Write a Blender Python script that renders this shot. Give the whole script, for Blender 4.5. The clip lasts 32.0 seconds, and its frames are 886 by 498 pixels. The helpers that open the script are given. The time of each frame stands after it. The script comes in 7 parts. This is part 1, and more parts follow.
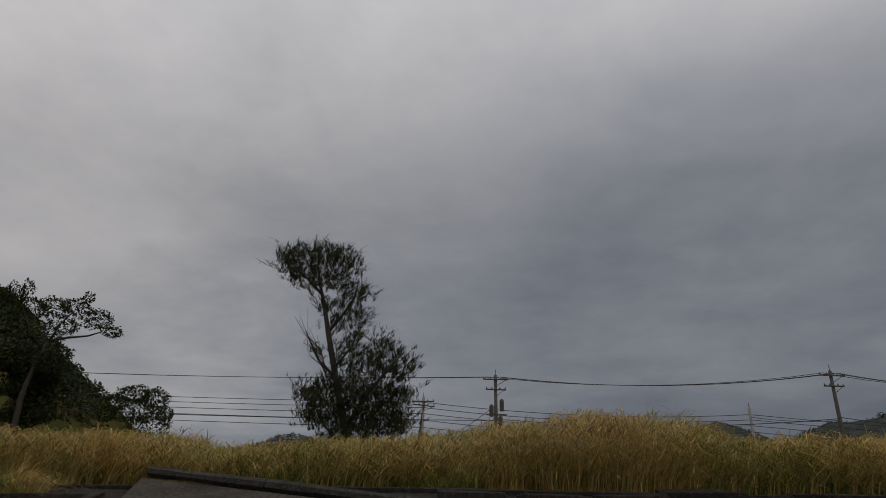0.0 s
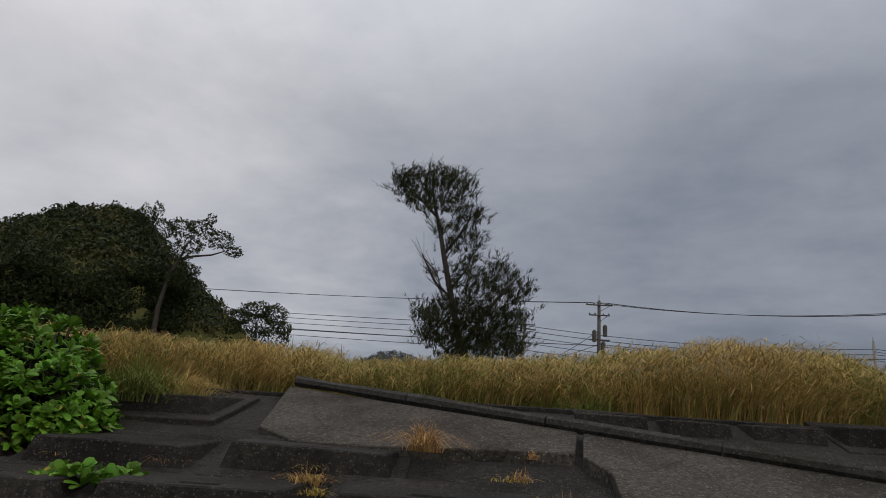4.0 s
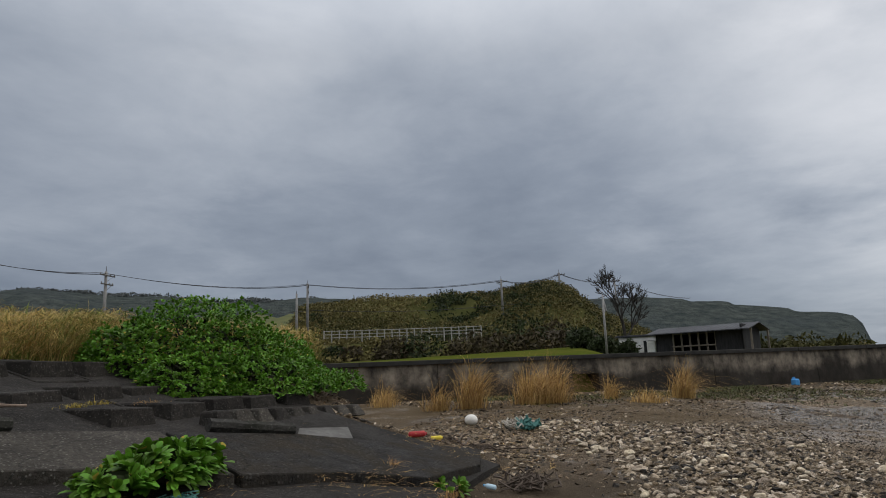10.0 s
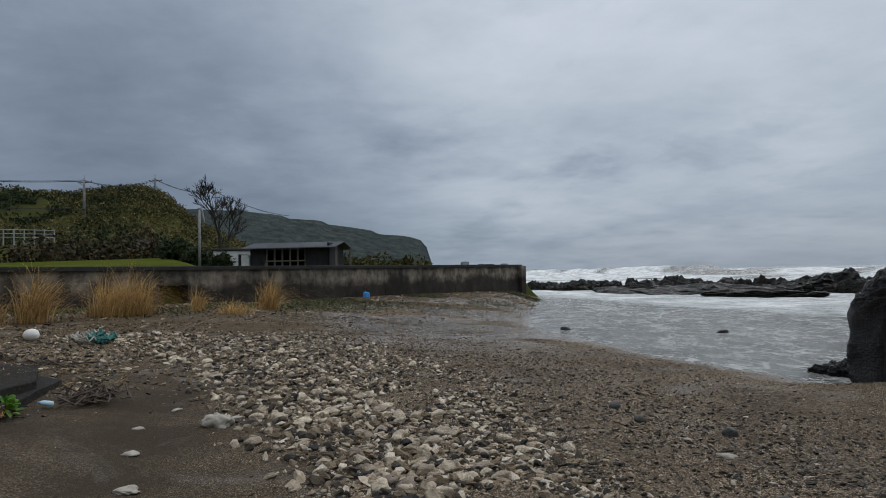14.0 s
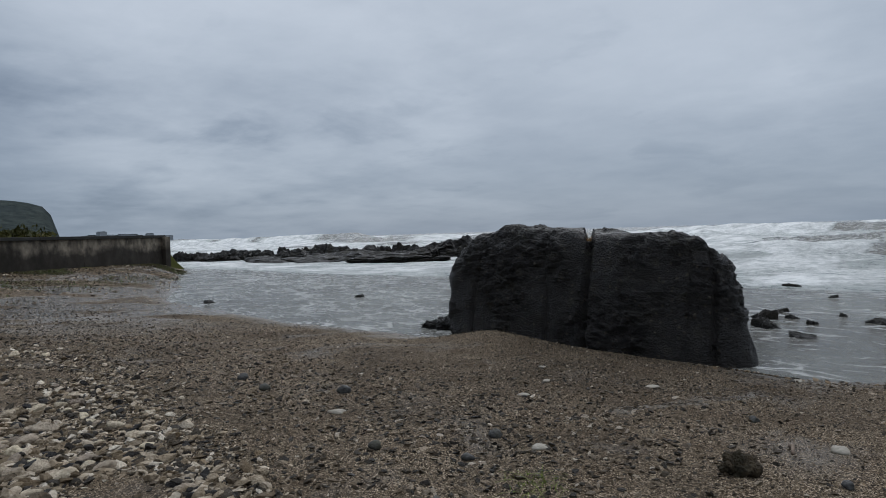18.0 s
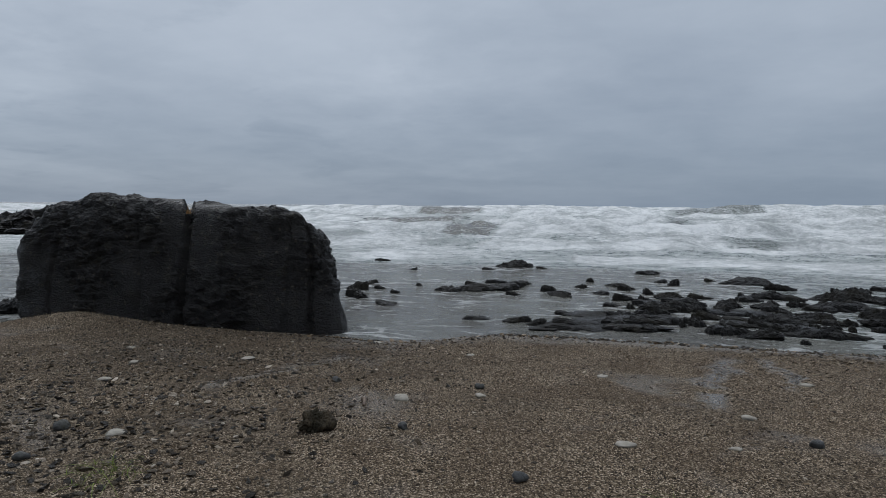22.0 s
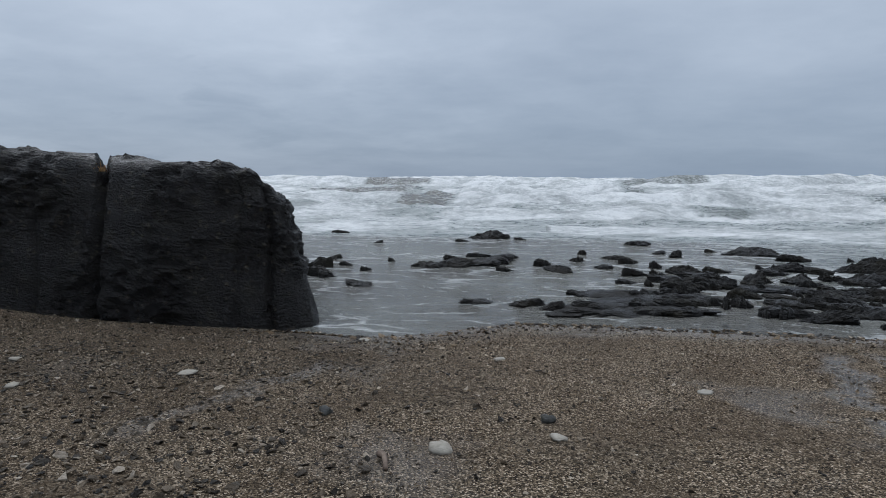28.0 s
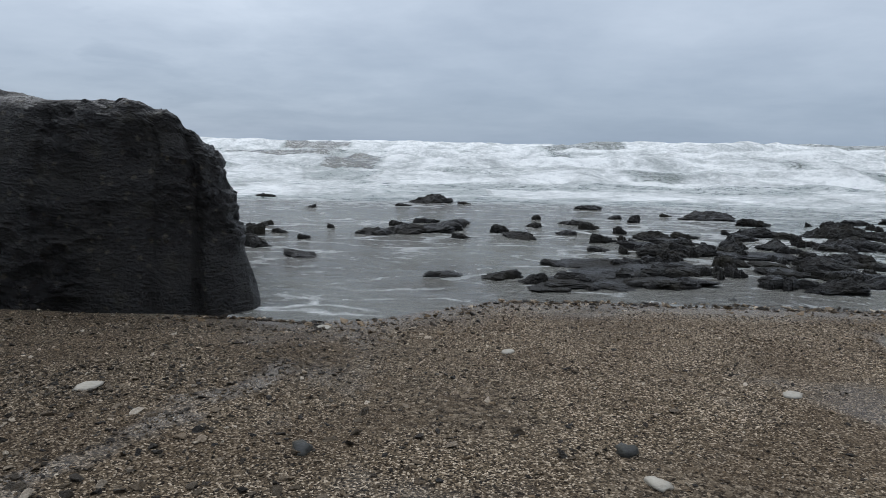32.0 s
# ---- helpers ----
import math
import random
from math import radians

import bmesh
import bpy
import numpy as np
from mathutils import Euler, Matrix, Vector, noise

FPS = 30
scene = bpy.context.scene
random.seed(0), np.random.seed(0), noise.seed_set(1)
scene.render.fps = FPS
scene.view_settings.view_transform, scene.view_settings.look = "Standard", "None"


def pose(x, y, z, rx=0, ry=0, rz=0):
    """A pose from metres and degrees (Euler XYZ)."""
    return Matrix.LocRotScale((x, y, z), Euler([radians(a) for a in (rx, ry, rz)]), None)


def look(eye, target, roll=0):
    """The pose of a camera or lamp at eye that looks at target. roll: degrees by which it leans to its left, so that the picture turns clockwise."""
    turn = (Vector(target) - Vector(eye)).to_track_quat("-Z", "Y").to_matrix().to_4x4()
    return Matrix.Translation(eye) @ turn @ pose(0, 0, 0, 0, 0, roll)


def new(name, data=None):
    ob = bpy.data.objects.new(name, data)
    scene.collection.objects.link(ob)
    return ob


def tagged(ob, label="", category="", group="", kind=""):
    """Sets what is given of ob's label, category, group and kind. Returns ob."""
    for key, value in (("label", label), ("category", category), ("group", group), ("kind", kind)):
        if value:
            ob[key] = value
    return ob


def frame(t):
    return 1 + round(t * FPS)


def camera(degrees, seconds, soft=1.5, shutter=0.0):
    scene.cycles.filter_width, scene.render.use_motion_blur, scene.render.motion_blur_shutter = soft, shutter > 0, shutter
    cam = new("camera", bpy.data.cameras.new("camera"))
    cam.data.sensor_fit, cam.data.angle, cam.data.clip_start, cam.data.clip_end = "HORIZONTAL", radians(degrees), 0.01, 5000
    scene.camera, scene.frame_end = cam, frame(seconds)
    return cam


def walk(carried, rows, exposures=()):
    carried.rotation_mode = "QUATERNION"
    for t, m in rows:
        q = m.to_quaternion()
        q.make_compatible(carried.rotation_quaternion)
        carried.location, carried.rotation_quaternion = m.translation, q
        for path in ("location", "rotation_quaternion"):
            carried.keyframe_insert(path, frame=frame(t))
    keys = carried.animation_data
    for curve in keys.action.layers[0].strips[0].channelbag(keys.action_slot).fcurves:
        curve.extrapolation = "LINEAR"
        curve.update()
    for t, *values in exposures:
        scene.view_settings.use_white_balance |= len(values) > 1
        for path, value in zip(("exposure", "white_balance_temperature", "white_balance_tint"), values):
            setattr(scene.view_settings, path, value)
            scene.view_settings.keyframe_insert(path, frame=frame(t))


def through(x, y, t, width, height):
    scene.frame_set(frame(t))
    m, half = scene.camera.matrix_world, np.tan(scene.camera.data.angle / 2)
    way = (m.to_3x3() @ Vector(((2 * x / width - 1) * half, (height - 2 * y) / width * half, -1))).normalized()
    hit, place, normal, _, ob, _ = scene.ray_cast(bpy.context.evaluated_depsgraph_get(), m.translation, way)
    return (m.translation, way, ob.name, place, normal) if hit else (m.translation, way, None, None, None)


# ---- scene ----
# ---------- camera and walk ----------
cam = camera(67.58, 32.0, 0.95)
PATH = [
    (0.0, pose(-0.000, 0.001, 1.555, 112.30, -0.80, -0.33)),
    (0.5, pose(-0.102, 0.082, 1.563, 110.78, -2.09, -1.27)),
    (1.0, pose(-0.254, 0.142, 1.576, 109.37, -4.30, -2.43)),
    (1.5, pose(-0.326, 0.131, 1.565, 107.77, -4.74, -3.26)),
    (2.0, pose(-0.378, 0.118, 1.560, 106.98, -4.33, -1.22)),
    (2.5, pose(-0.467, 0.105, 1.559, 106.95, -3.83, 7.38)),
    (4.5, pose(-0.459, 0.151, 1.544, 104.82, -3.84, 7.43)),
    (5.0, pose(-0.398, 0.204, 1.541, 104.70, -3.12, -0.20)),
    (5.5, pose(-0.321, 0.183, 1.547, 105.28, -2.89, -9.81)),
    (6.0, pose(-0.246, 0.193, 1.552, 104.96, -2.09, -17.52)),
    (6.5, pose(-0.186, 0.155, 1.551, 105.16, -1.16, -26.37)),
    (7.0, pose(-0.157, 0.086, 1.562, 105.74, -0.61, -34.99)),
    (7.5, pose(-0.114, 0.074, 1.548, 104.78, 0.39, -40.90)),
    (8.0, pose(-0.051, 0.062, 1.545, 103.68, 1.13, -45.10)),
    (8.5, pose(-0.018, 0.013, 1.540, 103.51, 1.40, -50.42)),
    (9.0, pose(-0.028, -0.048, 1.544, 102.56, 1.05, -56.31)),
    (9.5, pose(-0.079, -0.085, 1.540, 101.31, 2.48, -65.51)),
    (10.0, pose(-0.132, -0.039, 1.541, 100.52, 2.31, -71.52)),
    (10.5, pose(-0.183, -0.024, 1.541, 99.18, 1.19, -76.71)),
    (11.0, pose(-0.198, 0.002, 1.533, 98.94, 0.38, -81.15)),
    (11.5, pose(-0.243, -0.027, 1.534, 97.67, -0.05, -85.87)),
    (12.0, pose(-0.245, -0.084, 1.536, 96.87, 0.38, -91.18)),
    (12.5, pose(-0.255, -0.137, 1.530, 95.80, 0.55, -95.72)),
    (13.0, pose(-0.359, -0.186, 1.548, 94.75, 0.84, -100.22)),
    (13.5, pose(-0.419, -0.200, 1.544, 93.30, 1.24, -102.88)),
    (14.0, pose(-0.446, -0.224, 1.543, 92.05, 1.10, -105.25)),
    (14.5, pose(-0.472, -0.253, 1.538, 90.92, 1.10, -107.99)),
    (15.0, pose(-0.521, -0.299, 1.531, 90.23, 1.35, -113.01)),
    (15.5, pose(-0.582, -0.307, 1.559, 89.97, 1.05, -118.32)),
    (17.5, pose(-0.721, -0.397, 1.588, 89.12, 2.19, -129.00)),
    (18.0, pose(-0.757, -0.431, 1.595, 88.59, 1.79, -134.41)),
    (18.5, pose(-0.785, -0.461, 1.585, 87.87, 1.76, -140.41)),
    (19.0, pose(-0.801, -0.477, 1.586, 87.80, 1.28, -144.89)),
    (19.5, pose(-0.838, -0.495, 1.590, 88.98, 0.59, -150.49)),
    (20.0, pose(-0.860, -0.483, 1.592, 89.47, -0.06, -154.58)),
    (20.5, pose(-0.902, -0.482, 1.587, 88.22, 0.16, -159.27)),
    (21.0, pose(-0.942, -0.494, 1.582, 87.88, -0.07, -164.66)),
    (21.5, pose(-0.945, -0.493, 1.570, 86.96, -0.23, -168.27)),
    (22.0, pose(-0.915, -0.525, 1.547, 86.22, -0.50, -166.82)),
    (22.5, pose(-0.804, -0.569, 1.531, 85.17, 0.41, -165.83)),
    (23.0, pose(-0.710, -0.668, 1.508, 84.15, 1.20, -170.30)),
    (23.5, pose(-0.615, -0.842, 1.476, 84.03, 0.57, -168.95)),
    (24.0, pose(-0.524, -1.047, 1.461, 83.56, 0.02, -169.85)),
    (24.5, pose(-0.450, -1.281, 1.438, 82.17, 1.12, -172.90)),
    (25.0, pose(-0.381, -1.533, 1.405, 82.43, -0.05, -170.74)),
    (25.5, pose(-0.272, -1.775, 1.357, 82.38, -0.99, -173.76)),
    (27.5, pose(0.141, -2.348, 1.359, 84.78, -0.65, -169.41)),
    (28.0, pose(0.178, -2.478, 1.347, 83.82, -0.42, -171.62)),
    (28.5, pose(0.294, -2.607, 1.323, 84.74, 1.82, -176.20)),
    (29.0, pose(0.344, -2.763, 1.301, 85.21, -0.38, -176.54)),
    (29.5, pose(0.368, -2.913, 1.286, 81.72, -1.32, -178.05)),
    (30.0, pose(0.454, -3.045, 1.274, 82.45, -1.28, 176.77)),
    (30.5, pose(0.577, -3.209, 1.266, 83.86, -1.18, 179.44)),
    (31.0, pose(0.667, -3.388, 1.233, 81.81, -0.84, -177.25)),
    (31.5, pose(0.797, -3.556, 1.198, 80.36, 0.64, -178.46)),
    (32.0, pose(0.845, -3.714, 1.182, 80.95, -1.05, -178.54)),
]
walk(cam, PATH, [(0.0,-0.8,7450,16),(1.0,-0.52,7400,16),(2.0,-0.36,7280,16),(5.0,-0.2,7050,16),(7.0,-0.06,7000,14),(9.0,0.06,7030,14),(10.0,0.06,6950,13),(12.0,-0.07,6500,10),(14.0,-0.18,6400,10),(15.0,-0.2,6350,10),(18.0,-0.25,6250,10),(20.0,-0.38,6200,10),(21.0,-0.34,6200,10),(22.0,-0.34,6200,10),(23.0,-0.12,6150,10),(25.0,0.0,6050,10),(28.0,-0.1,6050,10),(30.0,-0.04,6150,10),(31.0,0.0,6200,10),(32.0,0.17,6200,10)])

# ---------- world, sun ----------
SUN_AZ, SUN_EL = 140.0, 42.0      # behind the cloud, over the sea
world = bpy.data.worlds.new("overcast")
scene.world = world
world.use_nodes = True
wn, wl = world.node_tree.nodes, world.node_tree.links
wn.clear()


def wnode(kind, **kw):
    n = wn.new(kind)
    for k, v in kw.items():
        n.inputs[k].default_value = v
    return n


def wmath(op, a, b=0.0):
    n = wn.new("ShaderNodeMath")
    n.operation = op
    for i, v in enumerate((a, b)):
        if isinstance(v, (int, float)):
            n.inputs[i].default_value = v
        else:
            wl.new(v, n.inputs[i])
    return n.outputs[0]


def wmix(fac, a, b):
    n = wn.new("ShaderNodeMix")
    n.data_type = "RGBA"
    for s, v in ((n.inputs[0], fac), (n.inputs[6], a), (n.inputs[7], b)):
        if isinstance(v, (int, float)):
            s.default_value = v
        elif isinstance(v, tuple):
            s.default_value = (*v, 1)
        else:
            wl.new(v, s)
    return n.outputs[2]


def wramp(fac, stops):
    n = wn.new("ShaderNodeValToRGB")
    el = n.color_ramp.elements
    while len(el) < len(stops):
        el.new(0.5)
    for e, (p, c) in zip(el, stops):
        e.position = p
        e.color = (*c, 1) if isinstance(c, tuple) else (c, c, c, 1)
    wl.new(fac, n.inputs[0])
    return n.outputs[0]


coord = wn.new("ShaderNodeTexCoord")
sep = wn.new("ShaderNodeSeparateXYZ")
wl.new(coord.outputs["Generated"], sep.inputs[0])
dx, dy, dz = sep.outputs
low = wmath("MAXIMUM", dz, 0.0)
over = wmath("ADD", low, 0.16)
com = wn.new("ShaderNodeCombineXYZ")
wl.new(wmath("DIVIDE", dx, over), com.inputs[0])
wl.new(wmath("DIVIDE", dy, over), com.inputs[1])


def wnoise(vec, scale, detail, rough, warp, seed):
    m = wn.new("ShaderNodeMapping")
    m.inputs["Location"].default_value = (seed, seed * 0.7, seed * 1.3)
    wl.new(vec, m.inputs[0])
    n = wnode("ShaderNodeTexNoise", Scale=scale, Detail=detail, Roughness=rough, Distortion=warp)
    wl.new(m.outputs[0], n.inputs["Vector"])
    return n.outputs["Fac"]


banks = wnoise(com.outputs[0], 0.50, 4.0, 0.5, 0.1, 3.1)
puffs = wnoise(com.outputs[0], 2.3, 8.0, 0.60, 0.2, 5.2)
wisps = wnoise(com.outputs[0], 1.25, 7.0, 0.56, 0.15, 8.4)
cover = wmath("ADD", wmath("ADD", wmath("MULTIPLY", banks, 0.54), wmath("MULTIPLY", wisps, 0.34)), wmath("ADD", wmath("MULTIPLY", puffs, 0.24), -0.06))
# the sheet over the open sea is smoother
calm = wramp(wmath("ADD", wmath("MULTIPLY", dy, -0.5), 0.5), [(0.60, 1.0), (0.92, 0.45)])
cover = wmath("ADD", wmath("MULTIPLY", wmath("SUBTRACT", cover, 0.5), calm), 0.5)
# lighter towards the hidden sun over the sea, darker over the land
side = wmath("ADD", wmath("MULTIPLY", dx, -0.045), wmath("MULTIPLY", dy, -0.05))
lift = wmath("ADD", wmath("MULTIPLY", low, 0.52), side)
# a dark bank over the hills to the east and a thin place over the bay
def toward(az, el, edge, soft):
    n = wn.new("ShaderNodeVectorMath")
    n.operation = "DOT_PRODUCT"
    n.inputs[1].default_value = (math.sin(radians(az)) * math.cos(radians(el)), math.cos(radians(az)) * math.cos(radians(el)), math.sin(radians(el)))
    wl.new(coord.outputs["Generated"], n.inputs[0])
    v = wmath("ADD", n.outputs["Value"], wmath("MULTIPLY", wmath("SUBTRACT", wisps, 0.5), 0.35))
    r = wn.new("ShaderNodeMapRange")
    r.interpolation_type = "SMOOTHSTEP"
    r.inputs[1].default_value, r.inputs[2].default_value = edge - soft, edge + soft
    wl.new(v, r.inputs[0])
    return r.outputs[0]


dark = wmath("ADD", wmath("MULTIPLY", toward(77, 3, 0.925, 0.06), -0.145), wmath("MULTIPLY", toward(25, 9, 0.93, 0.085), -0.13))
thin = wmath("ADD", wmath("MULTIPLY", toward(135, 20, 0.85, 0.12), 0.085), wmath("MULTIPLY", toward(-40, 9, 0.92, 0.09), 0.11))
thin = wmath("ADD", thin, wmath("MULTIPLY", toward(114, 10, 0.95, 0.06), 0.05))
# ragged scud under the thin place
scud = wramp(wnoise(com.outputs[0], 1.35, 7.0, 0.55, 0.4, 14.2), [(0.55, 0.0), (0.66, 1.0)])
dark = wmath("ADD", dark, wmath("MULTIPLY", wmath("MULTIPLY", scud, toward(128, 20, 0.84, 0.10)), -0.075))
tone = wmath("ADD", wmath("ADD", cover, lift), wmath("ADD", dark, thin))
cloud = wramp(tone, [(0.30, (0.155, 0.198, 0.268)), (0.44, (0.238, 0.292, 0.373)), (0.56, (0.355, 0.417, 0.502)), (0.72, (0.535, 0.598, 0.678)), (0.90, (0.73, 0.788, 0.865))])
# thinner, paler air near the horizon
haze = wramp(low, [(0.0, 1.0), (0.05, 0.55), (0.16, 0.0)])
cloud = wmix(wmath("MULTIPLY", haze, 0.6), cloud, (0.252, 0.324, 0.412))
sky = wn.new("ShaderNodeTexSky")
sky.sky_type = "NISHITA"
sky.sun_disc = False
sky.sun_elevation, sky.sun_rotation = radians(SUN_EL), radians(SUN_AZ)
dim = wn.new("ShaderNodeVectorMath")
dim.operation = "SCALE"
dim.inputs["Scale"].default_value = 0.08
wl.new(sky.outputs[0], dim.inputs[0])
bg = wn.new("ShaderNodeBackground")
wl.new(wmix(0.94, dim.outputs[0], cloud), bg.inputs[0])
# the overcast is brightest overhead
zenith = wramp(low, [(0.45, 0.0), (0.95, 1.0)])
wl.new(wmath("ADD", wmath("MULTIPLY", zenith, 1.1), 1.0), bg.inputs[1])
wo = wn.new("ShaderNodeOutputWorld")
wl.new(bg.outputs[0], wo.inputs[0])

sun = new("sun", bpy.data.lights.new("sun", "SUN"))
sun.data.energy, sun.data.angle, sun.data.color = 0.7, radians(40), (1.0, 0.97, 0.92)
a, e = radians(SUN_AZ), radians(SUN_EL)
sun.matrix_world = look((0, 0, 60), (-math.sin(a) * math.cos(e) * 10, -math.cos(a) * math.cos(e) * 10, 60 - math.sin(e) * 10))

# ---------- small tools ----------
RNG = np.random.default_rng(7)


def hash3(ix, iy, iz, seed):
    h = (ix.astype(np.int64) * 374761393 + iy.astype(np.int64) * 668265263 + iz.astype(np.int64) * 2147483647 + seed * 1274126177) & 0x7FFFFFFF
    h = ((h ^ (h >> 13)) * 1274126177) & 0x7FFFFFFF
    h = ((h ^ (h >> 15)) * 2246822519) & 0x7FFFFFFF
    return ((h ^ (h >> 16)) & 0xFFFFFF) / float(0xFFFFFF)


def vnoise(x, y, z=0.0, seed=0):
    """Smooth value noise, -1 to 1."""
    x, y, z = np.broadcast_arrays(np.asarray(x, float), np.asarray(y, float), np.asarray(z, float))
    ix, iy, iz = np.floor(x), np.floor(y), np.floor(z)
    fx, fy, fz = x - ix, y - iy, z - iz
    fx, fy, fz = (f * f * (3 - 2 * f) for f in (fx, fy, fz))
    out = 0.0
    for a in (0, 1):
        for b in (0, 1):
            for c in (0, 1):
                w = (fx if a else 1 - fx) * (fy if b else 1 - fy) * (fz if c else 1 - fz)
                out = out + w * hash3(ix + a, iy + b, iz + c, seed)
    return out * 2 - 1


def fbm(x, y, z=0.0, octaves=4, seed=0):
    out, amp = 0.0, 0.5
    for i in range(octaves):
        out = out + amp * vnoise(np.asarray(x) * 2 ** i, np.asarray(y) * 2 ** i, np.asarray(z) * 2 ** i, seed + i)
        amp *= 0.5
    return out


def sm(t):
    t = np.clip(t, 0, 1)
    return t * t * (3 - 2 * t)


def build(name, verts, faces, mats, smooth=True, parent=None, index=None):
    """A mesh object from arrays. mats: one material or a list (index: the slot of each face)."""
    me = bpy.data.meshes.new(name)
    verts = np.asarray(verts, dtype=np.float32)
    if isinstance(faces, np.ndarray):
        k = faces.shape[1]
        me.vertices.add(len(verts))
        me.vertices.foreach_set("co", verts.ravel())
        me.loops.add(faces.size)
        me.loops.foreach_set("vertex_index", faces.astype(np.int32).ravel())
        me.polygons.add(len(faces))
        me.polygons.foreach_set("loop_start", np.arange(0, faces.size, k, dtype=np.int32))
    else:
        me.from_pydata(verts.tolist(), [], faces)
    for m in mats if isinstance(mats, (list, tuple)) else [mats]:
        me.materials.append(m)
    if index is not None:
        me.polygons.foreach_set("material_index", np.asarray(index, dtype=np.int32))
    me.polygons.foreach_set("use_smooth", np.full(len(me.polygons), smooth))
    me.update(calc_edges=True)
    me.validate()
    ob = new(name, me)
    if parent is not None:
        ob.parent = parent
    return ob


def part(name, bm, material, parent=None, label="", smooth=False):
    """Links a bmesh as one mesh object under a thing or a part."""
    me = bpy.data.meshes.new(name)
    bm.normal_update()
    bm.to_mesh(me)
    bm.free()
    me.materials.append(material)
    if smooth:
        me.polygons.foreach_set("use_smooth", np.ones(len(me.polygons), bool))
    ob = new(name, me)
    if parent is not None:
        ob.parent = parent
    return tagged(ob, label) if label else ob


def thing(name, place, label, category, group="", rz=0.0, kind=""):
    ob = new(name)
    ob.empty_display_size = 0.1
    ob.matrix_world = pose(*place, 0, 0, rz)
    return tagged(ob, label, category, group, kind)


def box(sx, sy, sz, at=(0, 0, 0), bevel=0.0, m=None):
    bm = bmesh.new()
    bmesh.ops.create_cube(bm, size=1, matrix=Matrix.Translation(at) @ (m or Matrix.Identity(4)) @ Matrix.Diagonal((sx, sy, sz, 1)))
    if bevel:
        bmesh.ops.bevel(bm, geom=bm.edges[:], offset=bevel, segments=1, affect="EDGES")
    return bm


def tube(points, radii, sides=8, bm=None, caps=True):
    """A tapered tube through points."""
    bm = bm or bmesh.new()
    rings = []
    pts = [Vector(p) for p in points]
    for i, p in enumerate(pts):
        d = (pts[min(i + 1, len(pts) - 1)] - pts[max(i - 1, 0)]).normalized()
        s = d.cross(Vector((0.31, 0.91, 0.27))).normalized()
        u = s.cross(d)
        r = radii[i] if isinstance(radii, (list, tuple)) else radii
        rings.append([bm.verts.new(p + r * (math.cos(q) * s + math.sin(q) * u)) for q in (2 * math.pi * k / sides for k in range(sides))])
    for r0, r1 in zip(rings, rings[1:]):
        for k in range(sides):
            bm.faces.new((r0[k], r0[(k + 1) % sides], r1[(k + 1) % sides], r1[k]))
    if caps:
        bm.faces.new(rings[0][::-1])
        bm.faces.new(rings[-1])
    bmesh.ops.recalc_face_normals(bm, faces=bm.faces[:])
    return bm


def grid_faces(nu, nv):
    i = np.arange((nu - 1) * (nv - 1))
    r, c = i // (nv - 1), i % (nv - 1)
    a = r * nv + c
    return np.stack([a, a + 1, a + nv + 1, a + nv], 1)


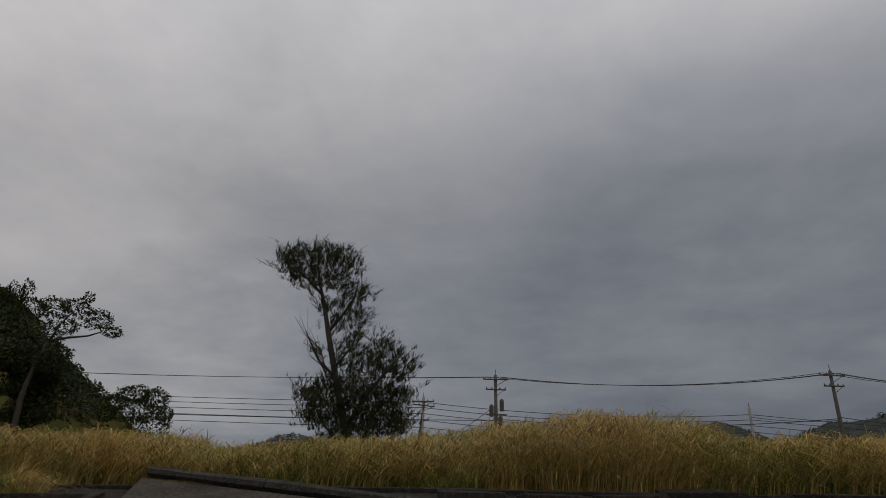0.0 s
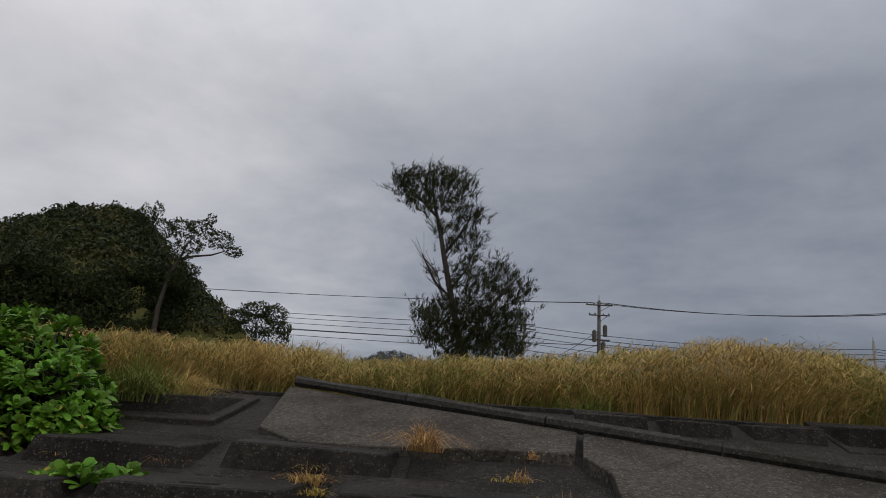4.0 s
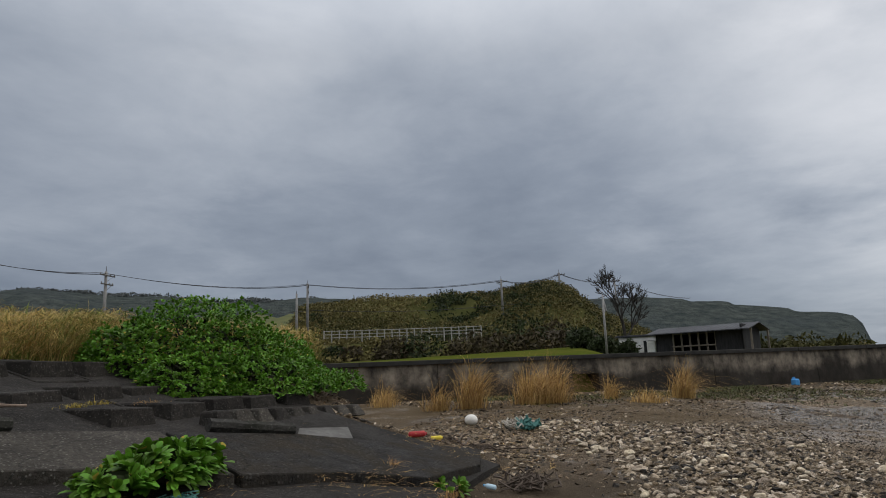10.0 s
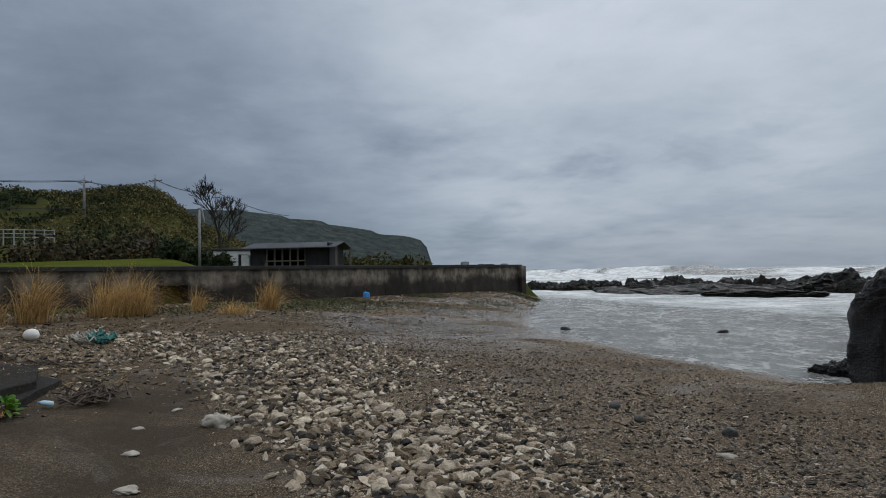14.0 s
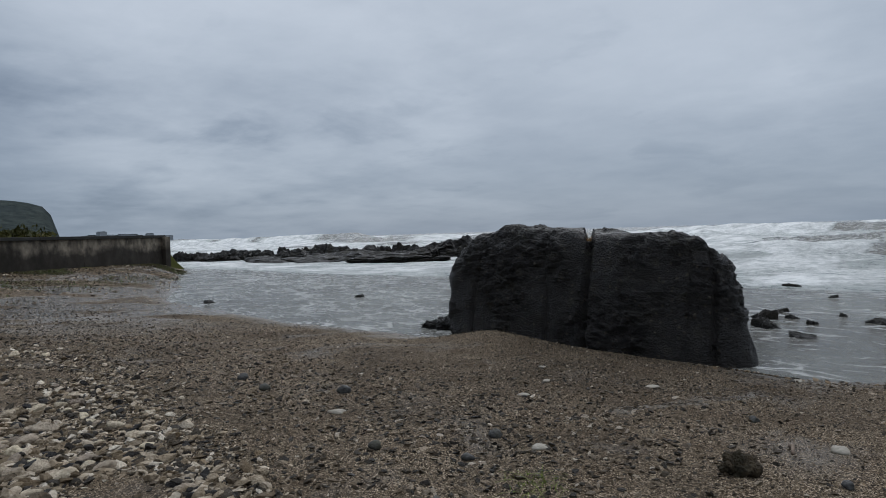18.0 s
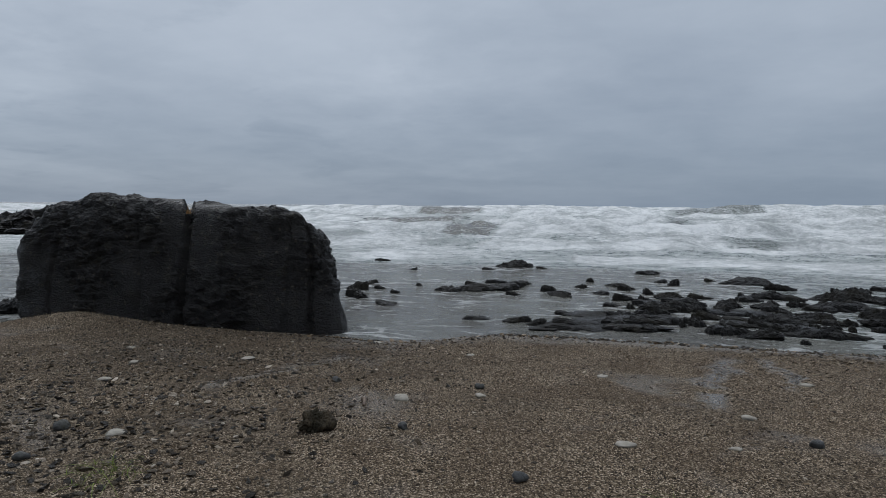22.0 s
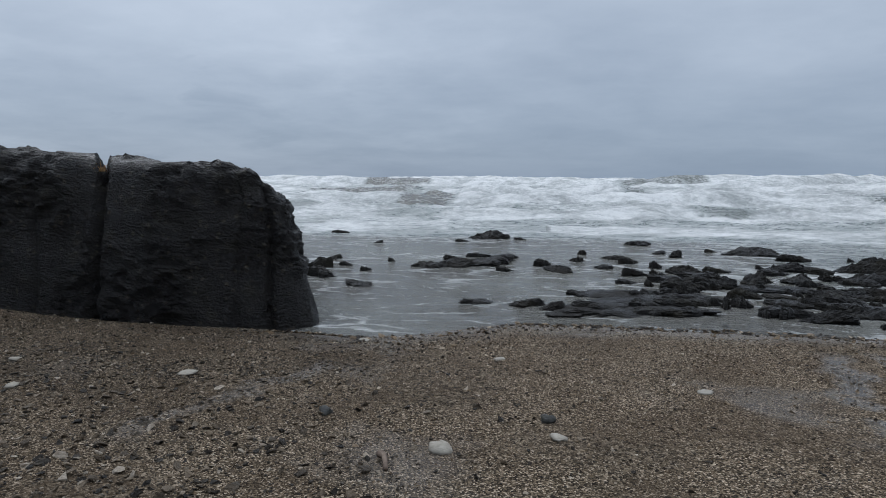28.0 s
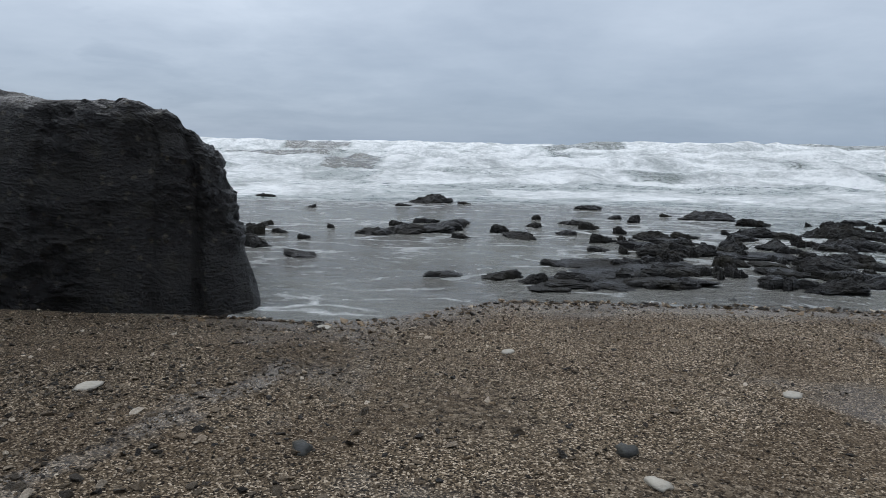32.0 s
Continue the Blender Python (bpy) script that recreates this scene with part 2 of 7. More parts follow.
# ---------- materials ----------
def mat(name, c1, c2, scale=6.0, detail=8.0, c3=None, big=0.5, bigfac=0.6, rough=(0.7, 0.95), bump=0.25, bscale=None,
        cells=0.0, cellmix=0.5, rnd=0.0, island=0.0, stretch=(1, 1, 1), metal=0.0, wave=None, sheen=0.0, spec=0.2, through=0.0, relief=0.02):
    """A weathered surface: fine grain between c1 and c2, large stains of c3, roughness and relief that go with them."""
    m = bpy.data.materials.new(name)
    m.use_nodes = True
    t = m.node_tree
    N, L = t.nodes, t.links
    p = N["Principled BSDF"]

    def lk(a, b):
        L.new(a, b)

    geo = N.new("ShaderNodeNewGeometry")
    mp = N.new("ShaderNodeMapping")
    mp.inputs["Scale"].default_value = stretch
    lk(geo.outputs["Position"], mp.inputs[0])

    def nz(s, d, r=0.6):
        n = N.new("ShaderNodeTexNoise")
        n.inputs["Scale"].default_value, n.inputs["Detail"].default_value, n.inputs["Roughness"].default_value = s, d, r
        lk(mp.outputs[0], n.inputs["Vector"])
        return n.outputs["Fac"]

    def mix(f, a, b, mode="MIX"):
        n = N.new("ShaderNodeMix")
        n.data_type, n.blend_type = "RGBA", mode
        for s, v in ((n.inputs[0], f), (n.inputs[6], a), (n.inputs[7], b)):
            if isinstance(v, (int, float)):
                s.default_value = v
            elif isinstance(v, tuple):
                s.default_value = (*v, 1)
            else:
                lk(v, s)
        return n.outputs[2]

    def ramp(f, lo, hi):
        n = N.new("ShaderNodeMapRange")
        n.inputs[1].default_value, n.inputs[2].default_value = lo, hi
        lk(f, n.inputs[0])
        return n.outputs[0]

    def mul(a, b):
        n = N.new("ShaderNodeMath")
        n.operation = "MULTIPLY"
        for i, v in enumerate((a, b)):
            if isinstance(v, (int, float)):
                n.inputs[i].default_value = v
            else:
                lk(v, n.inputs[i])
        return n.outputs[0]

    fine = nz(scale, detail)
    col = mix(ramp(fine, 0.32, 0.68), c1, c2)
    stain = nz(big, 6.0)
    if c3:
        col = mix(mul(ramp(stain, 0.45, 0.65), bigfac), col, c3)
    height = fine
    if cells:
        v = N.new("ShaderNodeTexVoronoi")
        v.inputs["Scale"].default_value = cells
        lk(mp.outputs[0], v.inputs["Vector"])
        bw = N.new("ShaderNodeSeparateColor")
        lk(v.outputs["Color"], bw.inputs[0])
        col = mix(mul(ramp(bw.outputs[0], 0.35, 1.0), cellmix), col, c3 or c2)
        n = N.new("ShaderNodeMath")
        n.operation = "SUBTRACT"
        lk(fine, n.inputs[0])
        lk(v.outputs["Distance"], n.inputs[1])
        height = n.outputs[0]
    for amount, src in ((rnd, "obj"), (island, "isl")):
        if amount:
            if src == "obj":
                o = N.new("ShaderNodeObjectInfo").outputs["Random"]
            else:
                o = geo.outputs["Random Per Island"]
            h = N.new("ShaderNodeHueSaturation")
            lk(col, h.inputs["Color"])
            lk(ramp2(N, L, o, 1 - amount, 1 + amount), h.inputs["Value"])
            lk(ramp2(N, L, o, 0.5 - 0.03 * amount, 0.5 + 0.02 * amount), h.inputs["Hue"])
            col = h.outputs[0]
    lk(col, p.inputs["Base Color"])
    rr = N.new("ShaderNodeMapRange")
    rr.inputs[1].default_value, rr.inputs[2].default_value = 0.35, 0.65
    rr.inputs[3].default_value, rr.inputs[4].default_value = rough
    lk(stain, rr.inputs[0])
    lk(rr.outputs[0], p.inputs["Roughness"])
    p.inputs["Metallic"].default_value = metal
    p.inputs["Specular IOR Level"].default_value = spec
    if bump:
        b = N.new("ShaderNodeBump")
        b.inputs["Strength"].default_value = bump
        b.inputs["Distance"].default_value = relief
        if bscale:
            height = nz(bscale, 6.0)
        lk(height, b.inputs["Height"])
        lk(b.outputs[0], p.inputs["Normal"])
    if through:
        tr = N.new("ShaderNodeBsdfTranslucent")
        lk(col, tr.inputs[0])
        ms = N.new("ShaderNodeMixShader")
        ms.inputs[0].default_value = through
        lk(p.outputs[0], ms.inputs[1])
        lk(tr.outputs[0], ms.inputs[2])
        lk(ms.outputs[0], N["Material Output"].inputs[0])
    return m


def ramp2(N, L, value, lo, hi):
    n = N.new("ShaderNodeMapRange")
    n.inputs[3].default_value, n.inputs[4].default_value = lo, hi
    L.new(value, n.inputs[0])
    return n.outputs[0]


M_LAND = mat("meadow_soil", (0.10, 0.095, 0.03), (0.17, 0.14, 0.05), 3, c3=(0.06, 0.075, 0.02), big=0.25, bump=0.4, spec=0.0)
M_LAWN = mat("mown_grass", (0.036, 0.052, 0.009), (0.070, 0.082, 0.014), 1.6, c3=(0.095, 0.085, 0.02), big=0.25, bump=1.0, bscale=4, spec=0.0)
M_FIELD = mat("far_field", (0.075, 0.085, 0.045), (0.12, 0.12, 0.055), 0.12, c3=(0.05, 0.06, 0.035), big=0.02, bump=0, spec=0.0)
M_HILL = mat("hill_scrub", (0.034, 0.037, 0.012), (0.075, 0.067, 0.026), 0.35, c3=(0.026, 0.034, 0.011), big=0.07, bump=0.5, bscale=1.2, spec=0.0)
# distance haze is mixed into this paled, bluish woodland colour
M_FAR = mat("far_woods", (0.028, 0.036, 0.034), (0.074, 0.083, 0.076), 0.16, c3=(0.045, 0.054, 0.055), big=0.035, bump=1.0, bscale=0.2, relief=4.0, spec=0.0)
M_CONC = mat("weathered_concrete", (0.0112, 0.0097, 0.0080), (0.033, 0.0287, 0.0237), 14, c3=(0.008, 0.0069, 0.0056), big=0.8, bigfac=0.75, rough=(0.75, 0.95), bump=0.7, bscale=45, rnd=0.12, cells=38, cellmix=0.3, spec=0.15)
M_RAMP = mat("ramp_concrete", (0.029, 0.0255, 0.0207), (0.082, 0.072, 0.0588), 22, c3=(0.016, 0.0142, 0.0117), big=0.7, bigfac=0.8, rough=(0.75, 0.95), bump=0.7, bscale=50, rnd=0.1, cells=42, cellmix=0.45, spec=0.15)
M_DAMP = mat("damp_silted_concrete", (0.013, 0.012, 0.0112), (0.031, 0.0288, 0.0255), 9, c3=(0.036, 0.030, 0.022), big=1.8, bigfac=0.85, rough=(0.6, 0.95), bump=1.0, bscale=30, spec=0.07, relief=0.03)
M_KERB = mat("mossy_kerb", (0.024, 0.023, 0.020), (0.055, 0.052, 0.046), 16, c3=(0.016, 0.017, 0.011), big=1.5, bump=0.8, bscale=30, cells=45, cellmix=0.3, spec=0.15)
M_WALL = mat("sea_wall_concrete", (0.036, 0.0300, 0.0235), (0.27, 0.225, 0.172), 2.6, detail=14.0, c3=(0.018, 0.0165, 0.014), big=0.9, bigfac=0.75, bump=0.8, bscale=9, stretch=(1, 1, 0.7))
M_WALLCAP = mat("dark_wall_cap", (0.018, 0.017, 0.015), (0.036, 0.034, 0.031), 3, c3=(0.06, 0.058, 0.052), big=0.5, bigfac=0.4, bump=0.3)
M_ROCK = mat("black_rock", (0.0040, 0.0032, 0.0029), (0.0125, 0.0098, 0.0088), 12, c3=(0.018, 0.0155, 0.0115), big=2.2, bigfac=0.5, rough=(0.24, 0.68), bump=1.0, bscale=24, spec=0.3, relief=0.07, stretch=(1, 1, 1.8))
M_REEF = mat("wet_reef_rock", (0.0045, 0.004, 0.0036), (0.0155, 0.0135, 0.0118), 12, c3=(0.018, 0.0145, 0.008), big=1.6, bigfac=0.7, rough=(0.3, 0.8), bump=1.0, bscale=26, spec=0.22, rnd=0.3, stretch=(1, 1, 2.2), relief=0.06)
M_STRAW = mat("dry_cane", (0.31, 0.185, 0.05), (0.50, 0.37, 0.14), 4, c3=(0.21, 0.19, 0.05), big=0.6, bigfac=0.8, island=0.5, bump=0, through=0.25)
M_STRAW2 = mat("dry_reed", (0.34, 0.205, 0.070), (0.54, 0.36, 0.145), 4, c3=(0.25, 0.145, 0.048), big=0.8, island=0.5, bump=0, through=0.2)
M_PLUME = mat("cane_plume", (0.36, 0.28, 0.11), (0.50, 0.40, 0.18), 6, island=0.25, bump=0, through=0.3)
M_GREEN = mat("green_blade", (0.085, 0.115, 0.020), (0.17, 0.19, 0.045), 4, island=0.35, bump=0, through=0.25)
M_LEAF = mat("fleshy_leaf", (0.050, 0.135, 0.010), (0.112, 0.245, 0.021), 5, c3=(0.055, 0.15, 0.014), big=0.9, rough=(0.42, 0.6), island=0.45, bump=0, through=0.22)
M_LEAFOLD = mat("yellowing_leaf", (0.26, 0.19, 0.03), (0.33, 0.27, 0.05), 6, island=0.3, bump=0)
M_NEEDLE = mat("sheoak_needles", (0.020, 0.025, 0.010), (0.040, 0.046, 0.018), 3, island=0.4, bump=0, through=0.12)
M_SCRUB = mat("scrub_leaves", (0.021, 0.025, 0.007), (0.052, 0.053, 0.015), 0.5, c3=(0.096, 0.082, 0.028), big=0.12, bigfac=0.8, island=0.3, bump=0, through=0.1)
# dark foliage of trees; also the painted shade inside the beach shrubs
M_DARKLEAF = mat("dark_tree_and_shade_leaves", (0.014, 0.022, 0.008), (0.032, 0.043, 0.014), 1.0, island=0.5, bump=0, through=0.1)
M_DRYSCRUB = mat("dry_hill_grass", (0.088, 0.076, 0.025), (0.155, 0.128, 0.045), 0.8, island=0.25, bump=0)
M_BROWNBUSH = mat("brown_bush", (0.030, 0.024, 0.012), (0.058, 0.044, 0.02), 1.5, island=0.4, bump=0)
M_WEED = mat("low_weed", (0.040, 0.062, 0.013), (0.085, 0.100, 0.024), 2, c3=(0.075, 0.060, 0.024), big=0.5, bigfac=0.8, island=0.4, bump=0)
M_BARK = mat("bark", (0.022, 0.019, 0.016), (0.05, 0.044, 0.038), 14, stretch=(1, 1, 0.2), bump=0.6)
M_POLE = mat("pole_concrete", (0.17, 0.165, 0.155), (0.25, 0.245, 0.235), 6, c3=(0.12, 0.115, 0.11), big=1.0, bump=0.1)
M_POLEDARK = mat("dark_pole", (0.055, 0.05, 0.046), (0.09, 0.085, 0.08), 6, bump=0.1)
M_STEEL = mat("galvanised_steel", (0.16, 0.165, 0.17), (0.24, 0.245, 0.25), 9, rough=(0.4, 0.6), metal=0.6, bump=0)
M_WIRE = mat("black_cable", (0.03, 0.03, 0.032), (0.05, 0.05, 0.052), 2, bump=0)
M_PATCH = mat("pale_concrete", (0.075, 0.072, 0.066), (0.125, 0.12, 0.11), 12, c3=(0.05, 0.048, 0.044), big=2, bump=0.2)
# town walls and far crowns: air haze put into their base colours
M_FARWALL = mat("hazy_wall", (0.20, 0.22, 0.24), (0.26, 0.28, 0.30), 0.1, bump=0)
M_FARLEAF = mat("hazed_tree_crowns", (0.070, 0.080, 0.078), (0.095, 0.105, 0.10), 0.05, island=0.12, bump=0)


def over(m, scale, pick, colour, amount, edge=False, warp=0.0):
    """Lay sparse marks over a material's colour: stones set in it, or a net of fine cracks."""
    N, L = m.node_tree.nodes, m.node_tree.links
    p = N["Principled BSDF"]
    geo = N.new("ShaderNodeNewGeometry")
    v = N.new("ShaderNodeTexVoronoi")
    v.inputs["Scale"].default_value = scale
    vec = geo.outputs["Position"]
    if warp:
        n = N.new("ShaderNodeTexNoise")
        n.inputs["Scale"].default_value, n.inputs["Detail"].default_value = scale * 2.5, 6.0
        L.new(vec, n.inputs["Vector"])
        a = N.new("ShaderNodeVectorMath")
        a.operation = "MULTIPLY_ADD"
        a.inputs[1].default_value = (warp, warp, warp)
        L.new(n.outputs["Color"], a.inputs[0])
        L.new(vec, a.inputs[2])
        vec = a.outputs[0]
    L.new(vec, v.inputs["Vector"])
    r = N.new("ShaderNodeMapRange")
    if edge:
        v.feature = "DISTANCE_TO_EDGE"
        r.inputs[1].default_value, r.inputs[2].default_value = pick, 0.0
        r.inputs[4].default_value = amount
        L.new(v.outputs["Distance"], r.inputs[0])
        f = r.outputs[0]
    else:
        sc = N.new("ShaderNodeSeparateColor")
        L.new(v.outputs["Color"], sc.inputs[0])
        r.inputs[1].default_value, r.inputs[2].default_value, r.inputs[4].default_value = 1 - pick, 1 - pick * 0.3, amount
        L.new(sc.outputs[0], r.inputs[0])
        r2 = N.new("ShaderNodeMapRange")
        r2.inputs[1].default_value, r2.inputs[2].default_value = 0.42, 0.30
        L.new(v.outputs["Distance"], r2.inputs[0])
        mm = N.new("ShaderNodeMath")
        mm.operation = "MULTIPLY"
        L.new(r.outputs[0], mm.inputs[0])
        L.new(r2.outputs[0], mm.inputs[1])
        f = mm.outputs[0]
    mx = N.new("ShaderNodeMix")
    mx.data_type = "RGBA"
    L.new(f, mx.inputs[0])
    L.new(p.inputs["Base Color"].links[0].from_socket, mx.inputs[6])
    mx.inputs[7].default_value = (*colour, 1)
    L.new(mx.outputs[2], p.inputs["Base Color"])


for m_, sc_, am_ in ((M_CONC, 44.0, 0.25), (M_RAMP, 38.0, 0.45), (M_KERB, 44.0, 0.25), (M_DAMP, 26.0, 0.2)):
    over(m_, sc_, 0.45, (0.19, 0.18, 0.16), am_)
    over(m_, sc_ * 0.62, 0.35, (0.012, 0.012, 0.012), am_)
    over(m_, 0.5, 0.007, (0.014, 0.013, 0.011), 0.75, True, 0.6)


def tide_stain(m, z0, z1, colour, amount):
    """A ragged dark band of slime and algae up to the height that the water has reached."""
    N, L = m.node_tree.nodes, m.node_tree.links
    p = N["Principled BSDF"]
    geo = N.new("ShaderNodeNewGeometry")
    sp = N.new("ShaderNodeSeparateXYZ")
    L.new(geo.outputs["Position"], sp.inputs[0])
    n = N.new("ShaderNodeTexNoise")
    n.inputs["Scale"].default_value, n.inputs["Detail"].default_value, n.inputs["Roughness"].default_value = 0.45, 8.0, 0.65
    L.new(geo.outputs["Position"], n.inputs["Vector"])
    a = N.new("ShaderNodeMath")
    a.operation = "MULTIPLY_ADD"
    a.inputs[1].default_value = -1.6
    L.new(n.outputs["Fac"], a.inputs[0])
    L.new(sp.outputs[2], a.inputs[2])
    r = N.new("ShaderNodeMapRange")
    r.inputs[1].default_value, r.inputs[2].default_value, r.inputs[3].default_value, r.inputs[4].default_value = z0 - 0.8, z1 - 0.8, amount, 0.0
    L.new(a.outputs[0], r.inputs[0])
    mx = N.new("ShaderNodeMix")
    mx.data_type = "RGBA"
    L.new(r.outputs[0], mx.inputs[0])
    L.new(p.inputs["Base Color"].links[0].from_socket, mx.inputs[6])
    mx.inputs[7].default_value = (*colour, 1)
    L.new(mx.outputs[2], p.inputs["Base Color"])


tide_stain(M_WALL, 1.05, 1.40, (0.020, 0.0165, 0.013), 0.9)
over(M_ROCK, 16.0, 0.24, (0.066, 0.054, 0.038), 0.7, False, 0.06)
over(M_ROCK, 5.0, 0.22, (0.025, 0.021, 0.014), 0.6, False, 0.2)

# ---------- the lie of the land ----------
SEA = -0.33
WALL_A, WALL_B = np.array((17.4, 17.1)), np.array((42.04, -17.4))     # line of the sea wall's face
WDIR = (WALL_B - WALL_A) / np.linalg.norm(WALL_B - WALL_A)
WOUT = np.array((WDIR[1], -WDIR[0]))                                   # towards the beach
SHORE_X = np.array((-400, -60, -20, -5, -1.5, 0.4, 1.4, 2.2, 3.4, 5.6, 7.6, 12.6, 17, 21, 26, 36, 43, 44, 60, 400.0))
SHORE_Y = np.array((-14, -12, -10.6, -9.95, -10.15, -10.05, -9.3, -9.05, -9.15, -9.15, -8.9, -8.3, -8.6, -9.0, -11.5, -15.5, -19, -19, -6, 30.0))
TOP = 1.85                                                             # land behind the revetment
REV_S, REV_Y0 = 0.28, 1.2                                              # slope of the revetment


def rev(y):
    return REV_S * (y - REV_Y0)


HILLS = (  # near foot, crest distance, (bearing, elevation of the crest in degrees)
    (24, 112, ((-100, 5), (-75, 8), (-60, 11), (-50, 11.2), (-43, 11.2), (-39.5, 13.0), (-36, 13.8), (-34.7, 13.6), (-33, 12.6), (-31.3, 10.8), (-28.5, 8.4), (-26.9, 7.9), (-25.6, 7.2), (-23.9, 5.6), (-20, 2.5), (-14, 0.5))),
    (150, 420, ((-40, 1), (-20, 2), (-16, 4.6), (-13.4, 5.8), (-11, 5.6), (-6, 4.2), (4, 3.8), (16, 4.2), (19.5, 6.0), (22, 7.1), (24, 6.8), (26.5, 5.5), (28.5, 6.3), (30, 6.9), (31.5, 6.5), (33.5, 7.2), (35.5, 7.0), (37, 6.5), (39, 6.8), (42, 6.5), (46, 6.4), (50, 6.3), (60, 6.2), (75, 5), (90, 2))),
    (300, 470, ((70, 3), (80, 5.2), (88.5, 5.5), (90.5, 5.25), (91.6, 5.1), (92.3, 4.8), (95.0, 4.6), (95.5, 4.3), (97, 4.1), (99.2, 3.7), (99.7, 3.4), (102.6, 3.05), (103.4, 2.8), (104.0, 2.1), (104.5, 0.3), (105, -0.2), (110, -0.5))),
)
HILL_C = ((52, 1), (56, 3.4), (60, 5.7), (66, 6.1), (72, 6.4), (76, 6.2), (79, 6.8), (81, 6.95), (82.5, 6.4), (83.8, 5.1), (85.5, 3.8), (88, 3.2), (92, 1.6), (97, 0.5))


def ground(x, y):
    """Height of the ground."""
    x, y = np.asarray(x, float), np.asarray(y, float)
    r, az = np.hypot(x, y), np.degrees(np.arctan2(x, y))
    s = y - np.interp(x, SHORE_X, SHORE_Y)
    beach = np.where(s > 0, SEA + 0.34 * (1 - np.exp(-np.maximum(s, 0) / 3.6)), SEA + 0.13 * s)
    beach = np.maximum(beach, SEA - 1.6)
    beach = beach + 0.022 * fbm(x * 0.6, y * 0.6, 0, 3, 5) + 0.008 * vnoise(x * 3, y * 3, 0, 9)
    beach = beach + 0.23 * np.exp(-((x - 6.45) / 1.0) ** 2 - ((y + 8.5) / 0.62) ** 2) + 0.07 * np.exp(-((x - 4.6) / 1.9) ** 2 - ((y + 8.8) / 0.55) ** 2)
    berm = 0.52 * sm((x - 7.5) / 13) * sm((y + 6.5) / 9)
    dw = (x - WALL_A[0]) * WOUT[0] + (y - WALL_A[1]) * WOUT[1]
    along = (x - WALL_A[0]) * WDIR[0] + (y - WALL_A[1]) * WDIR[1]
    front = 0.42 * sm(1 - dw / 8.0) * sm((45 - along) / 4)
    land_r = sm((s + 1) / 3)
    beach = beach + np.maximum(berm, np.where(dw > -2, front, 0)) * land_r
    beach = beach + 0.17 * sm((y - 0.6) / 1.7) * sm((x - 3.6) / 1.5) * sm((11.5 - x) / 2)
    # concrete slope: the earth lies under it
    under = np.minimum(rev(y) - 0.30 + 0.24 * sm((x - 8.8) / 0.9), 1.72)
    edge = sm((12.6 - 1.6 * sm((5.7 - y) / 0.8) - x) / 1.6)
    g = np.where(y > 1.5, np.maximum(beach, under * edge + beach * (1 - edge)), beach)
    # flat top behind the revetment and behind the wall
    top = TOP + 0.05 * fbm(x * 0.2, y * 0.2, 0, 2, 3)
    inland = np.maximum(sm((y - 8.25) / 0.5) * edge, sm((y - 13) / 6))
    g = g * (1 - inland) + np.maximum(top, g) * inland
    # west of the wall's face and over the sea beyond it
    behind = sm((-dw - 0.6) / 1.6) * sm((46.5 - along) / 1.5)
    lawn = 1.93 + np.interp(az, (60, 66, 83), (0.021, 0.027, 0.044)) * np.clip(r - 27, 0, 28) * sm((87 - az) / 4)
    g = g * (1 - behind) + lawn * behind
    coast = sm((104.8 - az) / 1.0) * sm((az + 100) / 20) * sm((r - 45) / 14)
    g = g * (1 - coast) + np.maximum(np.maximum(g, 1.6), 2.0 + 0.4 * fbm(x * 0.03, y * 0.03, 0, 3, 8)) * coast
    for foot, crest, prof in HILLS:
        pa, pe = np.array(prof).T
        h = 1.55 + crest * np.tan(np.radians(np.interp(az, pa, pe, left=-1, right=-1)))
        rough = 1 + (0.13 if foot < 200 else 0.06) * fbm(x / (crest * 0.10), y / (crest * 0.10), 0, 5, int(crest))
        shape = sm((r - foot) / (crest - foot)) * (1 - 0.5 * sm((r - crest) / crest))
        on = (r > foot) & (az > pa[0]) & (az < pa[-1])
        g = np.where(on, np.maximum(g, h * shape * (rough if crest > 200 else 1)), g)
    pa, pe = np.array(HILL_C).T
    on = np.interp(az, (54, 60, 86, 96), (0, 1, 1, 0))
    bank = 1.93 + np.interp(az, (60, 66, 83), (0.021, 0.027, 0.044)) * np.clip(r - 27, 0, 28) * sm((87 - az) / 4) + np.interp(az, (60, 83), (1.9, 1.2)) * sm((r - 55) / 7) * np.interp(az, (54, 60, 76, 84), (0, 1, 1, 0.3))
    crest = 1.55 + 100 * np.tan(np.radians(np.interp(az, pa, pe)))
    hc = bank + (crest - bank) * sm((r - 71) / 29) * (1 - 0.4 * sm((r - 105) / 60))
    hc = hc + 0.5 * fbm(x * 0.09, y * 0.09, 0, 3, 31) * sm((r - 74) / 6)
    far_on = (r > 48) & (az > 54) & (az < 96)
    g = np.where(far_on, np.maximum(g, 2 + (hc - 2) * on), g)
    return g


def sinh_axis(n, k, far, mid):
    u = np.linspace(-1, 1, n)
    return mid + far * np.sinh(k * u) / math.sinh(k)


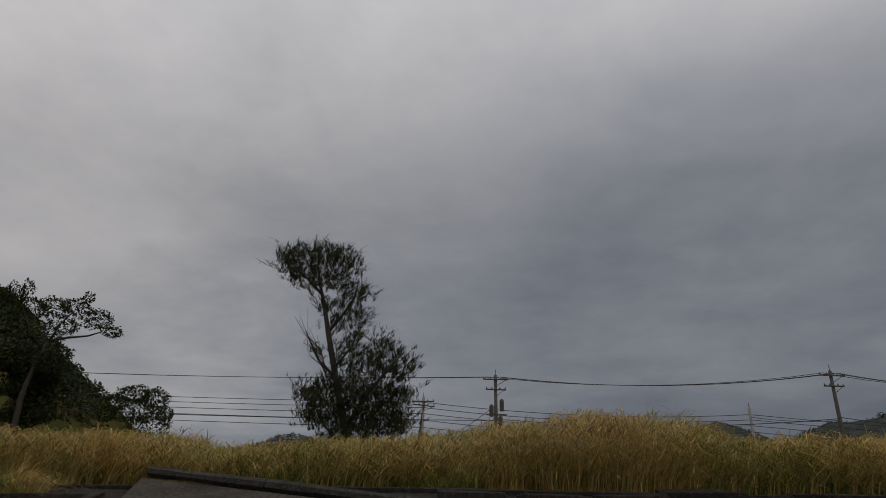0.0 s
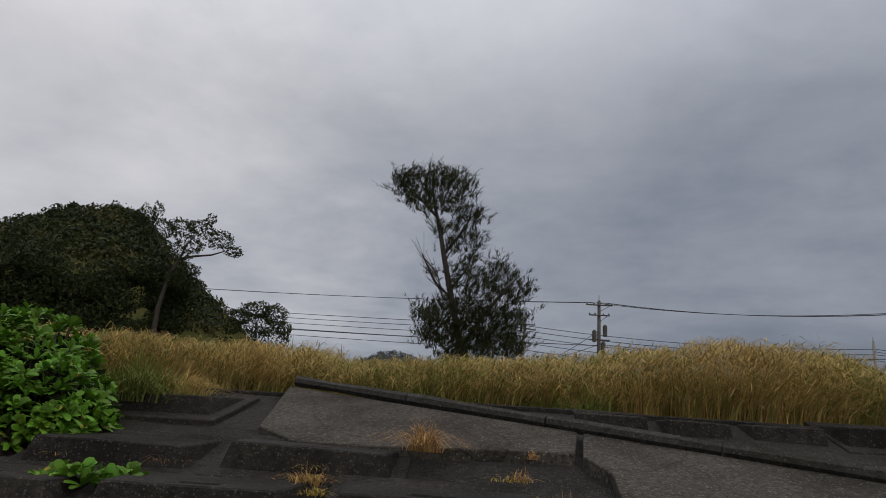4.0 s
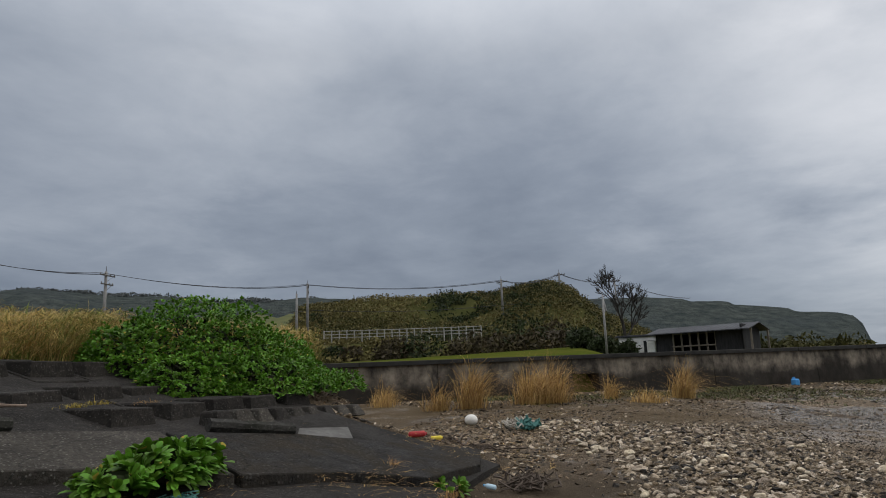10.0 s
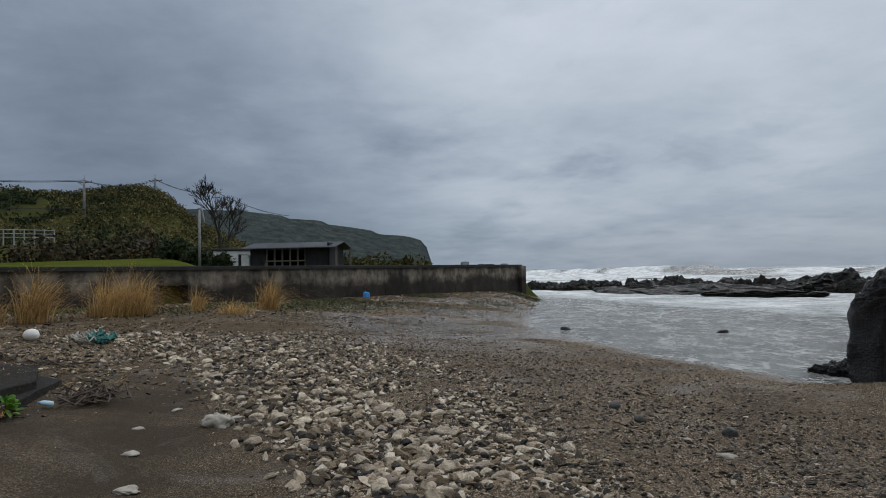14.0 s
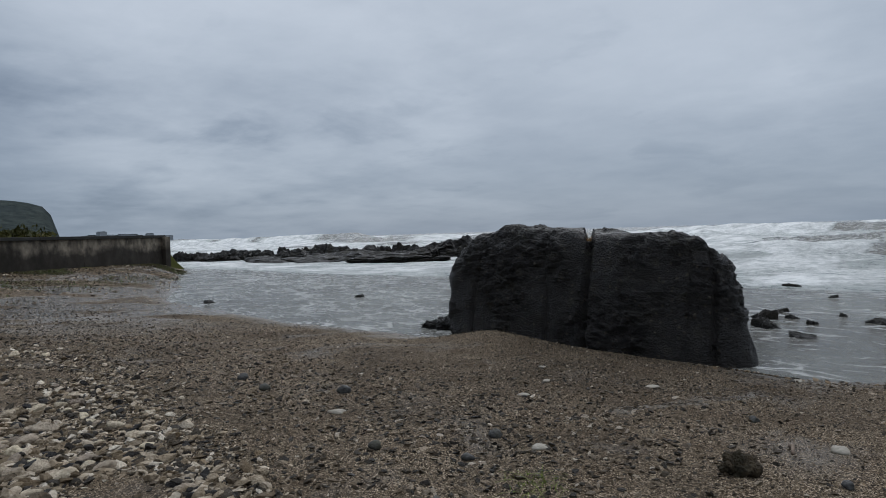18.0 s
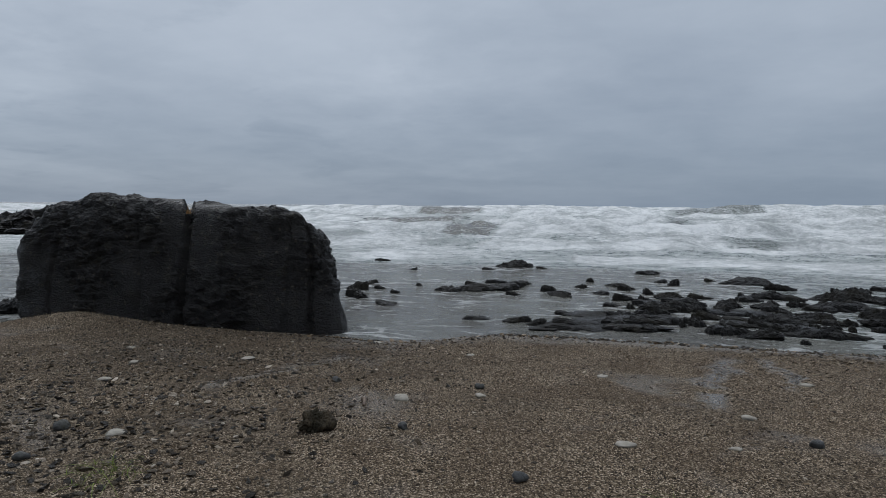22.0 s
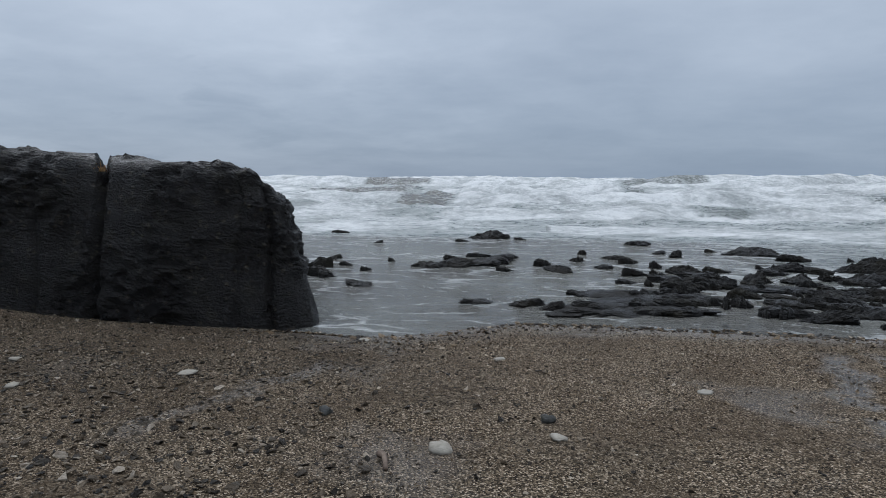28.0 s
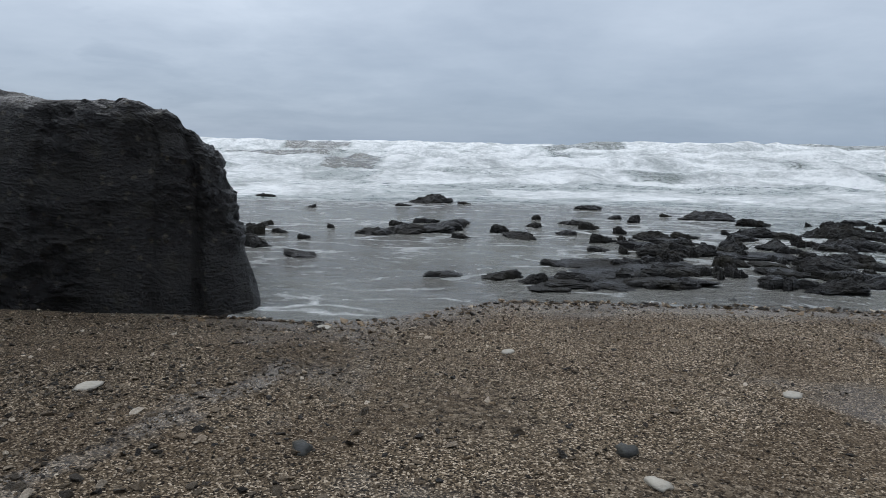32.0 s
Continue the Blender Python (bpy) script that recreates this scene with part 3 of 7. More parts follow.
# ---------- sand: wet gravel that dries up the beach ----------
def sand_material():
    m = bpy.data.materials.new("gravelly_sand")
    m.use_nodes = True
    N, L = m.node_tree.nodes, m.node_tree.links
    p = N["Principled BSDF"]
    geo = N.new("ShaderNodeNewGeometry")
    pos = geo.outputs["Position"]

    def tex(kind, scale, **kw):
        n = N.new(kind)
        n.inputs["Scale"].default_value = scale
        for k, v in kw.items():
            n.inputs[k].default_value = v
        L.new(pos, n.inputs["Vector"])
        return n

    def rng(v, a, b, c=0.0, d=1.0):
        n = N.new("ShaderNodeMapRange")
        for i, q in enumerate((a, b, c, d)):
            n.inputs[i + 1].default_value = q
        L.new(v, n.inputs[0])
        return n.outputs[0]

    def mix(f, a, b, mode="MIX"):
        n = N.new("ShaderNodeMix")
        n.data_type, n.blend_type = "RGBA", mode
        for s, v in ((n.inputs[0], f), (n.inputs[6], a), (n.inputs[7], b)):
            if isinstance(v, (int, float)):
                s.default_value = v
            elif isinstance(v, tuple):
                s.default_value = (*v, 1)
            else:
                L.new(v, s)
        return n.outputs[2]

    def op(o, a, b):
        n = N.new("ShaderNodeMath")
        n.operation = o
        for i, v in enumerate((a, b)):
            if isinstance(v, (int, float)):
                n.inputs[i].default_value = v
            else:
                L.new(v, n.inputs[i])
        return n.outputs[0]

    grain = tex("ShaderNodeTexVoronoi", 116.0)
    grain2 = tex("ShaderNodeTexVoronoi", 34.0)
    sc = N.new("ShaderNodeSeparateColor")
    L.new(grain.outputs["Color"], sc.inputs[0])
    sc2 = N.new("ShaderNodeSeparateColor")
    L.new(grain2.outputs["Color"], sc2.inputs[0])
    ramp = N.new("ShaderNodeValToRGB")
    els = ramp.color_ramp.elements
    for _ in range(3):
        els.new(0.5)
    for el, (q, c) in zip(els, ((0.0, (0.009, 0.007, 0.006)), (0.26, (0.050, 0.0375, 0.025)), (0.55, (0.122, 0.090, 0.057)), (0.80, (0.232, 0.174, 0.115)), (1.0, (0.62, 0.50, 0.37)))):
        el.position, el.color = q, (*c, 1)
    L.new(sc.outputs[0], ramp.inputs[0])
    ramp2_ = N.new("ShaderNodeValToRGB")
    els = ramp2_.color_ramp.elements
    els.new(0.5)
    for el, (q, c) in zip(els, ((0.0, (0.016, 0.014, 0.013)), (0.6, (0.085, 0.062, 0.040)), (1.0, (0.26, 0.205, 0.145)))):
        el.position, el.color = q, (*c, 1)
    L.new(sc2.outputs[1], ramp2_.inputs[0])
    patch = tex("ShaderNodeTexNoise", 0.55, Detail=5.0).outputs["Fac"]
    coarse = rng(patch, 0.5, 0.66)
    col = mix(op("MULTIPLY", coarse, 0.75), ramp.outputs[0], ramp2_.outputs[0])
    silt = tex("ShaderNodeTexNoise", 1.3, Detail=8.0).outputs["Fac"]
    col = mix(op("MULTIPLY", rng(silt, 0.46, 0.62), 0.3), col, (0.066, 0.042, 0.024))
    # wet near the water: darker and shinier, with films of standing water
    sepx = N.new("ShaderNodeSeparateXYZ")
    L.new(pos, sepx.inputs[0])
    film = tex("ShaderNodeTexNoise", 0.55, Detail=5.0, Distortion=1.6).outputs["Fac"]
    wet = op("ADD", rng(sepx.outputs[2], -0.25, -0.335, 0.0, 1.0), op("MULTIPLY", rng(film, 0.56, 0.72), 0.5))
    # runnel of seep water that crosses the flat before the wall
    run = op("MULTIPLY", rng(sepx.outputs[0], 11.0, 17.0), rng(sepx.outputs[1], -0.5, -3.0))
    run = op("MULTIPLY", run, rng(sepx.outputs[2], 0.30, 0.12))
    run = op("MULTIPLY", run, rng(tex("ShaderNodeTexNoise", 0.30, Detail=4.0).outputs["Fac"], 0.44, 0.51))
    # narrow films of water that drain down to the sea
    wob = op("SUBTRACT", tex("ShaderNodeTexNoise", 1.6, Detail=6.0).outputs["Fac"], 0.5)
    patchy = rng(tex("ShaderNodeTexNoise", 2.6, Detail=6.0).outputs["Fac"], 0.38, 0.52)
    for x0, y0, slope, y1, wide in ((2.05, -7.6, 0.235, -5.6, 0.17), (-2.35, -8.6, 0.24, -5.9, 0.22), (-2.9, -8.7, 0.15, -7.0, 0.14)):
        d = op("ABSOLUTE", op("ADD", op("SUBTRACT", op("SUBTRACT", sepx.outputs[0], x0), op("MULTIPLY", op("SUBTRACT", sepx.outputs[1], y0), slope)), op("MULTIPLY", wob, 0.9)), 0.0)
        f = op("MULTIPLY", rng(d, wide, wide * 0.3), op("MULTIPLY", rng(sepx.outputs[1], y1, y1 - 0.5), rng(sepx.outputs[1], y0 - 0.3, y0 + 0.2)))
        wet = op("ADD", wet, op("MULTIPLY", f, patchy))
    wet = op("MINIMUM", op("ADD", wet, run), 1.0)
    dark = N.new("ShaderNodeHueSaturation")
    dark.inputs["Saturation"].default_value = 1.0
    dark.inputs["Value"].default_value = 0.62
    L.new(col, dark.inputs["Color"])
    # dark damp silt between the cobbles and the ramp
    silt2 = op("MULTIPLY", op("MULTIPLY", rng(sepx.outputs[1], -1.2, 0.6), rng(sepx.outputs[0], 2.6, 4.6)), rng(sepx.outputs[0], 13.0, 9.0))
    silt2 = op("MULTIPLY", silt2, rng(tex("ShaderNodeTexNoise", 0.8, Detail=7.0).outputs["Fac"], 0.30, 0.55, 0.45, 0.92))
    col = mix(silt2, col, (0.050, 0.0375, 0.0245))
    # sand that stays damp on the low side of the bar
    damp = op("MULTIPLY", op("MULTIPLY", op("MULTIPLY", rng(sepx.outputs[0], 0.6, 3.2), rng(sepx.outputs[0], 7.0, 5.0)), rng(sepx.outputs[1], -4.9, -6.3)), rng(tex("ShaderNodeTexNoise", 0.9, Detail=8.0).outputs["Fac"], 0.30, 0.56, 0.3, 0.9))
    col = mix(damp, col, dark.outputs[0])
    # brown soil and rotting leaf along the foot of the wall
    soil = op("MULTIPLY", op("MULTIPLY", rng(sepx.outputs[2], 0.08, 0.26), rng(sepx.outputs[0], 13.0, 17.0)), rng(tex("ShaderNodeTexNoise", 1.1, Detail=8.0).outputs["Fac"], 0.30, 0.60, 0.35, 0.9))
    col = mix(soil, col, (0.082, 0.058, 0.031))
    col = mix(wet, col, dark.outputs[0])
    L.new(col, p.inputs["Base Color"])
    L.new(rng(wet, 0.0, 1.0, 0.85, 0.14), p.inputs["Roughness"])
    L.new(rng(wet, 0.0, 1.0, 0.06, 0.5), p.inputs["Specular IOR Level"])
    b = N.new("ShaderNodeBump")
    b.inputs["Distance"].default_value = 0.012
    L.new(rng(wet, 0.3, 1.0, 0.95, 0.55), b.inputs["Strength"])
    hgt = op("ADD", op("MULTIPLY", grain.outputs["Distance"], -1.0), op("MULTIPLY", op("MULTIPLY", grain2.outputs["Distance"], -1.6), coarse))
    L.new(hgt, b.inputs["Height"])
    L.new(b.outputs[0], p.inputs["Normal"])
    return m


M_SAND = sand_material()

gx, gy = sinh_axis(380, 7.4, 3000, 4.0), sinh_axis(380, 7.4, 3000, -2.0)
X, Y = np.meshgrid(gx, gy, indexing="ij")
Z = ground(X, Y)
F_ = grid_faces(380, 380)[:, ::-1]
cx, cy, cz = (A.ravel()[F_].mean(1) for A in (X, Y, Z))
cr, caz = np.hypot(cx, cy), np.degrees(np.arctan2(cx, cy))
cdw = (cx - WALL_A[0]) * WOUT[0] + (cy - WALL_A[1]) * WOUT[1]
slot = np.zeros(len(F_), int)
slot[((cy > 8.3) & (cx < 11.2)) | (cdw < -0.3)] = 1
slot[(cdw < -0.3) & (cr < 54) & (caz > 50) & (caz < 93)] = 2
slot[(cdw < -0.3) & (cr < 60) & (caz > 107)] = 3
slot[(cr > 54) & (caz > -80) & (caz < 100) & (cz > 1)] = 3
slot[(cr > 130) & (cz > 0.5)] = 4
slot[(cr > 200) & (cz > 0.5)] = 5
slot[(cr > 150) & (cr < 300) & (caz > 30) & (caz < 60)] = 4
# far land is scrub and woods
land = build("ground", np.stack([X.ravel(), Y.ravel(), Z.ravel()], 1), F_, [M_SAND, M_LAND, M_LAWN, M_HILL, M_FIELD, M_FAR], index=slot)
tagged(land, "gravelly brown sand beach rising to grassy land and hills", "ground", kind="structure")


# ---------- the sea ----------
def sea_material():
    m = bpy.data.materials.new("surf_water")
    m.use_nodes = True
    N, L = m.node_tree.nodes, m.node_tree.links
    p = N["Principled BSDF"]
    geo = N.new("ShaderNodeNewGeometry")

    def tex(scale, detail, warp, stretch=(1, 1, 1), rough=0.6):
        mp = N.new("ShaderNodeMapping")
        mp.inputs["Scale"].default_value = stretch
        L.new(geo.outputs["Position"], mp.inputs[0])
        n = N.new("ShaderNodeTexNoise")
        n.inputs["Scale"].default_value, n.inputs["Detail"].default_value, n.inputs["Distortion"].default_value, n.inputs["Roughness"].default_value = scale, detail, warp, rough
        L.new(mp.outputs[0], n.inputs["Vector"])
        return n.outputs["Fac"]

    def rng(v, a, b, c=0.0, d=1.0):
        n = N.new("ShaderNodeMapRange")
        for i, q in enumerate((a, b, c, d)):
            n.inputs[i + 1].default_value = q
        L.new(v, n.inputs[0])
        return n.outputs[0]

    def op(o, a, b):
        n = N.new("ShaderNodeMath")
        n.operation = o
        for i, v in enumerate((a, b)):
            if isinstance(v, (int, float)):
                n.inputs[i].default_value = v
            else:
                L.new(v, n.inputs[i])
        return n.outputs[0]

    att = N.new("ShaderNodeAttribute")
    att.attribute_name = "foam"
    streak = tex(0.9, 9.0, 1.6, (0.62, 1.0, 1.0), 0.68)
    lace = tex(3.2, 7.0, 2.2, (0.6, 1.0, 1.0), 0.6)
    n1 = op("ADD", op("MULTIPLY", streak, 0.54), op("MULTIPLY", lace, 0.46))
    ripple = tex(9.0, 5.0, 0.8, (0.5, 1.0, 1.0), 0.66)
    foam = rng(op("ADD", n1, op("SUBTRACT", op("MULTIPLY", att.outputs["Fac"], 0.50), 0.28)), 0.44, 0.62)
    # torn lines of froth on the smooth water
    mp = N.new("ShaderNodeMapping")
    mp.inputs["Scale"].default_value = (0.55, 1.7, 1.0)
    wv = N.new("ShaderNodeVectorMath")
    wv.operation = "MULTIPLY_ADD"
    wv.inputs[1].default_value = (1.3, 0.9, 0.0)
    wn_ = N.new("ShaderNodeTexNoise")
    wn_.inputs["Scale"].default_value, wn_.inputs["Detail"].default_value = 1.1, 6.0
    L.new(geo.outputs["Position"], wn_.inputs["Vector"])
    L.new(wn_.outputs["Color"], wv.inputs[0])
    L.new(geo.outputs["Position"], wv.inputs[2])
    L.new(wv.outputs[0], mp.inputs[0])
    vor = N.new("ShaderNodeTexVoronoi")
    vor.feature = "DISTANCE_TO_EDGE"
    vor.inputs["Scale"].default_value = 1.0
    L.new(mp.outputs[0], vor.inputs["Vector"])
    froth = op("MULTIPLY", rng(vor.outputs["Distance"], 0.075, 0.0), rng(tex(0.55, 6.0, 0.5), 0.46, 0.60))
    foam = op("MAXIMUM", foam, op("MULTIPLY", froth, rng(ripple, 0.35, 0.6, 0.3, 1.0)))
    col = N.new("ShaderNodeMix")
    col.data_type = "RGBA"
    L.new(foam, col.inputs[0])
    shade = N.new("ShaderNodeMix")
    shade.data_type = "RGBA"
    L.new(rng(tex(0.25, 4.0, 0.5), 0.35, 0.65), shade.inputs[0])
    shade.inputs[6].default_value = (0.120, 0.112, 0.096, 1)
    shade.inputs[7].default_value = (0.190, 0.185, 0.158, 1)
    deep = N.new("ShaderNodeMix")
    deep.data_type = "RGBA"
    L.new(rng(att.outputs["Fac"], 0.48, 0.60), deep.inputs[0])
    L.new(shade.outputs[2], deep.inputs[6])
    deep.inputs[7].default_value = (0.175, 0.205, 0.185, 1)
    L.new(deep.outputs[2], col.inputs[6])
    white = N.new("ShaderNodeMix")
    white.data_type = "RGBA"
    L.new(rng(op("ADD", op("MULTIPLY", tex(0.45, 8.0, 0.5, (0.8, 1.0, 1.0), 0.66), 0.55), op("MULTIPLY", tex(3.4, 8.0, 0.3, (0.8, 1.0, 1.0), 0.78), 0.45)), 0.41, 0.57), white.inputs[0])
    white.inputs[6].default_value = (0.37, 0.38, 0.365, 1)
    white.inputs[7].default_value = (0.84, 0.83, 0.80, 1)
    L.new(white.outputs[2], col.inputs[7])
    L.new(col.outputs[2], p.inputs["Base Color"])
    L.new(rng(foam, 0, 1, 0.12, 0.8), p.inputs["Roughness"])
    p.inputs["IOR"].default_value = 1.33
    b = N.new("ShaderNodeBump")
    b.inputs["Strength"].default_value = 0.75
    b.inputs["Distance"].default_value = 0.2
    L.new(op("ADD", op("ADD", op("MULTIPLY", n1, 1.0), op("MULTIPLY", ripple, 1.0)), op("MULTIPLY", foam, 0.3)), b.inputs["Height"])
    roll = N.new("ShaderNodeBump")
    roll.inputs["Strength"].default_value = 0.8
    roll.inputs["Distance"].default_value = 0.7
    L.new(op("MULTIPLY", tex(0.30, 8.0, 0.6, (0.7, 0.9, 1.0), 0.62), rng(att.outputs["Fac"], 0.4, 0.9)), roll.inputs["Height"])
    L.new(b.outputs[0], roll.inputs["Normal"])
    L.new(roll.outputs[0], p.inputs["Normal"])
    return m


M_SEA = sea_material()
# rollers: (distance off the shore line, crest height, length along the shore, phase)
ROLLERS = ((14, 0.18, 6, 0.2), (23, 0.55, 10, 1.7), (36, 1.0, 16, 4.4), (52, 1.45, 20, 0.9), (76, 2.1, 22, 5.0), (115, 2.7, 36, 1.1), (180, 2.9, 90, 2.9))


def swell(x, y):
    """Height and foam of the sea's surface."""
    off = -12.0 - y + 0.05 * np.maximum(x, 0)
    off = off - 1.8 * vnoise(x / 14, y / 30, 0, 71) - 3.5 * vnoise(x / 40, 0, 0, 72) * sm(off / 60)
    z, foam, clears = np.zeros_like(x), np.zeros_like(x), np.zeros_like(x)
    for d, h, ln, ph in ROLLERS:
        wob = d * 0.10 * vnoise(x / ln + ph, 0 * x, 0, int(d))
        amp = h * (0.55 + 0.55 * vnoise(x / (ln * 0.8) + 3 * ph, 0 * x, 0, int(d) + 3)).clip(0.08)
        q = (off - d - wob) / (1.2 + 0.045 * d)
        # steep towards the shore, long behind
        bumpy = np.where(q < 0, np.exp(-(q * 1.5) ** 2), np.exp(-(q * 0.55) ** 2))
        z = np.maximum(z, amp * bumpy)
        crest = np.where(q < 0.25, np.exp(-((q + 0.5) * 0.62) ** 2), np.exp(-((q - 0.25) * 1.1) ** 2))
        clear = sm((vnoise(x / (ln * 0.35) + 9 * ph, 0 * x, 0, int(d) + 5) - 0.25) / 0.3) * (q > -0.9) * (q < 1.4)
        foam = np.maximum(foam, crest * (1 - 0.7 * clear))
        clears = np.maximum(clears, clear * sm((d - 20) / 10))
    zone = sm((off - 5) / 7) * (1 - 0.72 * sm((off - 90) / 110)) * (1 - 0.42 * clears)
    foam = np.clip(np.maximum(foam * sm((off - 6) / 8), zone * (0.66 + 0.16 * fbm(x / 9, y / 5, 0, 3, 66))), 0, 1)
    foam = np.maximum(foam, 0.345 + 0.10 * sm((x - 4) / 6) + 0.19 * sm((-x - 1.5) / 4))
    churn = sm((off - 7) / 18)
    z = z + churn * (0.30 * fbm(x / 1.5, y / 1.1, 0, 4, 61) + 0.62 * fbm(x / 5, y / 3.5, 0, 4, 62) * sm((off - 15) / 20))
    z = z * (1 - 0.6 * sm((x - 10) / 22) * sm((95 - off) / 40)) + 0.018 * fbm(x * 1.6, y * 2.6, 0, 3, 63)
    return z, foam


ux = sinh_axis(440, 7.0, 3000, 3.0)
vy = -7.0 - 3000 * (np.sinh(7.2 * np.linspace(0, 1, 480)) / math.sinh(7.2))
# the bay to the east of the sea wall's end lies open too
X, Y = np.meshgrid(ux, vy, indexing="ij")
Y = Y + np.where(X > 44, np.minimum((X - 44) * 0.35, 900) * np.exp(-(Y + 7) ** 2 / 4e4), 0)
zz, ff = swell(X, Y)
water = build("sea", np.stack([X.ravel(), Y.ravel(), (SEA + zz).ravel()], 1), grid_faces(440, 480), M_SEA)
att = water.data.attributes.new("foam", "FLOAT", "POINT")
att.data.foreach_set("value", ff.ravel().astype(np.float32))
tagged(water, "stormy grey sea with white breaking surf", "sea", kind="structure")

# ---------- concrete revetment: stepped blocks on a slope, with a ramp across it ----------
revetment = thing("revetment", (0, 0, 0), "dark weathered concrete revetment of stepped blocks above the beach", "revetment", kind="structure")
REVX0, REVX1 = -16.0, 9.2
bm = bmesh.new()
ys = (1.55, 3.0, 5.0, 7.0, 8.0)
xs = np.linspace(REVX0, REVX1, 30)
vg = [[bm.verts.new((x, y if y > 2 else y + 0.75 * float(sm((x - 3.8) / 1.2)), rev(y if y > 2 else y + 0.75 * float(sm((x - 3.8) / 1.2))) - 0.05 + 0.012 * math.sin(x * 3.1 + y * 5))) for y in ys] for x in xs]
for i in range(len(xs) - 1):
    for j in range(len(ys) - 1):
        bm.faces.new((vg[i][j], vg[i + 1][j], vg[i + 1][j + 1], vg[i][j + 1]))
base = bmesh.ops.extrude_face_region(bm, geom=bm.faces[:])
for v in [g for g in base["geom"] if isinstance(g, bmesh.types.BMVert)]:
    v.co.z -= 0.35
bmesh.ops.recalc_face_normals(bm, faces=bm.faces[:])
part("bedding", bm, M_CONC, revetment)


def step_block(seed, hole):
    """One precast block: a sloping slab with a raised wedge step, in some a drain slot in the top."""
    q = random.Random(seed)
    j = lambda s=0.012: q.uniform(-s, s)
    bm = bmesh.new()
    # slab
    s = [bm.verts.new((x, y, 0.28 * y + z)) for z in (-0.14, 0.0) for x, y in ((-0.79, -0.22), (0.79, -0.22), (0.79, 0.86), (-0.79, 0.86))]
    for f in ((3, 2, 1, 0), (4, 5, 6, 7), (0, 1, 5, 4), (1, 2, 6, 5), (2, 3, 7, 6), (3, 0, 4, 7)):
        bm.faces.new([s[k] for k in f])
    # wedge
    h = 0.185
    lo = [bm.verts.new(c) for c in ((-0.69 + j(), -0.06 + j(), -0.12), (0.69 + j(), -0.06 + j(), -0.12), (0.72, 0.72, 0.19), (-0.72, 0.72, 0.19))]
    hi = [bm.verts.new(c) for c in ((-0.60 + j(), 0.0 + j(), h + j()), (0.60 + j(), 0.0 + j(), h + j()), (0.66, 0.68, h + 0.02), (-0.66, 0.68, h + 0.02))]
    for k in range(4):
        bm.faces.new((lo[k], lo[(k + 1) % 4], hi[(k + 1) % 4], hi[k]))
    if hole:
        inn = [bm.verts.new((x, y, h + 0.006)) for x, y in ((-0.17, 0.10), (0.17, 0.10), (0.14, 0.22), (-0.14, 0.22))]
        deep = [bm.verts.new((v.co.x * 0.9, v.co.y, h - 0.10)) for v in inn]
        for k in range(4):
            bm.faces.new((hi[k], hi[(k + 1) % 4], inn[(k + 1) % 4], inn[k]))
            bm.faces.new((inn[k], inn[(k + 1) % 4], deep[(k + 1) % 4], deep[k]))
        bm.faces.new(deep)
    else:
        bm.faces.new(hi)
    bmesh.ops.recalc_face_normals(bm, faces=bm.faces[:])
    edges = [e for e in bm.edges if len(e.link_faces) == 2 and e.calc_face_angle(0) > 0.7]
    bmesh.ops.bevel(bm, geom=edges, offset=0.012, segments=1, affect="EDGES")
    me = bpy.data.meshes.new("step_block")
    bm.to_mesh(me)
    bm.free()
    me.materials.append(M_CONC)
    return me


BLOCKS = [step_block(k, k % 2 == 0) for k in range(6)]
ROWS = (  # row's front edge y at x = 0, its skew, first x, last x
    (6.80, 0.0, -15.6, -4.0, 0), (5.60, 0.10, -15.0, -0.9, 0), (4.62, 0.06, -15.5, -0.3, 0), (3.62, 0.03, -15.0, 3.6, 0), (2.62, 0.0, -14.6, 3.9, 0),
    (7.36, 0.0, 0.35, 10.4, 0.06), (6.36, 0.0, 2.75, 10.0, 0.10), (5.45, 0.0, 5.7, 9.2, 0.06),
)
qr = random.Random(5)
for y0, skew, x0, x1, sink in ROWS:
    x = x0
    while x <= x1 + 0.01:
        y = y0 + skew * x
        ob = new("step_block", BLOCKS[qr.randrange(6)])
        ob.parent = revetment
        ob.matrix_world = pose(x + qr.uniform(-0.02, 0.02), y, rev(y) - sink + qr.uniform(-0.015, 0.015), qr.uniform(-0.8, 0.8), qr.uniform(-0.8, 0.8), math.degrees(math.atan(skew)) + qr.uniform(-0.6, 0.6)) @ (Matrix.Translation((0, qr.uniform(-0.06, 0.06), qr.uniform(-0.03, 0.02))) @ Matrix.Diagonal((qr.uniform(0.48, 0.56), 1, 1, 1)) if sink else Matrix())
        x += 0.86 if sink else 1.6

RAMP = (
    ((-3.42, 8.02), (-3.05, 6.34), (-2.52, 5.93), (-1.62, 6.0), (-0.09, 6.19), (-0.03, 6.86)),
    ((0.0, 6.84), (-0.05, 6.13), (0.15, 5.73), (0.16, 5.04), (0.54, 5.04), (1.01, 5.14), (1.77, 5.16), (2.53, 5.21), (2.70, 5.86)),
    ((2.73, 5.85), (2.56, 5.20), (2.50, 4.92), (4.22, 4.20), (5.02, 3.62), (5.46, 4.84), (4.25, 5.30)),
    ((5.49, 4.82), (5.05, 3.60), (6.14, 3.12), (6.9, 2.52), (8.35, 2.33), (9.32, 2.60), (7.97, 3.48), (6.99, 4.22)),
)
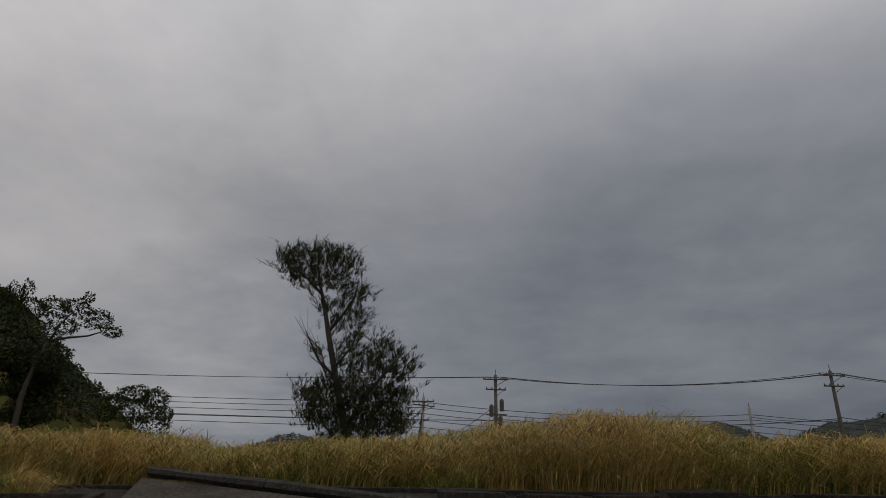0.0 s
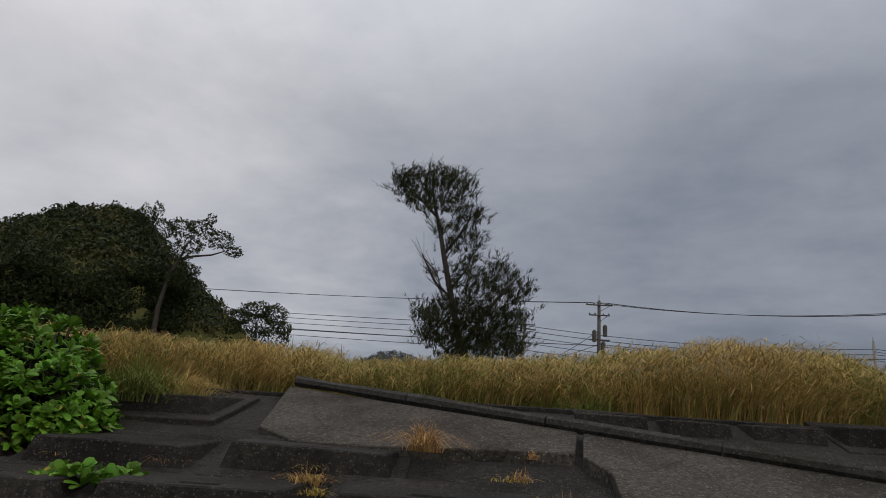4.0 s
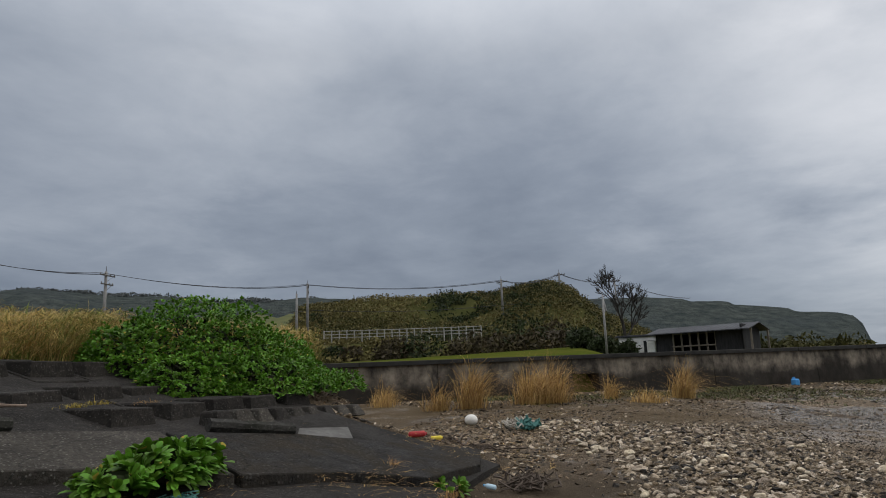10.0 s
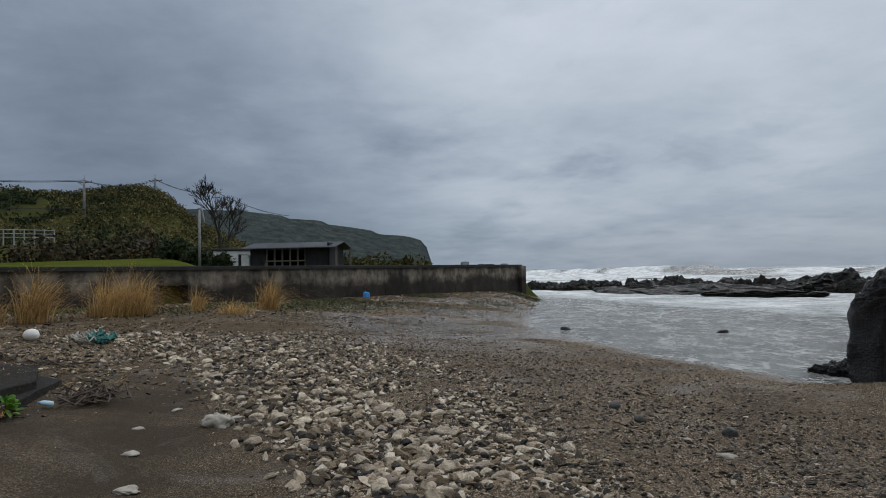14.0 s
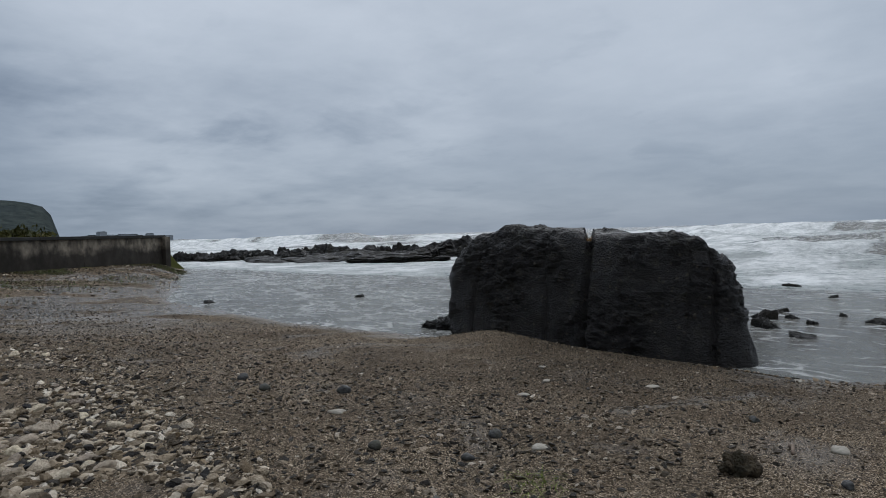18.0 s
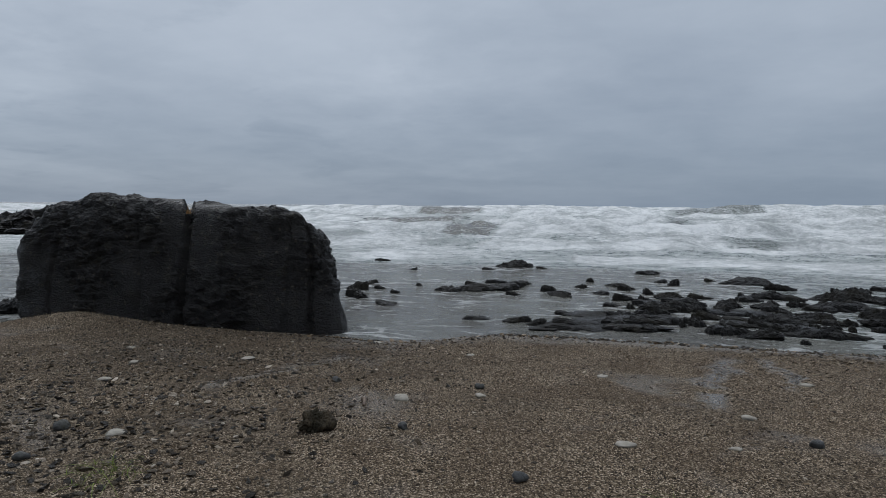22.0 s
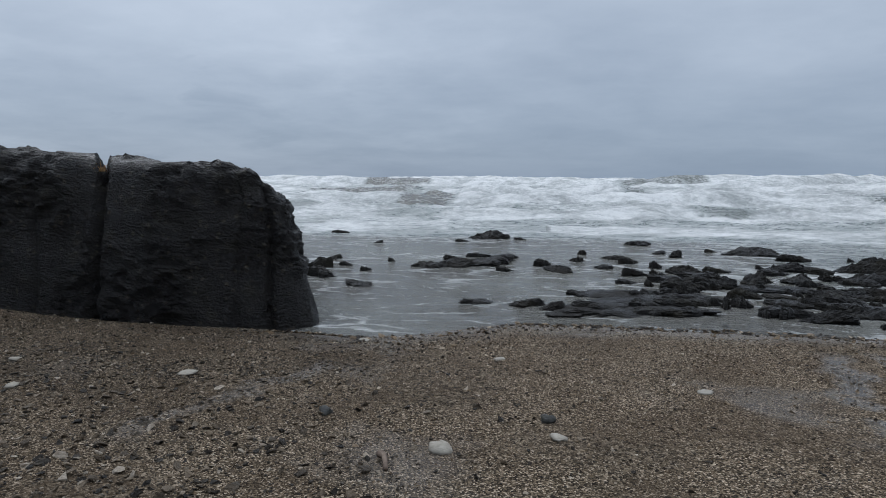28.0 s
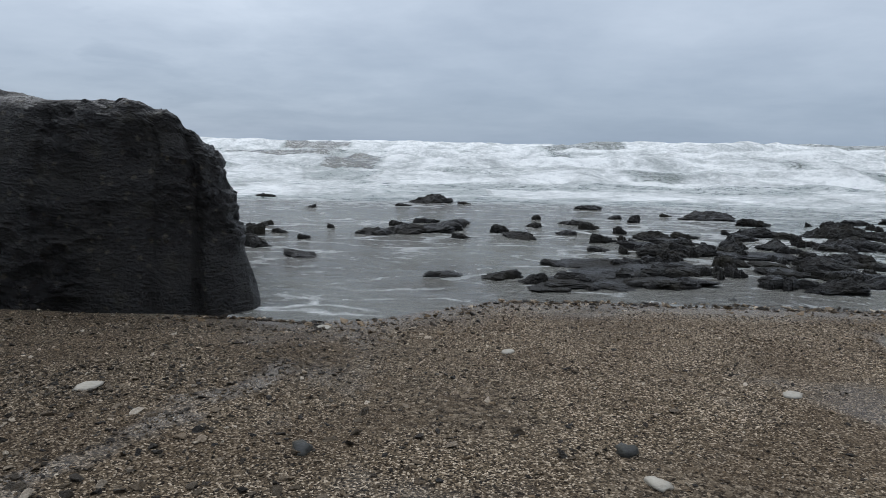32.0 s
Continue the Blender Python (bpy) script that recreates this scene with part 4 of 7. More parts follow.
for ip, poly in enumerate(RAMP):
    bm = bmesh.new()
    cxy = np.mean(poly, 0)
    vs = []
    for x, y in poly:
        d = np.array((x, y)) - cxy
        d *= 1 - 0.014 / np.linalg.norm(d)
        vs.append(bm.verts.new((cxy[0] + d[0], cxy[1] + d[1], rev(cxy[1] + d[1]) + 0.055)))
    f = bm.faces.new(vs)
    if f.normal.z < 0:
        bmesh.ops.reverse_faces(bm, faces=[f])
    up = bmesh.ops.extrude_face_region(bm, geom=[f])
    for v in [g for g in up["geom"] if isinstance(g, bmesh.types.BMVert)]:
        v.co.z -= 0.25
    bmesh.ops.recalc_face_normals(bm, faces=bm.faces[:])
    bmesh.ops.bevel(bm, geom=[e for e in bm.edges if e.calc_length() > 0.2], offset=0.01, segments=1, affect="EDGES")
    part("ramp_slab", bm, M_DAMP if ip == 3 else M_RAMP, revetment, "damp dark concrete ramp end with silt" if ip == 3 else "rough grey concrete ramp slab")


def kerb(p0, p1, n, r=0.082):
    for k in range(n):
        bm = bmesh.new()
        pts, rad = [], []
        for i in range(9):
            t = (k + (i / 8) * 0.992) / n
            x, y = p0[0] + (p1[0] - p0[0]) * t, p0[1] + (p1[1] - p0[1]) * t
            pts.append((x, y + 0.01 * math.sin(9 * t * n), rev(y) + 0.095))
            rad.append(r * (1 + 0.10 * math.sin(23 * t + 3) + 0.05 * math.sin(61 * t)))
        part("kerb", tube(pts, rad, 8, bm), M_KERB, revetment, "rounded mossy concrete kerb along the ramp")


kerb((-3.36, 8.13), (4.22, 5.30), 5, 0.066)
kerb((6.05, 4.72), (6.98, 4.22), 1, 0.075)
# coping on the top edge
x = REVX0
while x < 10.4:
    w = 1.98
    bm = box(w, 0.62, 0.22, (x + w / 2, 8.22, 1.775 + 0.012 * math.sin(x * 2.2)), 0.015)
    part("coping", bm, M_CONC, revetment)
    x += 2.0
# low upright toe blocks at the landward end
for k in range(9):
    t = k / 10
    x, y = 6.6 + 4.5 * t, 5.0 + 0.12 * math.sin(3 * t) - 0.05 * t
    hgt = 0.24 - 0.07 * t
    bm = box(0.36, 0.34, hgt, (0, 0, 0), 0.02)
    for v in bm.verts:
        if v.co.z > 0:
            v.co.x *= 0.72
            v.co.y = v.co.y * 0.7 + 0.05
    ob = part("toe_block", bm, M_RAMP if k % 3 else M_CONC, revetment)
    ob.matrix_world = pose(x, y, 0.99 - 0.10 * t + hgt / 2 - 0.03, 0, 0, qr.uniform(-6, 6))

# ---------- the black boulder in the swash ----------
def rounded_box(n, power):
    """A cube sphere pulled towards a box: unit vertices and quads."""
    vs, fs, seen = [], [], {}
    for ax in range(3):
        for sg in (-1, 1):
            ids = np.zeros((n + 1, n + 1), int)
            for i in range(n + 1):
                for j in range(n + 1):
                    c = [0, 0, 0]
                    c[ax], c[(ax + 1) % 3], c[(ax + 2) % 3] = sg, -1 + 2 * i / n, -1 + 2 * j / n
                    key = tuple(round(q * n) for q in c)
                    if key not in seen:
                        seen[key] = len(vs)
                        vs.append(c)
                    ids[i, j] = seen[key]
            for i in range(n):
                for j in range(n):
                    f = [ids[i, j], ids[i + 1, j], ids[i + 1, j + 1], ids[i, j + 1]]
                    fs.append(f if sg > 0 else f[::-1])
    v = np.array(vs, float)
    v /= (np.abs(v) ** power).sum(1, keepdims=True) ** (1 / power)
    return v, np.array(fs)


v, f = rounded_box(126, 8)
a, b, c = v.T
u = (1 - a) / 2                       # 0 at the east end, 1 at the west end
aslant = np.clip(1 - b, 0, 2) * 1.45   # metres behind the front face
ue = u + 0.12 * aslant * (c > 0)      # the split and the top's steps run aslant through the rock
hu = np.interp(ue, (0, 0.05, 0.13, 0.25, 0.558, 0.566, 0.588, 0.66, 0.74, 0.84, 0.92, 1.0), (1.00, 1.36, 1.60, 1.72, 1.67, 1.50, 1.645, 1.625, 1.59, 1.56, 1.53, 1.36))
zb = -0.75
z = zb + (hu - 0.14 * aslant - zb) * (c + 1) / 2
w = (z - zb) / (1.7 - zb)
x = 5.00 + 2.50 * a + np.where(a > 0, 0.26 * np.sin(w * 3.1) - 0.14, 0) * a ** 2 - np.where(a < 0, 0.42 * (1 - w) ** 1.5, 0) * a ** 2
yfront = -8.30 - 0.10 * (1 - (a * 1.0) ** 2) - 0.30 * w ** 2 - 0.75 * np.clip(-a - 0.35, 0, 1) ** 1.5
yback = -11.5
y = yback + (yfront - yback) * (b + 1) / 2
x = x + np.where(a < 0, 0.50 * np.clip(-8.6 - y, 0, 3) * a ** 2, 0)
crack = np.exp(-((ue - 0.572) / 0.010) ** 2)
for uc, wd, am in ((0.16, 0.006, 0.3), (0.30, 0.008, 0.2), (0.43, 0.006, 0.3), (0.70, 0.005, 0.15), (0.86, 0.006, 0.2), (0.92, 0.007, 0.45)):
    crack = np.maximum(crack, am * np.exp(-((u + 0.012 * np.sin(z * 3 + 9 * uc) - uc) / wd) ** 2))
big = fbm(x * 0.9, y * 0.9, z * 0.9, 4, 41)
nrm = np.stack([np.sign(a) * np.abs(a) ** 6, np.sign(b) * np.abs(b) ** 6, np.sign(c) * np.abs(c) ** 6], 1)
nrm /= np.linalg.norm(nrm, axis=1, keepdims=True)
# thin beds that dip to the west, broken into flakes; smooth hollows between
warp = 0.5 * fbm(x * 1.1, y * 1.1, z * 1.1, 3, 46)
bed = (z * 6.5 + x * 1.5 - y * 0.5 + 2.2 * warp + 0.9 * fbm(x * 5, y * 5, z * 9, 2, 48)) % 1.0
bed2 = (z * 2.3 + x * 0.75 + 1.6 * warp) % 1.0
flaky = sm((fbm(x * 1.3, y * 1.3, z * 1.6, 3, 49) + 0.22) / 0.35)
chip = np.abs(fbm(x * 4.2, y * 4.2, z * 6.5 + x, 4, 42))
facet = 1 - np.abs(fbm(x * 1.5, y * 1.5, z * 1.2 + 0.5 * x, 3, 47)) * 2.2
pit = fbm(x * 11, y * 11, z * 15, 3, 44)
d = 0.10 * big + 0.06 * facet + flaky * (0.034 * bed + 0.030 * bed2 - 0.08 * chip + 0.035 * pit) + (1 - flaky) * 0.012 * pit - 0.13 * crack - 0.05
P = np.stack([x, y, z], 1) + nrm * d[:, None]
P = np.array((-0.8, -0.48, 1.59)) + 1.075 * (P - np.array((-0.8, -0.48, 1.59)))
boulder = build("boulder", P, f, M_ROCK, smooth=False)
tagged(boulder, "huge split black rock standing in the swash", "rock")

# ---------- sea wall along the creek and the point ----------
wall = thing("sea_wall", (0, 0, 0), "long stained concrete sea wall with a dark coping", "wall", kind="structure")
WL = float(np.linalg.norm(WALL_B - WALL_A))
wm = Matrix(((WDIR[0], -WOUT[0], 0, WALL_A[0]), (WDIR[1], -WOUT[1], 0, WALL_A[1]), (0, 0, 1, 0), (0, 0, 0, 1)))
HOLE = 16.63                           # the culvert's start along the wall
for k, (s0, s1) in enumerate(((0, 5.0), (5.0, 11.0), (11.0, HOLE), (HOLE + 1.15, 23.4), (23.4, 29.0), (29.0, 35.0), (35.0, WL))):
    bm = bmesh.new()
    n = max(2, int((s1 - s0) / 0.5))
    for q in range(n):
        bmesh.ops.create_cube(bm, size=1, matrix=Matrix.Translation((s0 + 0.012 + (s1 - s0 - 0.024) * (q + 0.5) / n, 0.22, 0.85)) @ Matrix.Diagonal(((s1 - s0 - 0.024) / n, 0.40, 2.0, 1)))
    bmesh.ops.remove_doubles(bm, verts=bm.verts[:], dist=0.001)
    for v in bm.verts:
        v.co.y += 0.06 * (1 - v.co.z) * (v.co.y < 0.2) * -1 + 0.015 * math.sin(v.co.x * 1.7 + 1.2 * v.co.z)
    ob = part("wall_panel", bm, M_WALL, wall)
    ob.matrix_world = wm
for z0, z1 in ((-0.15, 0.45), (1.24, 1.85)):
    ob = part("wall_panel", box(1.15, 0.40, z1 - z0, (HOLE + 0.575, 0.22, (z0 + z1) / 2)), M_WALL, wall)
    ob.matrix_world = wm
bm = box(1.6, 1.6, 1.4, (HOLE + 0.575, 1.22, 0.85))
bmesh.ops.delete(bm, geom=[f for f in bm.faces if f.normal.y < -0.5], context="FACES")
bmesh.ops.reverse_faces(bm, faces=bm.faces[:])
ob = part("culvert", bm, M_WALLCAP, wall, "dark square culvert opening")
ob.matrix_world = wm
s = 0.0
while s < WL - 0.1:
    w = min(4.0, WL - s)
    ob = part("wall_coping", box(w - 0.015, 0.50, 0.17, (s + w / 2, 0.20, 1.915), 0.015), M_WALLCAP, wall)
    ob.matrix_world = wm
    s += 4.0
# return of the wall round the point
bm = box(9.0, 0.45, 2.0, (0, 0, 0.9), 0.02)
ob = part("wall_panel", bm, M_WALL, wall)
ob.matrix_world = pose(45.6, -15.3, 0, 0, 0, 28)

# ---------- reeds and cane ----------
def blades(base, height, bend, width, segs=3, droop=0.35, flat=None):
    """Many curved, tapered blades. base n x 3, height n, bend n x 2 (how far the tip leans)."""
    n = len(base)
    t = np.linspace(0, 1, segs + 1)
    side = RNG.uniform(0, 2 * math.pi, n) if flat is None else flat
    sx, sy = np.cos(side), np.sin(side)
    V = np.zeros((n, segs + 1, 2, 3))
    for i, q in enumerate(t):
        px = base[:, 0] + bend[:, 0] * q ** 2
        py = base[:, 1] + bend[:, 1] * q ** 2
        pz = base[:, 2] + height * (q - droop * q ** 3 * np.minimum(1, np.hypot(bend[:, 0], bend[:, 1]) / height))
        w = width * (1 - q) ** 0.7 * (0.65 + 0.35 * min(1, 3 * q + 0.4)) + 0.0012
        for k, sg in enumerate((-1, 1)):
            V[:, i, k] = np.stack([px + sg * w * sx * 0.5, py + sg * w * sy * 0.5, pz], 1)
    o = (np.arange(n) * (segs + 1) * 2)[:, None, None]
    i = np.arange(segs)[None, :, None] * 2
    F = (o + i + np.array([0, 1, 3, 2])[None, None, :]).reshape(-1, 4)
    return V.reshape(-1, 3), F


def join(sets):
    off, VV, FF, idx = 0, [], [], []
    for (V, F), k in sets:
        VV.append(V)
        FF.append(F + off)
        idx.append(np.full(len(F), k))
        off += len(V)
    return np.concatenate(VV), np.concatenate(FF), np.concatenate(idx)


CANE_AZ = np.array((-60, -40, -24, -16, -12, -8, 0, 6, 11, 15, 18.5, 20.5, 22, 26, 34, 42, 50, 60.0))
CANE_EL = np.array((4.6, 4.8, 5.1, 4.9, 5.1, 5.1, 6.2, 7.1, 7.5, 7.6, 7.3, 6.2, 5.2, 5.2, 5.5, 4.9, 4.3, 4.0))


def cane_field():
    n = 8200
    bx = RNG.uniform(-15, 15.5, n)
    depth = RNG.uniform(0, 1, n) ** 1.5 * 4.6
    by = 8.62 + depth + 0.14 * vnoise(bx * 0.9, 0 * bx, 0, 81)
    d, az = np.hypot(bx, by), np.degrees(np.arctan2(bx, by))
    hmax = 1.55 + d * np.tan(np.radians(np.interp(az, CANE_AZ, CANE_EL) + 0.3)) - TOP
    hmax = hmax * (1 + 0.16 * vnoise(bx * 0.7, by * 0.7, 0, 82) + 0.16 * vnoise(bx * 2.2, by * 2.2, 0, 86) + 0.06 * RNG.uniform(-1, 1, n))
    hmax = np.clip(hmax, 0.35, 2.2)
    k = 9
    B = np.repeat(np.stack([bx, by, np.full(n, TOP - 0.02)], 1), k, 0)
    B[:, :2] += RNG.normal(0, 0.08, (n * k, 2))
    H = np.repeat(hmax, k) * RNG.uniform(0.6, 1.0, n * k)
    sway = np.repeat(0.30 + 0.22 * vnoise(bx * 0.8, by * 0.8, 0, 84), k)
    lean = np.stack([sway + RNG.normal(0, 0.30, n * k), RNG.normal(-0.12, 0.28, n * k)], 1) * H[:, None] * 1.2
    green = RNG.uniform(0, 1, n * k) < np.repeat(0.22 + 0.35 * vnoise(bx * 0.5, by * 0.5, 0, 83), k)
    W = RNG.uniform(0.006, 0.013, n * k)
    sets = []
    for sel, slot in ((~green, 0), (green, 1)):
        sets.append((blades(B[sel], H[sel], lean[sel], W[sel], 3, 0.5), slot))
    # long leaves that leave the stalks high up and droop downwind
    k = 16
    up = RNG.uniform(0.12, 0.94, n * k) ** 0.8
    B = np.stack([np.repeat(bx, k) + 0.30 * np.repeat(hmax, k) * up ** 2, np.repeat(by, k), TOP + np.repeat(hmax, k) * up], 1) + RNG.normal(0, 0.06, (n * k, 3)) * (1, 1, 0.3)
    green = RNG.uniform(0, 1, n * k) < np.repeat(0.20 + 0.40 * vnoise(bx * 0.5, by * 0.5, 0, 83), k)
    ln = np.stack([RNG.uniform(-0.22, 0.42, n * k), RNG.normal(-0.08, 0.2, n * k)], 1)
    hh = RNG.uniform(0.05, 0.26, n * k)
    W = RNG.uniform(0.008, 0.018, n * k)
    for sel, slot in ((~green, 0), (green, 1)):
        sets.append((blades(B[sel], hh[sel], ln[sel], W[sel], 2, 1.3), slot))
    # plumes: bundles of short hairs at the tops, blown east
    pick = RNG.uniform(0, 1, n) < 0.38
    m = int(pick.sum())
    top = np.stack([bx[pick] + 0.16 * hmax[pick], by[pick], TOP + 0.86 * hmax[pick]], 1)
    kk = 5
    T = np.repeat(top, kk, 0) + RNG.normal(0, 0.02, (m * kk, 3))
    hh = RNG.uniform(0.10, 0.24, m * kk)
    ln = np.stack([RNG.uniform(0.10, 0.26, m * kk), RNG.normal(0, 0.05, m * kk)], 1)
    sets.append((blades(T, hh, ln, RNG.uniform(0.008, 0.016, m * kk), 3, 0.9), 2))
    V, F, idx = join(sets)
    ob = build("cane_field", V, F, [M_STRAW, M_GREEN, M_PLUME], index=idx)
    tagged(ob, "dense windblown straw-coloured cane grass behind the revetment", "tall grass", kind="stuff")
    # low green weeds along the foot
    n = 7600
    bx = RNG.uniform(-13, 9, n)
    by = 8.56 + np.abs(RNG.normal(0, 0.16, n))
    on = vnoise(bx * 0.7, 0 * bx, 0, 85) > -0.15
    bx, by = bx[on], by[on]
    n = len(bx)
    V, F = blades(np.stack([bx, by, np.full(n, TOP)], 1), RNG.uniform(0.10, 0.42, n), RNG.normal(0, 0.15, (n, 2)), RNG.uniform(0.012, 0.03, n), 3, 0.8)
    ob = build("weeds", V, F, M_GREEN)
    tagged(ob, "low green weeds at the foot of the cane", "weeds", kind="stuff")


cane_field()


def reed_clump(at, height, count, spread, lean, label, material=M_STRAW2, width=(0.008, 0.018), name="reed_clump", category="grass clump", wild=0.38, fan=0.28):
    off = RNG.normal(0, 1, (count, 2))
    B = np.array(at) + np.concatenate([off * spread * 0.7, np.zeros((count, 1))], 1)
    far = np.hypot(off[:, 0], off[:, 1])
    H = height * RNG.uniform(0.35, 1.08, count) * np.exp(-0.10 * far ** 2)
    L_ = (np.stack([RNG.normal(lean[0], wild, count), RNG.normal(lean[1], wild, count)], 1) + fan * off) * H[:, None]
    V, F = blades(B, H, L_, RNG.uniform(*width, count), 5, 0.8)
    return tagged(build(name, V, F, material), label, category)

# ---------- utility poles and cables ----------
def g1(x, y):
    return float(ground(np.array([x]), np.array([y]))[0])


def utility_pole(x, y, top, arms=2, face=0.0, material=M_POLE, gear=False, lean=0.0, label="tall concrete utility pole with cross arms and insulators"):
    z0 = g1(x, y)
    t = thing("utility_pole", (x, y, z0), label, "utility pole", "utility poles along the road", face)
    t.matrix_world = pose(x, y, z0, 0, lean, face)
    h = top - z0
    part("shaft", tube([(0, 0, -0.3), (0, 0, h * 0.5), (0, 0, h)], [0.17, 0.145, 0.11], 10), material, t, smooth=True)
    for k in range(arms):
        zz = h - 0.35 - 0.75 * k
        w = 1.9 if k == 0 else 1.5
        arm = part("cross_arm", box(w, 0.09, 0.09, (0, -0.14, zz), 0.01), M_POLEDARK, t)
        for sx in (-0.46, -0.2, 0.2, 0.46):
            bm = tube([(sx * w, -0.14, zz + 0.04), (sx * w, -0.14, zz + 0.12), (sx * w, -0.14, zz + 0.2)], [0.035, 0.06, 0.03], 8)
            part("insulator", bm, M_STEEL, arm)
        part("arm_brace", tube([(0.42 * w, -0.14, zz), (0.0, -0.10, zz - 0.5)], 0.02, 6), M_POLEDARK, t)
    part("pole_cap", tube([(0, 0, h), (0, 0, h + 0.45)], [0.03, 0.015], 6), M_POLEDARK, t)
    if gear:
        for sx, zz in ((0.42, h - 2.2), (-0.34, h - 2.6), (0.3, h - 3.4)):
            part("transformer", tube([(sx, -0.1, zz - 0.45), (sx, -0.1, zz - 0.42), (sx, -0.1, zz + 0.3), (sx, -0.1, zz + 0.42)], [0.09, 0.16, 0.16, 0.08], 10), M_POLEDARK, t, "grey drum transformer")
        part("bracket", box(1.5, 0.1, 0.1, (0, -0.1, h - 2.9)), M_POLEDARK, t)
        for zz in (h - 4.2, h - 5.0):
            part("bracket", box(0.9, 0.08, 0.08, (0, -0.1, zz)), M_POLEDARK, t)
    return t


POLES = ((4.03, 49.0, 11.6), (27.4, 46.3, 11.7), (43.4, 44.1, 11.0), (70.2, 40.3, 12.7), (83.7, 19.5, 13.1), (94.6, 13.5, 14.9))
utility_pole(*POLES[0], 2, 4, M_POLEDARK, True)
utility_pole(*POLES[1], 2, 5, M_POLEDARK)
utility_pole(*POLES[2], 2, 8, M_POLE)
utility_pole(*POLES[3], 2, 30, M_POLE)
utility_pole(*POLES[4], 2, 60, M_POLE)
utility_pole(*POLES[5], 1, 60, M_POLE)
utility_pole(113.0, 7.0, 15.6, 2, 60, M_POLE)
utility_pole(110.0, 8.2, 13.0, 1, 60, M_POLE, lean=11)
utility_pole(-1.5, 57.4, 11.3, 1, 0, M_POLE)
utility_pole(-2.3, 57.4, 11.0, 1, 0, M_POLEDARK, lean=6)
utility_pole(27.4, 59.6, 11.2, 0, 0, M_POLE, label="plain slim concrete pole beyond the cane")
utility_pole(68.2, 40.6, 11.4, 0, 30, M_POLE, lean=7, label="leaning stay pole beside a utility pole")
utility_pole(-39.5, 45.0, 8.6, 0, 0, M_POLE, label="plain pole in front of the wooded hill")
wp = thing("lamp_pole", (36.5, 2.95, 1.9), "slim pale grey pole behind the sea wall", "pole")
part("shaft", tube([(0, 0, -0.2), (0, 0, 1.6), (0, 0, 3.15)], [0.075, 0.065, 0.055], 10), M_POLE, wp, smooth=True)
part("cap", tube([(0, 0, 3.15), (0, 0, 3.2)], [0.065, 0.03], 8), M_STEEL, wp)


def cable(p, q, sag, r=0.022, name="cable", label="sagging black overhead cable between poles"):
    pts = []
    for i in range(13):
        t = i / 12
        c = Vector(p).lerp(Vector(q), t)
        c.z -= sag * 4 * t * (1 - t)
        pts.append(c)
    return tagged(part(name, tube(pts, r, 5), M_WIRE), label, "cable", "overhead cables")


LINE = [(-58, 52, 13.4), *POLES, (113.0, 7.0, 15.6), (150, -6, 15)]
for p, q in zip(LINE, LINE[1:]):
    for off, dz in ((-0.85, -0.15), (0.85, -0.15), (0.4, -0.15)):
        cable((p[0] + off * 0.6, p[1], p[2] + dz), (q[0] + off * 0.6, q[1], q[2] + dz), 0.75)
    cable((p[0], p[1], p[2] - 3.2), (q[0], q[1], q[2] - 3.3), 0.5, 0.028)
LOW = ((-80, 72, 15.5), (-1.5, 57.4, 10.9), (27.4, 59.6, 10.6), (75, 56, 8.4))
for p, q in zip(LOW, LOW[1:]):
    for dz in (0.0, -0.45, -0.95, -1.5, -2.1):
        cable((p[0], p[1], p[2] + dz), (q[0], q[1], q[2] + dz), 0.6, 0.027)
cable((27.4, 59.6, 10.4), (27.6, 46.3, 8.3), 0.2)
cable((4.0, 49.0, 8.4), (-1.5, 57.4, 8.0), 0.35)
cable((4.0, 49.0, 9.4), (-2.3, 57.4, 7.0), 0.5)

# ---------- trees and shrubs ----------
def leaf_cloud(center, rad, count, size, shell=0.5):
    """Small tilted leaf quads filling an uneven ball: vertices and quads."""
    d = RNG.normal(size=(count, 3))
    d /= np.linalg.norm(d, axis=1, keepdims=True)
    r = RNG.uniform(shell, 1, count) ** 0.6
    r = r * (1 + 0.35 * vnoise(d[:, 0] * 2.3 + center[0], d[:, 1] * 2.3 + center[1], d[:, 2] * 2.3 + center[2], 91))
    c = np.array(center) + d * r[:, None] * np.array(rad)
    a = RNG.normal(size=(count, 3)) + d * 0.3
    a /= np.linalg.norm(a, axis=1, keepdims=True)
    b = np.cross(a, RNG.normal(size=(count, 3)))
    b /= np.linalg.norm(b, axis=1, keepdims=True)
    s = size * RNG.uniform(0.55, 1.3, count)[:, None]
    V = np.stack([c - a * s, c + b * s * 0.45, c + a * s, c - b * s * 0.45], 1).reshape(-1, 3)
    return V, np.arange(count * 4).reshape(-1, 4)


def crown(name, lobes, size, material, parent, per=90):
    sets = [(leaf_cloud(c, r, int(per * n), size), 0) for c, r, n in lobes]
    V, F, _ = join(sets)
    return build(name, V, F, material, smooth=False, parent=parent)


def limbs(parent, lines, material=M_BARK):
    for k, (pts, rad) in enumerate(lines):
        part("trunk" if k == 0 else "limb", tube(pts, rad, 8), material, parent, smooth=True)


def local(dist, base, px, depth=0.0):
    """Metres east and up of a tree's base, from offsets in its outline (70 to the metre at 16 m)."""
    k = dist * 0.000862
    return ((px[0] - base[0] - 0.10 * (base[1] - px[1])) * k, depth, (base[1] - px[1]) * k)


